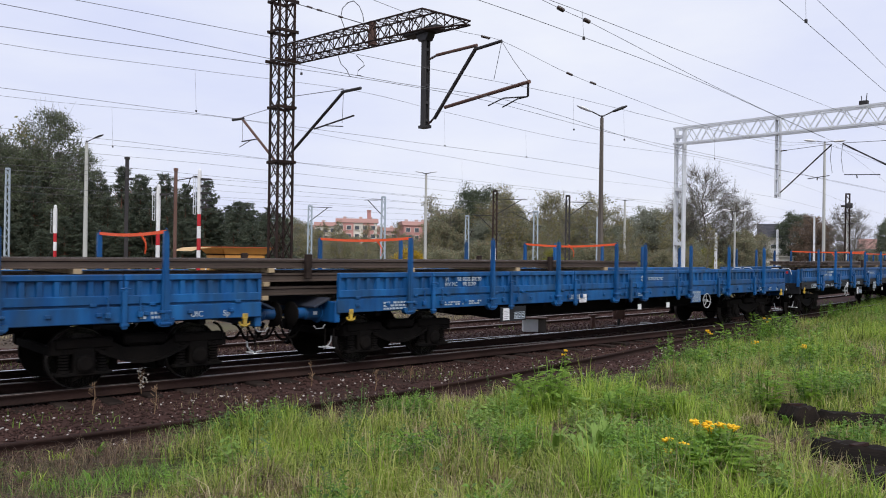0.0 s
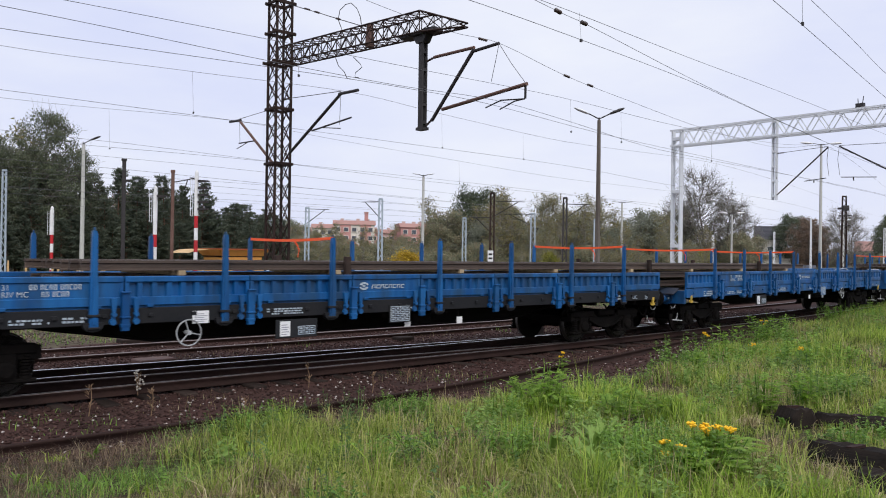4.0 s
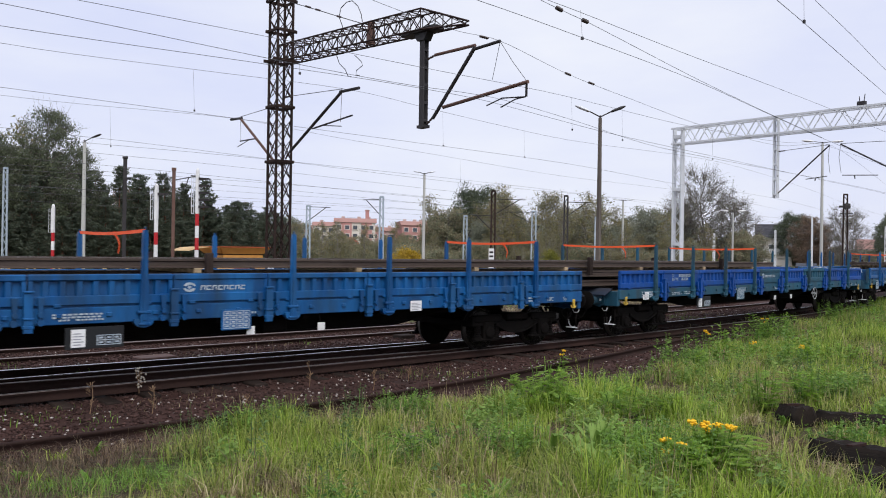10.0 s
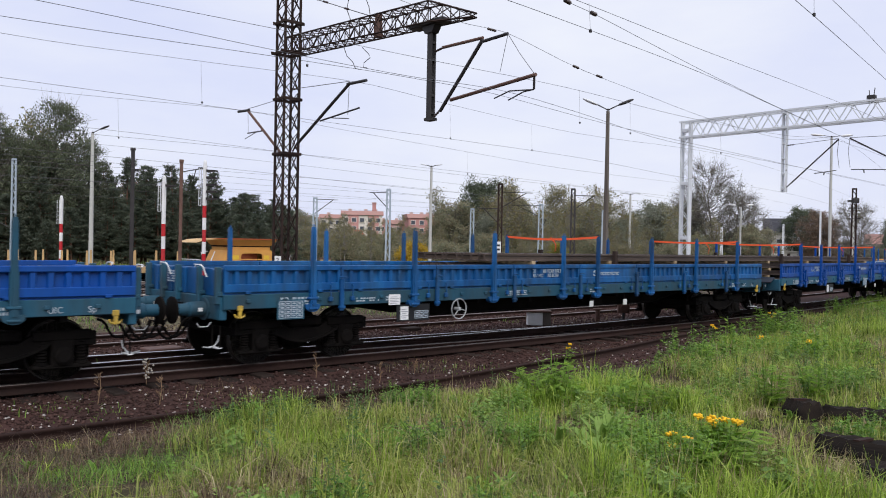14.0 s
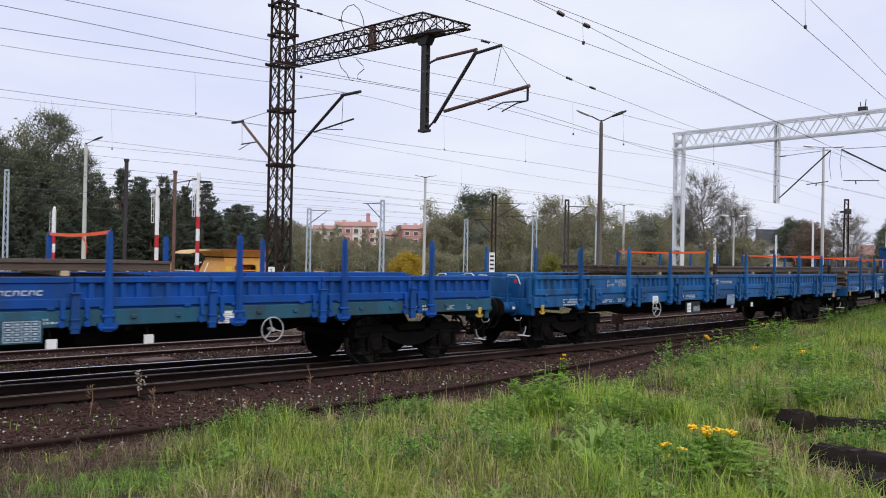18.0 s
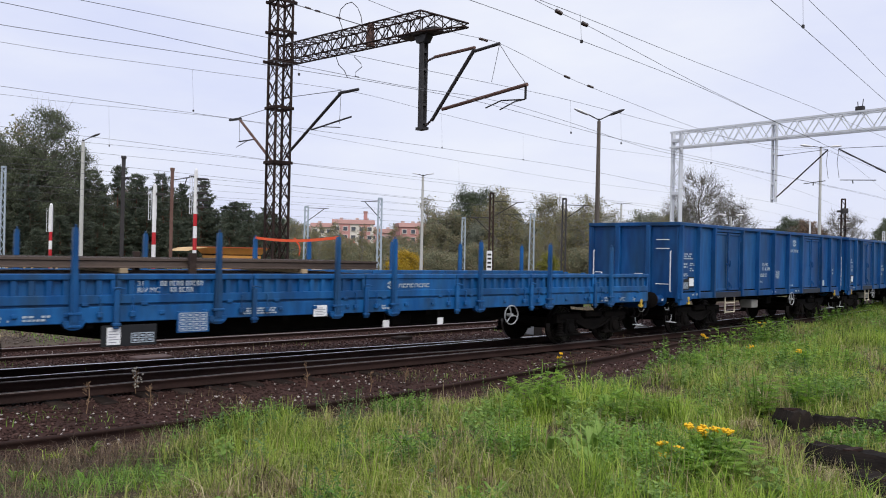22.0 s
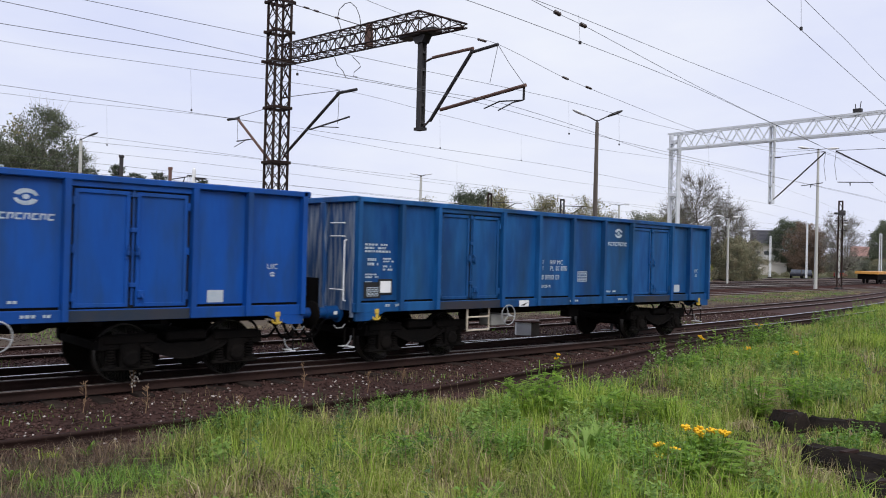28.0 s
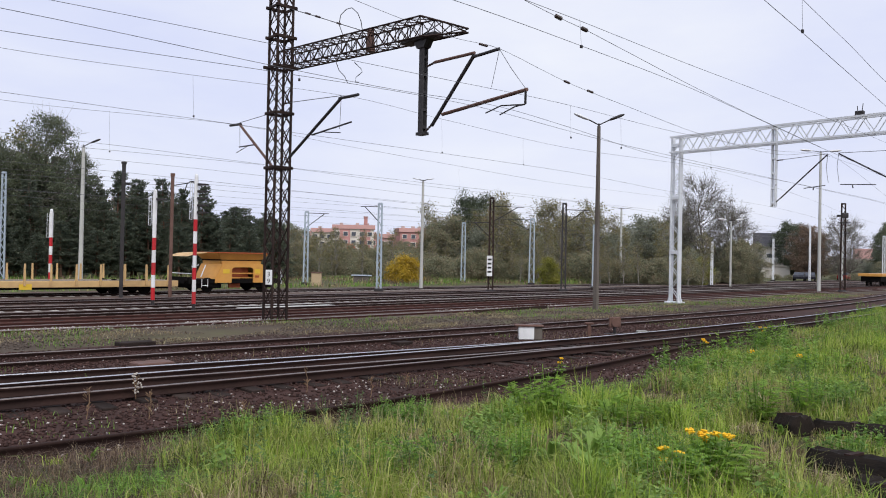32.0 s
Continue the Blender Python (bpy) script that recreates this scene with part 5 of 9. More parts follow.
def rail_load(a, b):
    """Three layers of long rails on timber battens, laid across two wagons."""
    c = (a + b) / 2
    t = thing("rail_load", "stack of long brown steel rails on timber battens", "rail load", "loads of the moving train")
    rng = random.Random(int(a * 10))
    L = (b - a) / 2

    def one():
        g = Geo()
        prof = [(-0.036, 0.15), (0.036, 0.15), (0.036, 0.115), (0.010, 0.10), (0.010, 0.03), (0.066, 0.012), (0.066, 0), (-0.066, 0), (-0.066, 0.012), (-0.010, 0.03), (-0.010, 0.10), (-0.036, 0.115)]
        g.prism(prof, "x", -12.75, 12.75)
        return g.mesh("rail", load_steel)

    me = cached("load_rail", one)
    for layer in range(3):
        z = 1.40 + layer * 0.240
        for k in range(11):
            part("rail", me, None, t, at=pose(rng.uniform(-0.12, 0.12), -1.06 + 0.212 * k, z))
        for x in np.arange(-11.2, 11.3, 3.2):
            part("batten", cached("batten", lambda: Geo().box(-0.06, 0.06, -1.16, 1.16, -0.082, -0.002, 0.006).mesh("batten", timber)), None, t, "timber batten between the layers", at=pose(x + rng.uniform(-0.1, 0.1), 0, z))
    for x in (-7.9, 2.4, 9.0):
        for y in (-1.20, 1.20):
            part("chock", cached("chock", lambda: Geo().box(-0.06, 0.06, -0.05, 0.05, -0.3, 0.14, 0.01).mesh("chock", sleeper_wood)), None, t, "dark timber chock", at=pose(x, y, 1.99))
    TRAIN.append((t, c, 9.3))


for start, end in ((-70.9, -45.0), (-31.8, -6.2), (8.3, 34.4), (50.0, 75.8), (87.6, 113.6)):
    rail_load(start, end)


# ---------------------------------------------------------------- masts, gantry and poles
def lattice(g, x, y, z0, z1, wx, wy, leg, pitch, brace, taper=1.0, braces=None):
    """Four legs with crossed bracing; braces, if given, gathers the diagonals one by one."""
    n = max(2, round((z1 - z0) / pitch))
    def corner(sx, sy, z):
        k = 1 + (taper - 1) * (z - z0) / (z1 - z0)
        return (x + sx * wx / 2 * k, y + sy * wy / 2 * k, z)
    for sx in (-1, 1):
        for sy in (-1, 1):
            g.beam(corner(sx, sy, z0), corner(sx, sy, z1), leg)
    for i in range(n):
        za, zb = z0 + (z1 - z0) * i / n, z0 + (z1 - z0) * (i + 1) / n
        for a, b in (((-1, -1), (1, -1)), ((-1, 1), (1, 1)), ((-1, -1), (-1, 1)), ((1, -1), (1, 1))):
            for p, q in ((corner(*a, za), corner(*b, zb)), (corner(*b, za), corner(*a, zb))):
                if braces is None:
                    g.beam(p, q, brace, brace * 0.5)
                else:
                    braces.append(Geo().beam(p, q, brace, brace * 0.5))


def insulator(name_parent, p, q, n=4):
    p, q = Vector(p), Vector(q)
    d = (q - p)
    prof = []
    for i in range(n):
        a = d.length * i / n
        prof += [(a, 0.02), (a + d.length * 0.3 / n, 0.036), (a + d.length * 0.6 / n, 0.034), (a + d.length * 0.99 / n, 0.02)]
    part("insulator", Geo().lathe(p, d, prof, 10), ceramic, name_parent, "dark ribbed insulator")


def catenary_mast():
    mx, my = 14.8, 25.8
    t = thing("catenary_mast", "tall rusty lattice mast with a cantilever beam over the tracks", "mast")
    g = Geo()
    diagonals = []
    lattice(g, mx, my, -0.3, 11.9, 0.60, 0.58, 0.07, 0.70, 0.038, braces=diagonals)
    tower = part("lattice_tower", g, mast_rust, t, "rust-brown riveted lattice tower")
    for d in diagonals:
        part("brace", d, mast_rust, tower)
    g = Geo()
    g.box(mx - 0.7, mx + 0.7, my - 0.6, my + 0.6, -0.5, -0.12, 0.05)
    part("foundation", g, brown_concrete, t)
    for z, w in ((8.95, 0.50), (10.02, 0.44), (11.1, 0.44), (7.30, 0.38), (5.35, 0.38)):
        g = Geo()
        for sy in (-1, 1):
            g.box(mx - w, mx + w, my + sy * 0.34 - 0.03, my + sy * 0.34 + 0.03, z - 0.055, z + 0.055, 0.01)
        for sx in (-1, 1):
            g.box(mx + sx * 0.35 - 0.03, mx + sx * 0.35 + 0.03, my - 0.40, my + 0.40, z - 0.05, z + 0.05, 0.01)
        part("collar", g, mast_rust, t)
    # cantilever beam
    def chord(y, top):
        if top:
            return float(np.interp(y, [16.0, 17.64, 25.4], [8.42, 9.05, 9.42]))
        return float(np.interp(y, [16.0, 17.64, 25.4], [8.31, 8.46, 8.86]))
    def wide(y):
        return float(np.interp(y, [16.0, 17.6, 25.4], [0.06, 0.27, 0.30]))
    rods = []
    ys = list(np.linspace(25.4, 17.64, 15)) + [16.8, 16.0]
    chords = [Geo().tube([(mx + sx * wide(y), y, chord(y, top)) for y in ys], 0.028, 4) for sx in (-1, 1) for top in (True, False)]
    for ya, yb in zip(ys, ys[1:]):
        for sx in (-1, 1):
            A, B = (mx + sx * wide(ya), ya), (mx + sx * wide(yb), yb)
            rods += [((*A, chord(ya, False)), (*B, chord(yb, True)), 0.024), ((*A, chord(ya, True)), (*B, chord(yb, False)), 0.024), ((*A, chord(ya, False)), (*A, chord(ya, True)), 0.024)]
        for top in (True, False):
            rods += [((mx - wide(ya), ya, chord(ya, top)), (mx + wide(yb), yb, chord(yb, top)), 0.024), ((mx - wide(ya), ya, chord(ya, top)), (mx + wide(ya), ya, chord(ya, top)), 0.028)]
    jib = part("cantilever_beam", chords[0], mast_rust, t, "rusty lattice cantilever beam")
    for c in chords[1:]:
        part("chord", c, mast_rust, jib)
    for p, q, w in rods:
        part("brace", Geo().beam(p, q, w, w * 0.8), mast_rust, jib)
    g = Geo()
    for sx in (-1, 1):
        g.box(mx + sx * 0.07 - 0.022, mx + sx * 0.07 + 0.022, 17.68, 17.88, 5.76, 8.46, 0.01)
    for z in np.arange(5.9, 8.4, 0.5):
        g.box(mx - 0.07, mx + 0.07, 17.685, 17.875, z, z + 0.08)
    g.box(mx - 0.11, mx + 0.11, 17.62, 17.94, 5.72, 5.80)
    part("drop_post", g, dark_steel, t, "dark channel-steel drop post")
    g = Geo()
    g.box(mx - 0.2, mx + 0.2, 17.15, 18.6, 8.42, 8.54, 0.02)
    g.prism([(17.5, 8.42), (18.1, 8.42), (17.95, 8.2), (17.65, 8.2)], "x", mx - 0.13, mx + 0.13)
    part("top_plate", g, dark_steel, t)
    def arm(name, pts, r, m):
        part(name, Geo().tube(pts, r, 8), m, t)
    insulator(t, (mx, 17.62, 7.66), (mx, 17.25, 7.72))
    arm("top_tube", [(mx, 17.3, 7.72), (mx, 15.67, 7.70)], 0.045, arm_rust)
    arm("cross_tube", [(mx, 15.75, 7.60), (mx, 14.75, 7.64)], 0.045, dark_steel)
    insulator(t, (mx, 17.62, 5.82), (mx, 17.36, 5.98))
    arm("strut", [(mx, 17.36, 5.95), (mx, 15.67, 7.66)], 0.05, dark_steel)
    arm("registration_tube", [(mx, 16.92, 6.21), (mx, 13.75, 6.45)], 0.05, arm_rust)
    arm("drop_bracket", [(mx, 13.80, 6.45), (mx + 0.05, 13.85, 6.1)], 0.03, dark_steel)
    arm("steady_arm", [(mx + 0.05, 13.87, 6.1), (mx + 0.25, 14.4, 6.14), (mx + 0.35, 15.03, 6.02)], 0.018, dark_steel)
    arm("steady_arm", [(mx + 0.05, 13.87, 6.1), (mx - 0.15, 14.5, 6.12), (mx - 0.3, 14.9, 5.96)], 0.018, dark_steel)
    # side brackets
    insulator(t, (mx, 25.4, 5.42), (mx, 25.05, 5.70))
    arm("strut", [(mx, 25.08, 5.66), (mx, 21.86, 7.36)], 0.05, dark_steel)
    arm("cross_tube", [(mx, 22.0, 7.34), (mx, 20.95, 7.32)], 0.05, dark_steel)
    insulator(t, (mx, 25.42, 7.62), (mx, 25.1, 7.62), 2)
    arm("tie_wire", [(mx, 25.1, 7.62), (mx, 21.9, 7.42)], 0.012, wire_steel)
    arm("hanger", [(mx, 21.9, 7.35), (mx, 21.95, 6.35)], 0.008, wire_steel)
    arm("registration_tube", [(mx, 23.6, 6.32), (mx, 21.3, 6.50)], 0.03, dark_steel)
    arm("steady_arm", [(mx, 23.0, 6.36), (mx, 21.9, 6.22)], 0.015, dark_steel)
    arm("strut", [(mx, 26.2, 5.42), (mx, 28.8, 7.25)], 0.05, arm_rust)
    arm("cross_tube", [(mx, 28.7, 7.26), (mx, 29.6, 7.30)], 0.05, dark_steel)
    arm("tie_wire", [(mx, 26.15, 7.40), (mx, 28.8, 7.32)], 0.012, wire_steel)
    arm("registration_tube", [(mx, 27.6, 6.36), (mx, 28.8, 6.38)], 0.025, dark_steel)
    arm("steady_arm", [(mx, 28.0, 6.38), (mx, 29.0, 6.18)], 0.015, dark_steel)
    arm("hanger", [(mx, 28.8, 7.3), (mx, 28.75, 6.4)], 0.008, wire_steel)
    # fittings on the beam
    insulator(t, (mx, 24.2, 10.60), (mx, 23.85, 10.47), 4)
    insulator(t, (mx, 23.55, 10.35), (mx, 23.25, 10.24), 4)
    arm("strain_wire", [(mx, 25.45, 11.05), (mx, 23.4, 10.29), (mx, 22.12, 9.80), (mx, 20.76, 9.29)], 0.013, dark_steel)
    insulator(t, (mx, 22.25, 9.85), (mx, 22.0, 9.76), 3)
    arm("jumper_cable", [(mx, 22.12, 9.78), (mx, 22.03, 10.06), (mx, 21.72, 10.18), (mx, 21.40, 10.16), (mx, 21.08, 9.92), (mx, 20.89, 9.62), (mx, 20.82, 9.36)], 0.013, dark_steel)
    arm("jumper_cable", [(mx, 22.12, 9.78), (mx, 21.95, 9.5), (mx, 21.75, 9.1)], 0.012, dark_steel)
    arm("jumper_cable", [(mx, 22.23, 8.55), (mx, 22.06, 8.26), (mx, 21.73, 8.02), (mx, 21.56, 7.78), (mx, 21.37, 7.73)], 0.012, dark_steel)
    arm("jumper_cable", [(mx, 21.21, 8.39), (mx, 20.84, 8.12), (mx, 20.77, 8.0), (mx, 21.1, 7.89), (mx, 21.13, 7.75), (mx, 20.94, 7.71)], 0.012, dark_steel)
    arm("hanger", [(mx, 14.75, 7.6), (mx + 0.04, 15.05, 6.70)], 0.007, wire_steel)
    arm("hanger", [(mx, 14.72, 7.6), (mx, 14.3, 7.05), (mx, 13.82, 6.50)], 0.008, wire_steel)
    part("disconnector", Geo().prism([(-0.14, -0.4), (0.14, -0.4), (0.06, 0.35), (-0.06, 0.35)], "x", -0.08, 0.08), arm_rust, t, "rust-red switch bracket", at=pose(mx + 0.32, 20.80, 9.10))
    for dy, sy in ((-0.36, 1), (0.36, -1)):
        s = part("number_sign", Geo().box(-0.115, 0.115, -0.01, 0.01, -0.26, 0.26, 0.006), sign_white, t, "white distance sign", at=pose(mx - 0.50 if sy > 0 else mx + 0.42, my - 0.38 * sy - 0.02, 1.45, 0, 0, -40 if sy > 0 else 40))
        for txt, z in (("3", 0.03), ("9", -0.21)):
            part("digit", word_mesh(txt, 0.23, sign_black), None, s, at=pose(-0.065, -0.013, z, 90))


catenary_mast()


def gantry():
    gx, gy = 42.0, 26.9
    t = thing("signal_gantry", "galvanised lattice portal gantry spanning the running lines", "gantry")
    for y in (gy, 3.2):
        g = Geo()
        for sy in (-1, 1):
            g.box(gx - 0.16, gx + 0.16, y + sy * 0.27 - 0.05, y + sy * 0.27 + 0.05, -0.2, 9.75, 0.01)
        z, s = 0.2, 1
        while z < 8.5:
            for dx in (-0.12, 0.12):
                g.beam((gx + dx, y - s * 0.26, z), (gx + dx, y + s * 0.26, z + 0.62), 0.05, 0.03)
            z, s = z + 0.62, -s
        for zz in (2.9, 6.1, 9.2):
            g.box(gx - 0.17, gx + 0.17, y - 0.3, y + 0.3, zz - 0.09, zz + 0.09)
        part("column", g, galvanised, t)
        g = Geo()
        g.box(gx - 0.3, gx + 0.3, y - 0.52, y + 0.52, -0.12, 0.0, 0.02)
        for s in (-1, 1):
            g.prism([(y + s * 0.32, 0.0), (y + s * 0.5, 0.0), (y + s * 0.32, 0.45)], "x", gx - 0.02, gx + 0.02)
        g.box(gx - 0.5, gx + 0.5, y - 0.65, y + 0.65, -0.4, -0.12, 0.05)
        part("base_plate", g, galvanised, t)
    g = Geo()
    y0, y1 = gy + 0.3, 2.9
    for dx in (-0.3, 0.3):
        for z in (8.78, 9.68):
            g.box(gx + dx - 0.045, gx + dx + 0.045, y1, y0, z - 0.05, z + 0.05)
    y, s = y0 - 0.3, 0
    while y > y1 + 0.6:
        za, zb = (8.8, 9.66) if s == 0 else (9.66, 8.8)
        for dx in (-0.3, 0.3):
            g.beam((gx + dx, y, za), (gx + dx, y - 0.55, zb), 0.05, 0.04)
        g.beam((gx - 0.3, y, zb), (gx + 0.3, y - 0.55, zb), 0.035, 0.03)
        y, s = y - 0.55, 1 - s
    part("lattice_beam", g, galvanised, t, "galvanised lattice beam")
    for py in (20.95, 13.6):
        g = Geo()
        for sy in (-1, 1):
            g.box(gx - 0.12, gx + 0.12, py + sy * 0.1 - 0.03, py + sy * 0.1 + 0.03, 5.38, 9.75, 0.008)
        for z in np.arange(5.5, 9.6, 0.8):
            g.box(gx - 0.125, gx + 0.125, py - 0.1, py + 0.1, z, z + 0.1)
        part("drop_post", g, galvanised, t)
    def arm(name, pts, r, m):
        part(name, Geo().tube(pts, r, 8), m, t)
    for py, e in ((20.95, -1), (13.6, 1)):
        tip = 18.14 if e < 0 else 17.6
        insulator(t, (gx, py + e * 0.12, 5.62), (gx, py + e * 0.4, 5.85), 3)
        arm("strut", [(gx, py + e * 0.38, 5.83), (gx, tip, 7.95)], 0.038, dark_steel)
        arm("tie_wire", [(gx, py + e * 0.12, 7.85), (gx, tip, 7.98)], 0.014, wire_steel)
        insulator(t, (gx, py + e * 0.15, 7.85), (gx, py + e * 0.5, 7.86), 3)
        mid = (py + e * 0.4 + tip) / 2
        arm("registration_tube", [(gx, mid, 6.28), (gx, tip - e * 0.1, 6.38)], 0.022, dark_steel)
        arm("steady_arm", [(gx, tip - e * 0.7, 6.33), (gx, tip - e * 0.72, 6.17)], 0.03, dark_steel)
        arm("jumper_cable", [(gx, tip, 7.9), (gx + 0.2, tip + 0.15, 7.3), (gx + 0.1, tip, 6.5)], 0.012, wire_steel)
    part("antenna_box", Geo().box(-0.12, 0.12, -0.2, 0.2, 0, 0.25, 0.02).cyl((0, -0.1, 0.2), (0, -0.15, 0.6), 0.02).cyl((0, 0.1, 0.2), (0, 0.12, 0.5), 0.02), dark_steel, t, at=pose(gx, 16.6, 9.73))


gantry()


def lamp_post(x, y, h, label, pm, r0, r1, heads, square=False, arm_len=0.5, tilt=22, size=0.36):
    t = thing("street_lamp", label, "lamp post", "lamp posts of the yard")
    g = Geo()
    if square:
        g.prism([(-r0, -r0), (r0, -r0), (r0, r0), (-r0, r0)], "z", -0.4, 0.0)
        for i in range(1):
            vs = [(sx * r, sy * r, z) for r, z in ((r0, 0), (r1, h)) for sx, sy in ((-1, -1), (1, -1), (1, 1), (-1, 1))]
            g.add(vs, [(0, 1, 5, 4), (1, 2, 6, 5), (2, 3, 7, 6), (3, 0, 4, 7), (4, 5, 6, 7), (3, 2, 1, 0)])
    else:
        g.cyl((0, 0, -0.4), (0, 0, h), r0, r1, n=14)
    part("pole", g, pm, t, smooth=not square)
    part("cap", Geo().cyl((0, 0, h - 0.05), (0, 0, h + 0.12), r1 * 0.7, n=10), dark_steel, t)
    t.matrix_basis = pose(x, y, -0.2)
    for a, m in heads:
        ra = radians(a)
        dx, dy = math.cos(ra), math.sin(ra)
        arm_end = (dx * arm_len, dy * arm_len, h + 0.1 + arm_len * math.tan(radians(tilt)))
        arm = part("lamp_arm", Geo().tube([(0, 0, h + 0.05), arm_end], 0.03, 8), dark_steel, t)
        g = Geo()
        g.lathe((0, 0, 0), (1, 0, 0), [(0, 0.05), (0.08, 0.09), (size * 0.8, size * 0.33), (size * 1.6, size * 0.36), (size * 2.2, size * 0.2), (size * 2.35, 0.02)], 14)
        hd = part("lamp_head", g, m, t, at=Matrix.Translation(arm_end) @ pose(0, 0, 0, 0, -tilt, a) @ Matrix.Diagonal((1, 1.1, 0.62, 1)), smooth=True)
    return t


lamp_post(32.0, 24.9, 9.1, "brown concrete lamp post with two heads", brown_concrete, 0.105, 0.06, ((-42, dark_steel), (138, galvanised)), square=True, size=0.34)
lamp_post(77.9, 34.3, 13.3, "pale concrete lamp post with two white heads", pale_concrete, 0.17, 0.10, ((-42, sign_white), (138, sign_white)), tilt=4, size=0.5, arm_len=0.8)
lamp_post(19.0, 60.5, 9.9, "pale concrete lamp post behind the sidings", pale_concrete, 0.17, 0.11, ((-42, dark_steel),), size=0.32)
lamp_post(41.0, 49.0, 8.5, "slim pale lamp post with two small heads", pale_concrete, 0.14, 0.09, ((-42, galvanised), (138, galvanised)), tilt=10, size=0.22, arm_len=0.35)
lamp_post(77.3, 56.7, 8.6, "slim pale lamp post with two small heads", pale_concrete, 0.18, 0.11, ((-42, galvanised), (138, galvanised)), tilt=6, size=0.3)
lamp_post(83.5, 46.5, 7.3, "slim pale lamp post with two small heads", pale_concrete, 0.13, 0.09, ((-42, sign_white), (138, sign_white)), tilt=6, size=0.4)
lamp_post(150.0, 62.0, 9.5, "slim pale lamp post far along the yard", pale_concrete, 0.2, 0.12, ((-42, galvanised), (138, galvanised)), tilt=6, size=0.4)


def line_mast(x, y, h, label, m, w=0.34, arms=(), sign=False, base=0.5):
    """Slender lattice line mast with brackets; arms are (side, reach, height)."""
    t = thing("line_mast", label, "mast", "line masts of the yard")
    g = Geo()
    for s in (-1, 1):
        g.beam((s * w / 2, 0, 0), (s * w * 0.38, 0, h), 0.09, 0.12)
    n = max(4, int(h / 0.55))
    for i in range(n):
        za, zb = 0.3 + (h - 0.4) * i / n, 0.3 + (h - 0.4) * (i + 1) / n
        s = 1 if i % 2 else -1
        g.beam((-s * w * 0.42, 0, za), (s * w * 0.42, 0, zb), 0.05, 0.05)
    g.box(-w * 0.45, w * 0.45, -0.08, 0.08, h - 0.1, h + 0.05)
    part("lattice_pole", g, m, t)
    part("footing", Geo().box(-0.32, 0.32, -0.3, 0.3, -0.3, base * 0.5, 0.05), dark_steel, t)
    for s, reach, z in arms:
        ar = Geo().tube([(0, 0, z - 1.0), (s * reach, 0, z + 0.15)], 0.035, 6).tube([(s * 0.05, 0, z + 0.2), (s * reach * 1.25, 0, z + 0.16)], 0.03, 6)
        part("bracket", ar, dark_steel, t)
    if sign:
        sg = part("number_sign", Geo().box(-0.2, 0.2, -0.02, 0.02, -0.75, 0.75), sign_white, t, "white striped sign", at=pose(-0.1, -0.2, 2.0))
        for z in (-0.5, -0.2, 0.1, 0.4):
            part("mark", Geo().box(-0.14, 0.14, -0.03, -0.022, z, z + 0.14), sign_black, sg)
    t.matrix_basis = pose(x, y, -0.2, 0, 0, -43)
    return t


for a in ((36.8, 59.2, 6.2, "grey-blue lattice line mast", grey_blue_steel, 0.36, ((1, 1.5, 5.9),)),
          (34.9, 46.4, 6.3, "grey-blue lattice line mast with a white plate", grey_blue_steel, 0.3, ((-1, 1.1, 5.9),)),
          (56.5, 60.9, 6.2, "grey-blue lattice line mast", grey_blue_steel, 0.4, ((1, 0.5, 4.5),)),
          (42.3, 42.6, 7.0, "rusty brown line mast with brackets and a striped sign", mast_rust, 0.32, ((1, 1.9, 6.2), (-1, 1.2, 5.0)), True),
          (61.0, 55.6, 6.7, "grey-blue lattice line mast", grey_blue_steel, 0.5, ((1, 0.5, 5.0), (-1, 2.4, 6.4))),
          (50.4, 42.5, 7.1, "dark line mast with a bracket", dark_steel, 0.34, ((1, 1.6, 6.4),)),
          (59.1, 46.2, 5.8, "grey-blue lattice line mast", grey_blue_steel, 0.36, ((1, 0.5, 4.5),)),
          (80.3, 46.9, 4.9, "pale line mast far along the yard", galvanised, 0.2, ()),
          (126.6, 63.1, 6.8, "pale line mast far along the yard", galvanised, 0.24, ()),
          (127.7, 57.7, 8.9, "pale line mast far along the yard", galvanised, 0.2, ((-1, 1.5, 8.5),)),
          (150.0, 55.0, 8.0, "pale line mast far along the yard", galvanised, 0.45, ((1, 1.5, 7.5),)),
          (15.9, 69.0, 8.4, "grey-blue painted line mast behind the sidings", grey_blue_steel, 0.36, ((-1, 2.5, 4.0),)),
          (81.0, 33.4, 8.6, "dark rusty lattice signal mast", mast_rust, 0.46, ())):
    line_mast(*a)


def signal_head():
    t = thing("signal_lamp_unit", "dark signal lamp unit on the lattice mast", "railway signal")
    part("housing", Geo().box(-0.30, 0.30, -0.2, 0.2, 0, 0.5, 0.03), dark_steel, t)
    part("platform", Geo().box(-0.5, 0.5, -0.3, 0.3, -0.5, -0.42).box(-0.4, 0.4, -0.25, 0.25, -1.5, -1.42), dark_steel, t)
    part("hood", Geo().box(-0.7, -0.4, -0.15, 0.15, 0.1, 0.3, 0.03), dark_steel, t)
    t.matrix_basis = pose(81.0, 33.3, 7.0, 0, 0, -43)


signal_head()


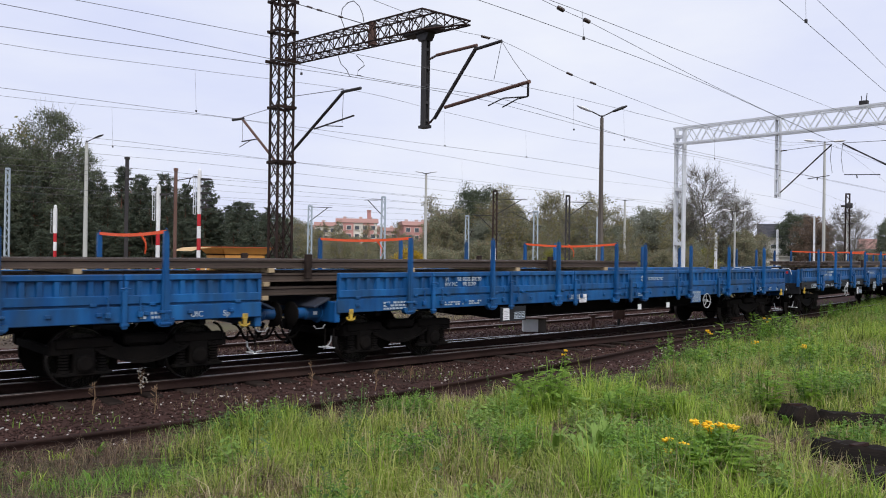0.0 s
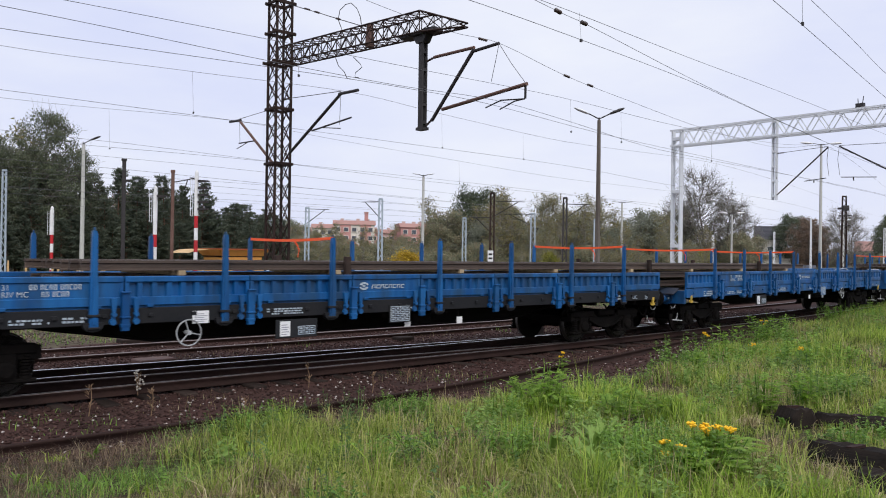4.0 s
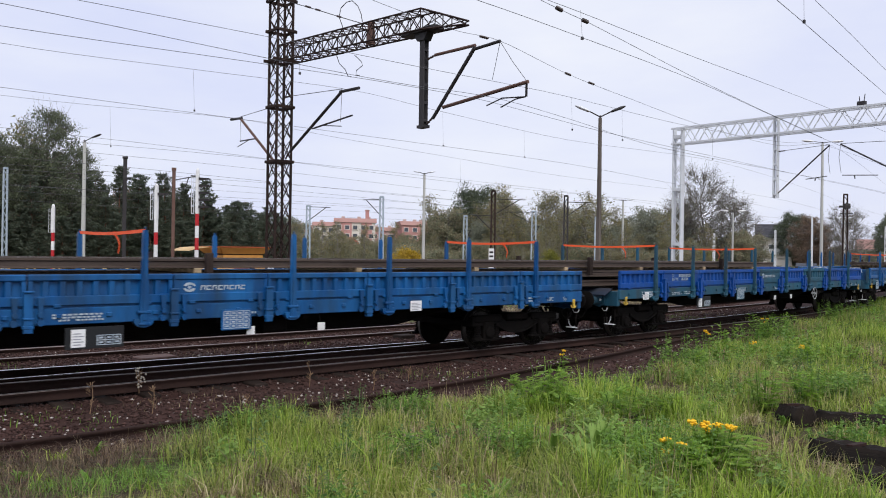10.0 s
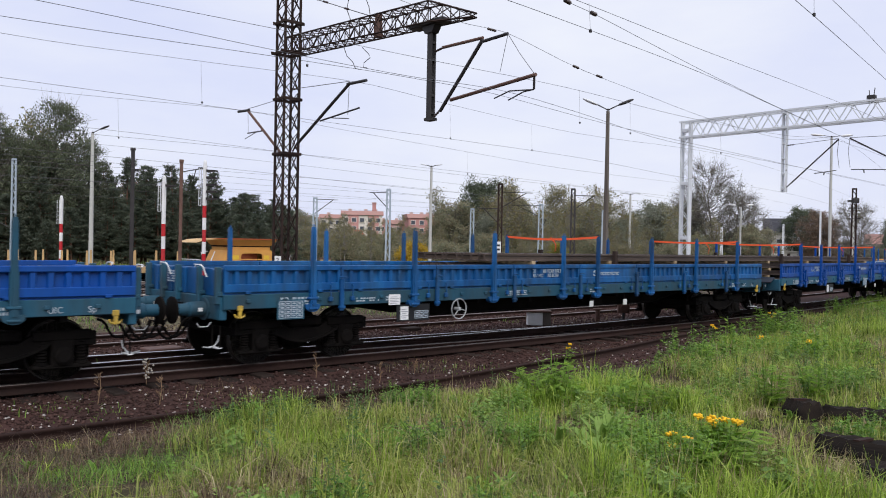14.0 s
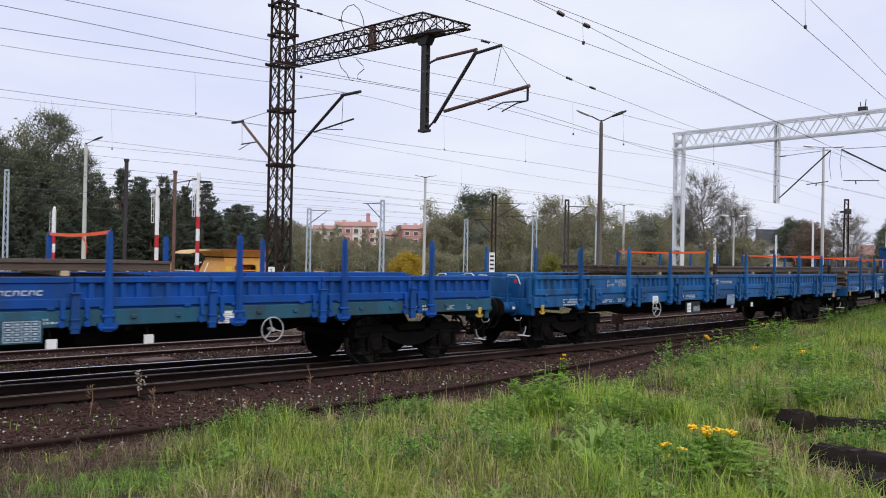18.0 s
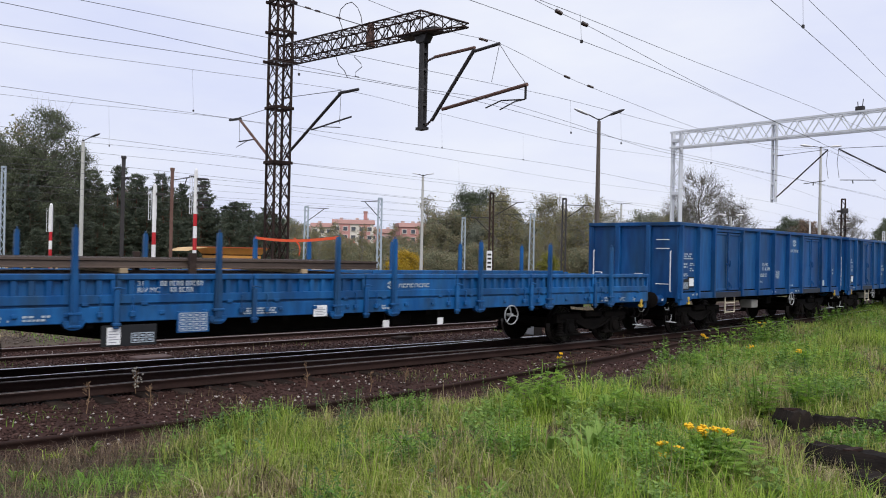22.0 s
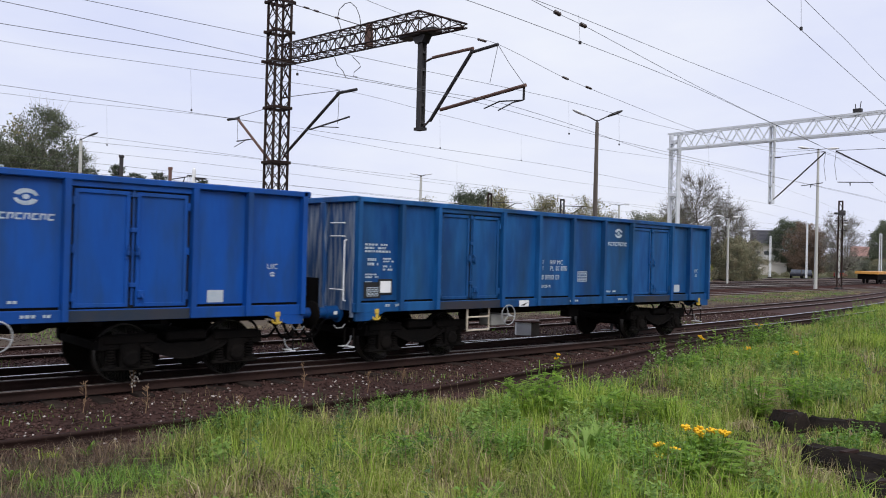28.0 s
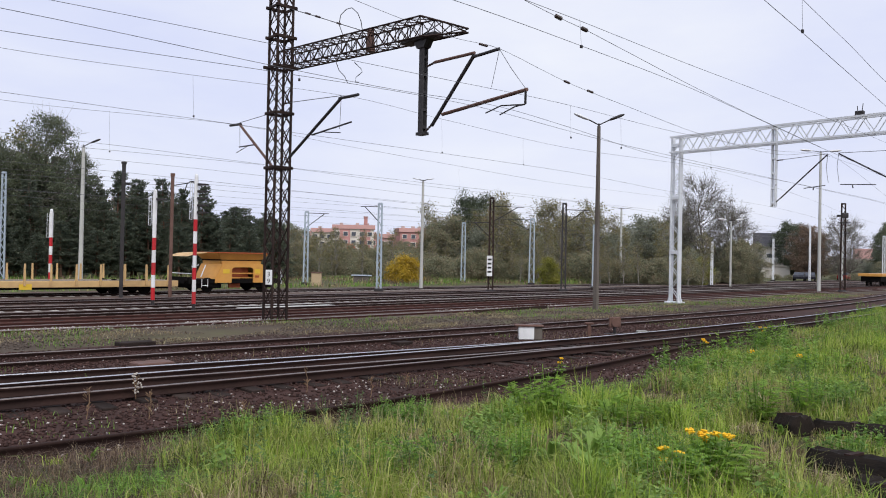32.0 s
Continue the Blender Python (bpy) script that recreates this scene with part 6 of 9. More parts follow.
def plain_post(x, y, h, label, m, w, d, fitting=None):
    t = thing("old_post", label, "post")
    part("shaft", Geo().box(-w / 2, w / 2, -d / 2, d / 2, -0.3, h, 0.015), m, t)
    if fitting == "cap":
        part("cap", Geo().box(-w * 0.7, w * 0.7, -d * 0.7, d * 0.7, h, h + 0.12, 0.02), m, t)
        part("bracket", Geo().box(w / 2, w / 2 + 0.2, -0.05, 0.05, h - 1.1, h - 0.98), m, t)
    if fitting == "arm":
        part("bracket", Geo().tube([(0, 0, h - 0.5), (1.1, 0, h - 0.25)], 0.03).tube([(0.6, 0, h - 0.85), (0.75, 0, h - 0.3)], 0.03).box(0.85, 1.2, -0.04, 0.04, h - 0.3, h - 0.2), dark_steel, t)
        part("cap", Geo().box(-w * 0.65, w * 0.65, -d * 0.65, d * 0.65, h, h + 0.15), m, t)
    t.matrix_basis = pose(x, y, -0.2, 0, 0, -20)
    return t


plain_post(15.7, 43.4, 7.1, "black-stained wooden post with a cap", dark_steel, 0.2, 0.2, "cap")
plain_post(17.6, 41.6, 6.5, "rusty brown steel post with a side bracket", arm_rust, 0.17, 0.17, "arm")


def striped_post(x, y, h, label, first, band, n, r, arms=0):
    """White post with red bands on its lower part."""
    t = thing("striped_post", label, "marker post", "red and white marker posts")
    part("shaft", Geo().cyl((0, 0, first), (0, 0, h), r, n=12), sign_white, t, smooth=True)
    part("casing", Geo().box(-r * 0.98, r * 0.98, -r * 0.98, r * 0.98, first + n * band, h - 0.1, 0.03), sign_white, t, "white lamp casing")
    for i in range(n):
        part("band", Geo().cyl((0, 0, first + i * band), (0, 0, first + (i + 1) * band), r * 1.06, n=12), sign_red if i % 2 == 0 else sign_white, t, smooth=True)
    part("foot", Geo().cyl((0, 0, 0), (0, 0, first), r * 0.9, n=10).box(-0.28, 0.28, -0.2, 0.2, -0.1, 0.06, 0.03), dark_steel, t)
    for i in range(arms):
        z = h - 0.30 - i * 0.29
        part("fin", Geo().prism([(r, z - 0.05), (0.5, z - 0.02), (0.5, z + 0.03), (r, z + 0.05)], "y", -0.12, 0.12), dark_steel, t, "dark lamp hood")
    part("cap", Geo().lathe((0, 0, h), (0, 0, 1), [(0, r), (0.08, r * 0.9), (0.14, r * 0.4)], 12), sign_white, t)
    g = Geo()
    for s in (-0.16, 0.16):
        g.cyl((-r - 0.12, s, first + n * band), (-r - 0.12, s, h - 0.2), 0.015, n=6)
    for z in np.arange(first + n * band, h - 0.2, 0.3):
        g.cyl((-r - 0.12, -0.16, z), (-r - 0.12, 0.16, z), 0.012, n=6)
    part("ladder", g, galvanised, t)
    t.matrix_basis = pose(x, y, -0.2, 0, 0, -40)
    return t


striped_post(14.6, 32.1, 5.6, "red and white banded light signal post with dark hoods", 0.35, 0.5, 7, 0.078, arms=5)
striped_post(14.2, 35.4, 5.1, "red and white banded light signal post", 0.35, 0.55, 6, 0.085, arms=1)
striped_post(17.4, 62.0, 5.3, "red and white banded light signal post", 0.3, 0.62, 5, 0.11)

# ---------------------------------------------------------------- wagons standing in the yard
def small_wheel(parent, x, y, r=0.44):
    w = part("wheel", Geo().lathe((0, -0.07, 0), (0, 1, 0), [(0, 0.1), (0, r), (0.1, r), (0.14, r * 0.9), (0.14, 0.1)], 20), sooty, parent, at=pose(x, y, r - 0.02), smooth=True)
    return w


def hopper_wagon():
    t = thing("hopper_wagon", "orange-yellow ballast hopper wagon standing in the yard", "freight wagon")
    H, C = 2.36, 0.25                     # height of the rim, middle of the tub

    def frustum(z0, a0, b0, z1, a1, b1, t=0.05):
        """Four sloping plates between two rectangles of half length a and half width b."""
        g = Geo()
        for k in (-1, 1):
            g.add([(C + sx * a, k * (b - d), z) for d in (0, t) for a, b, z in ((a0, b0, z0), (a1, b1, z1)) for sx in (-1, 1)], [(0, 1, 3, 2), (4, 6, 7, 5), (0, 4, 5, 1), (2, 3, 7, 6), (0, 2, 6, 4), (1, 5, 7, 3)])
            g.add([(C + k * (a - d), sy * b, z) for d in (0, t) for a, b, z in ((a0, b0, z0), (a1, b1, z1)) for sy in (-1, 1)], [(0, 1, 3, 2), (4, 6, 7, 5), (0, 4, 5, 1), (2, 3, 7, 6), (0, 2, 6, 4), (1, 5, 7, 3)])
        return g

    part("upper_tub", frustum(1.92, 1.45, 1.02, H, 1.84, 1.36), hopper_orange, t, "orange-yellow flared upper tub")
    part("tub_band", frustum(1.66, 1.44, 1.04, 1.94, 1.46, 1.04), hopper_orange, t)
    g = Geo()
    for k in (-1, 1):
        y0, y1 = sorted((k * 1.20, k * 1.14))
        arch = [(C + 0.78, 0.55), (C + 0.78, 1.36), (C + 0.70, 1.46), (C + 0.56, 1.50), (C - 0.56, 1.50), (C - 0.70, 1.46), (C - 0.78, 1.36), (C - 0.78, 0.55)]
        g.prism([(C + 1.92, 0.55), (C + 1.92, 0.78), (C + 1.44, 1.70), (C - 1.44, 1.70), (C - 1.92, 0.78), (C - 1.92, 0.55)] + arch[::-1], "y", y0, y1)
    for k in (-1, 1):
        g.prism([(C + k * 1.44, 1.70), (C + k * 1.92, 0.78), (C + k * 1.86, 0.78), (C + k * 1.38, 1.70)], "y", -1.18, 1.18)
    part("lower_hopper", g, hopper_orange, t, "orange-yellow sloping lower hopper with an arched opening")
    part("rim", Geo().box(C - 1.88, C + 1.88, -1.40, -1.30, H - 0.01, H + 0.06).box(C - 1.88, C + 1.88, 1.30, 1.40, H - 0.01, H + 0.06), hopper_red, t, "rusty top rim")
    part("ballast_fill", Geo().box(C - 1.5, C + 1.5, -1.05, 1.05, 1.9, 2.12), sooty, t)
    g = Geo()
    g.prism([(C - 0.76, 1.46), (C + 0.05, 1.46), (C + 0.05, 0.24), (C - 0.72, 0.24)], "y", -0.85, -0.7)
    g.prism([(C + 0.05, 1.46), (C + 0.76, 1.46), (C + 0.76, 0.55), (C + 0.05, 0.55)], "y", -0.65, -0.5)
    part("chute", g, hopper_red, t, "rust-red discharge chute")
    part("crossbar", Geo().cyl((C - 0.8, -1.10, 1.12), (C + 0.8, -1.10, 1.12), 0.04).cyl((C - 0.8, -1.02, 0.84), (C + 0.8, -1.02, 0.84), 0.03), hopper_orange, t)
    part("roller", Geo().cyl((C + 0.1, -0.9, 0.72), (C + 0.74, -0.9, 0.72), 0.17, n=14), sooty, t)
    part("underframe", Geo().box(-3.3, 2.9, -1.15, 1.15, 0.50, 0.78, 0.03).box(-3.4, -3.3, -1.2, 1.2, 0.5, 0.9).box(-2.9, -1.1, -1.0, 1.0, 0.22, 0.52, 0.03).box(1.2, 2.6, -1.0, 1.0, 0.22, 0.52, 0.03), sooty, t)
    for x in (-2.0, 1.9):
        for y in (-0.8, 0.8):
            small_wheel(t, x, y)
        part("axle_box", Geo().box(x - 0.2, x + 0.2, -1.1, -0.9, 0.3, 0.62, 0.03), sooty, t)
    for s, n in ((-1, 2), (1, 2)):
        for y in (-0.87, 0.87):
            part("buffer", Geo().lathe((0, 0, 0), (s, 0, 0), [(0, 0.12), (0.3, 0.1), (0.3, 0.2), (0.36, 0.18)], 12), sooty, t, at=pose(s * 3.3 if s < 0 else 2.9, y, 0.7))
    part("platform_rail", Geo().tube([(-2.9, -1.1, 0.78), (-3.2, -1.1, 1.55), (-2.75, -1.1, 1.62)], 0.03).tube([(-2.6, -1.1, 0.9), (-2.3, -1.1, 1.6)], 0.03).tube([(-3.25, -1.1, 1.1), (-3.2, 1.1, 1.1)], 0.03), white_paint, t, "white handrails on the brake platform")
    part("canopy", Geo().prism([(-3.5, 2.12), (-2.9, 2.32), (-2.2, 2.38), (-2.2, 2.34), (-2.9, 2.26)], "y", -1.1, 1.1), flat_cream, t, "cream canopy over the brake platform")
    for x, z, w, h in ((-1.15, 1.12, 0.45, 0.26), (1.12, 1.12, 0.42, 0.26), (1.15, 0.86, 0.3, 0.14)):
        part("notice", Geo().box(x, x + w, -1.212, -1.203, z, z + h), plate_yellow if z > 1 else hopper_red, t)
    part("ladder", Geo().tube([(-2.55, -1.15, 0.3), (-2.55, -1.15, 0.8)], 0.02).tube([(-2.15, -1.15, 0.3), (-2.15, -1.15, 0.8)], 0.02).cyl((-2.55, -1.15, 0.4), (-2.15, -1.15, 0.4), 0.02), white_paint, t)
    t.matrix_basis = pose(23.7, float(yard_y(23.7, 45.9)), -0.04, 0, 0, 6.2)


hopper_wagon()


def cream_flat():
    t = thing("platform_wagon", "cream-yellow platform wagon with timber stakes", "freight wagon")
    part("deck", Geo().box(-7.6, 7.6, -1.3, 1.3, 0.66, 0.74), deck_wood, t)
    for s in (-1, 1):
        y0, y1 = sorted((s * 1.3, s * 1.38))
        part("side_sill", Geo().box(-7.6, 7.6, y0, y1, 0.40, 0.74, 0.015), flat_cream, t)
        for x in np.arange(-7.0, 7.3, 1.27):
            part("stake", Geo().prism([(x - 0.06, 0.5), (x + 0.06, 0.5), (x + 0.035, 1.62), (x - 0.035, 1.62)], "y", s * 1.40 - 0.04, s * 1.40 + 0.04), flat_cream, t)
    part("plate", Geo().box(-0.9, -0.3, -1.40, -1.385, 0.30, 0.58), plate_yellow, t, "yellow notice plate")
    # widened to a near-black block, painting in the shade under the deck
    part("centre_sill", Geo().box(-7.3, 7.3, -1.0, 1.0, 0.28, 0.66), sooty, t)
    part("notice", Geo().box(-3.8, -3.3, -1.3, -1.28, 0.15, 0.3), white_paint, t)
    for bx in (-5.2, 5.0):
        part("bogie", Geo().box(bx - 1.2, bx + 1.2, -1.05, -0.9, 0.2, 0.5, 0.04).box(bx - 1.2, bx + 1.2, 0.9, 1.05, 0.2, 0.5, 0.04).box(bx - 0.2, bx + 0.2, -0.9, 0.9, 0.2, 0.5), sooty, t)
        for x in (bx - 0.85, bx + 0.85):
            for y in (-0.78, 0.78):
                small_wheel(t, x, y, 0.42)
    t.matrix_basis = pose(11.9, float(yard_y(11.9, 45.9)), -0.06, 0, 0, 3.4)


cream_flat()


def far_yellow_wagon():
    t = thing("platform_wagon", "yellow-edged dark wagon far along the yard", "freight wagon")
    part("deck", Geo().box(-6, 6, -1.4, 1.4, 1.2, 1.55, 0.03), hopper_orange, t)
    part("underframe", Geo().box(-5.6, 5.6, -1.2, 1.2, 0.5, 1.2, 0.05), sooty, t)
    for x in (-4.2, -2.6, 2.6, 4.2):
        for y in (-0.8, 0.8):
            small_wheel(t, x, y)
    t.matrix_basis = pose(116.0, 42.6, -0.04, 0, 0, 6)


far_yellow_wagon()


# ---------------------------------------------------------------- small things beside the tracks
def relay_box():
    t = thing("relay_box", "white equipment box with a rusty lid beside the points", "equipment box")
    part("case", Geo().box(-0.28, 0.28, -0.2, 0.2, -0.2, 0.18, 0.015), sign_white, t)
    part("lid", Geo().box(-0.42, 0.62, -0.26, 0.26, 0.18, 0.23, 0.01), arm_rust, t, "rusty flat lid")
    part("side_case", Geo().box(0.28, 0.58, -0.18, 0.18, -0.2, 0.18, 0.01), brown_concrete, t)
    t.matrix_basis = pose(17.75, 16.35, 0.1, 0, 0, -41) @ Matrix.Diagonal((0.80, 0.80, 1.0, 1))


def point_lever():
    t = thing("point_indicator", "rusty round point indicator on a low stand", "point indicator")
    part("drum", Geo().lathe((0, -0.14, 0.32), (0, 1, 0), [(0, 0.05), (0, 0.17), (0.28, 0.17), (0.28, 0.05)], 16).box(-0.26, 0.26, -0.06, 0.06, 0.14, 0.52, 0.02), arm_rust, t, "rusty drum")
    part("stand", Geo().cyl((0, 0, -0.2), (0, 0, 0.2), 0.07, n=8).box(-0.5, 0.9, -0.15, 0.15, -0.22, -0.1, 0.02), dark_steel, t)
    part("rod", Geo().cyl((0.2, 0, -0.1), (0.1, -1.2, -0.12), 0.03, n=6), dark_steel, t)
    part("plate", Geo().box(1.0, 1.45, -0.14, 0.14, -0.2, 0.02, 0.02), grey_box, t)
    t.matrix_basis = pose(21.9, 16.25, -0.02, 0, 0, -35) @ Matrix.Diagonal((0.75, 0.75, 0.85, 1))
    s = thing("low_post", "short rusty stake beside the points", "post")
    part("shaft", Geo().box(-0.06, 0.06, -0.06, 0.06, -0.2, 0.22, 0.01), arm_rust, s)
    part("head", Geo().box(-0.13, 0.13, -0.1, 0.1, 0.2, 0.26, 0.01), arm_rust, s)
    s.matrix_basis = pose(20.75, 16.4, 0.02, 0, 0, -35)


def cover_plates():
    for x, y, l, w, m in ((6.6, 16.4, 0.75, 0.5, arm_rust), (7.7, 20.2, 0.9, 0.4, sleeper_wood), (13.6, 17.0, 0.5, 0.35, sleeper_wood)):
        t = thing("cover_plate", "rusty cover plate lying between the tracks", "cover plate")
        part("plate", Geo().box(-l / 2, l / 2, -w / 2, w / 2, -0.05, 0.07, 0.02), m, t)
        t.matrix_basis = pose(x, y, float(ground_z(x, y)) + 0.03, 0, 0, 3)
    t = thing("concrete_slab", "pale concrete slab beside the mast", "slab")
    part("slab", Geo().box(-2.6, 2.6, -1.0, 1.0, -0.1, 0.06, 0.03), pale_concrete, t)
    t.matrix_basis = pose(19.5, 33.3, -0.16, 0, 0, 6)
    t = thing("loose_rail", "loose rusty rail lying beside the siding", "rail")
    part("rail", Geo().box(-3.2, 3.2, -0.05, 0.05, -0.07, 0.08, 0.02), rail_rust, t)
    t.matrix_basis = pose(27.5, 26.2, -0.05, 0, 0, 12)


def hut():
    t = thing("cable_hut", "small beige concrete cable hut", "hut")
    part("wall", Geo().box(-0.7, 0.7, -0.6, 0.6, -0.1, 1.35, 0.02), pale_beige, t)
    part("roof", Geo().box(-0.8, 0.8, -0.7, 0.7, 1.35, 1.45, 0.02), arm_rust, t)
    part("door", Geo().box(-0.4, 0.4, -0.63, -0.605, 0.05, 1.2), pale_beige, t)
    t.matrix_basis = pose(36.5, 57.0, -0.2, 0, 0, -40) @ Matrix.Diagonal((0.56, 0.6, 0.8, 1))
    t = thing("low_shed", "low grey flat-roofed shed", "shed")
    part("wall", Geo().box(-1.3, 1.3, -1.0, 1.0, -0.1, 0.7, 0.02), brown_concrete, t)
    part("roof", Geo().box(-1.7, 1.7, -1.2, 1.2, 0.7, 0.8, 0.02), grey_blue_steel, t)
    t.matrix_basis = pose(45.0, 62.5, -0.2, 0, 0, -40) @ Matrix.Diagonal((0.55, 0.6, 1.0, 1))


pale_beige = surface("beige_concrete", (0.42, 0.32, 0.20), (0.5, 0.38, 0.25), 0.85, scale=2, fine=20, bump=0.3)
relay_box()
point_lever()
cover_plates()
hut()


def baulks():
    """Old timbers lying in the grass."""
    for (x0, y0), (x1, y1), w, h, lab in (((9.05, 4.36), (8.85, 4.02), 0.30, 0.34, "broken stub of a charred timber in the grass"),
                                         ((9.08, 4.02), (9.3, 2.7), 0.22, 0.24, "charred old timber baulk lying in the grass"),
                                         ((7.42, 3.30), (7.2, 2.0), 0.34, 0.36, "charred old timber baulk on the grassy bank"),
                                         ((6.75, 2.66), (6.35, 1.7), 0.34, 0.30, "rotten dark timber baulk on the grassy bank")):
        z0, z1 = float(ground_z(x0, y0)) + h * 0.12, float(ground_z(x1, y1)) + h * 0.12
        t = thing("old_timber", lab, "timber", "old timbers in the grass")
        L = math.dist((x0, y0), (x1, y1))
        rng = random.Random(int(x0 * 100))
        g = Geo()
        n = 16
        rings = []
        for i in range(n + 1):
            u = L * i / n
            j = lambda: rng.uniform(-0.013, 0.013)
            ew = w / 2 * (0.72 if i in (0, n) else 1.0)
            pts = [(u, -ew + j(), -h / 2 + j()), (u, -ew + j(), h * 0.2 + j()), (u, -ew * 0.62 + j(), h / 2 + j()), (u, 0 + j(), h / 2 - 0.03 + j()), (u, ew * 0.62 + j(), h / 2 + j()), (u, ew + j(), h * 0.2 + j()), (u, ew + j(), -h / 2 + j())]
            rings.append(pts)
        k = 7
        vs = [p for r in rings for p in r]
        fs = [(i * k + a, (i + 1) * k + a, (i + 1) * k + (a + 1) % k, i * k + (a + 1) % k) for i in range(n) for a in range(k)]
        fs += [tuple(range(k)), tuple(range(n * k + k - 1, n * k - 1, -1))]
        g.add(vs, fs)
        part("baulk", g, baulk_wood, t)
        part("iron_strap", Geo().box(L * 0.28, L * 0.28 + 0.06, -w * 0.3, w * 0.3, h / 2 - 0.012, h / 2 + 0.012), rail_rust, t)
        t.matrix_basis = pose(x0, y0, z0, 0, -math.degrees(math.atan2(z1 - z0, L)), math.degrees(math.atan2(y1 - y0, x1 - x0)))


baulks()

# ---------------------------------------------------------------- overhead wires
def wire(pts, r, label="thin dark overhead wire"):
    t = thing("overhead_wire", label, "wire", "overhead wires")
    part("conductor", Geo().tube(pts, r, 5), wire_steel, t)
    return t


R1 = 0.0056


def run(points, r=R1, label="thin dark overhead wire"):
    """A wire through its supports, easing from one to the next."""
    pts = []
    for k in range(len(points) - 1):
        p0, p1, p2, p3 = (Vector(points[min(max(k + i, 0), len(points) - 1)]) for i in (-1, 0, 1, 2))
        for i in range(6):
            u = i / 6
            a, b = (p2 - p0) * 0.5 * min(1, (p2 - p1).length / max(0.1, (p2 - p0).length * 0.5)), (p3 - p1) * 0.5 * min(1, (p2 - p1).length / max(0.1, (p3 - p1).length * 0.5))
            pts.append(p1 * (2 * u ** 3 - 3 * u * u + 1) + a * (u ** 3 - 2 * u * u + u) + p2 * (3 * u * u - 2 * u ** 3) + b * (u ** 3 - u * u))
    return wire(pts + [Vector(points[-1])], r, label)


def beyond(off, z, xs=(36.0, 50.0, 64.0, 80.0, 100.0)):
    """The same wire carried on along the bend of the line."""
    return [(x, float(track_y(x)) + off, z + 0.15 * math.cos(0.11 * x)) for x in xs]


# running line: contact wire and the wire that bears it
run([(-40, 14.0, 5.9), (3.15, 14.08, 5.97), (7.83, 14.08, 5.90), (10.97, 14.10, 5.90), (14.04, 14.16, 6.0), (16.94, 14.26, 5.85), (22.75, 15.2, 5.7)] + beyond(0.1, 5.7))
run([(-30, 14.4, 12.5), (4.0, 14.55, 8.6), (10.16, 14.59, 7.81), (13.06, 14.64, 7.58), (14.7, 14.68, 7.62), (17.52, 14.78, 7.22), (20.65, 14.94, 6.98), (25.08, 15.23, 6.72), (33.0, 16.4, 6.9), (42, 18.0, 7.9), (60, 22.0, 7.3), (90, 30, 7.5)])
# diverging line
run([(-40, 18.6, 5.7), (3.29, 14.95, 5.83), (8.17, 14.70, 5.94), (11.44, 14.71, 6.03), (14.2, 14.6, 6.0), (20, 15.1, 5.85)] + beyond(0.4, 5.75))
run([(-40, 17.0, 6.3), (4.09, 14.98, 6.52), (8.38, 14.98, 6.58), (12.63, 15.03, 6.63), (17.65, 15.19, 6.72), (24.29, 15.57, 6.70), (34, 16.9, 7.2), (42, 18.2, 7.9)] + beyond(0.4, 7.3, (56.0, 80.0)))
# second and third line
run([(-50, 21.38, 7.5), (4.81, 21.38, 6.99), (9.49, 21.38, 7.13), (14.9, 21.49, 7.34), (18.8, 21.64, 7.17), (26.31, 22.13, 6.98), (42, 24.5, 7.6)] + beyond(7.7, 7.2, (60.0, 80.0, 100.0)))
run([(-50, 21.7, 6.0), (4.90, 21.68, 6.0), (14.74, 21.78, 5.99), (26.74, 22.47, 6.04)] + beyond(7.9, 6.0))
run([(-50, 29.1, 7.5), (6.60, 29.18, 7.06), (14.78, 29.28, 7.31), (19.66, 29.48, 7.10), (26.44, 29.94, 6.91), (36.1, 30.95, 6.74), (60, 36, 7.3), (100, 45, 7.2)])
run([(-50, 28.8, 5.75), (6.54, 28.78, 5.73), (16.1, 28.93, 5.80), (35.58, 30.48, 5.80), (60, 35.6, 5.8), (100, 44.5, 5.8)])
# lines over the bank, nearer than the train
run([(-20, 7.6, 5.9), (7.28, 8.16, 5.70), (10.25, 8.41, 5.70), (14.28, 8.88, 5.70), (18.85, 9.67, 5.70), (24.0, 10.57, 5.70), (32.9, 11.96, 5.70), (50, 14.5, 5.7)], 0.0046)
run([(-20, 7.7, 6.9), (8.97, 8.43, 6.15), (10.43, 8.55, 6.16), (14.2, 8.92, 6.18), (19.0, 9.65, 6.38), (24.2, 10.35, 6.52), (31.5, 11.5, 6.75), (50, 14.4, 7.4)], 0.0046)
run([(0, 8.3, 7.4), (9.10, 8.55, 6.20), (10.0, 8.58, 6.11), (10.8, 8.66, 6.08), (14.3, 8.92, 5.78), (17.2, 9.38, 5.72), (18.85, 9.67, 5.71), (24.0, 10.57, 5.71)], 0.0046)
run([(-6, 2.2, 5.7), (10.17, 5.25, 5.70), (12.18, 5.62, 5.70), (18.98, 6.91, 5.70), (42, 11.3, 5.75)], 0.0046)
run([(-6, 2.6, 6.8), (13.52, 6.29, 6.70), (16.94, 6.91, 6.70), (21.23, 7.74, 6.72), (42, 11.7, 7.6)], 0.0046)
for off, z in ((24, 5.8), (24, 7.0), (29, 5.8), (29, 6.9), (33.5, 5.5), (33.5, 6.6), (38, 5.4), (38, 6.4), (44, 5.2), (44, 6.2)):
    wire([(float(x), float(yard_y(x, 13.5 + off)), z + 0.12 * math.cos(x * 0.12 + off)) for x in np.arange(-40, 200, 6.0)], 0.0075)
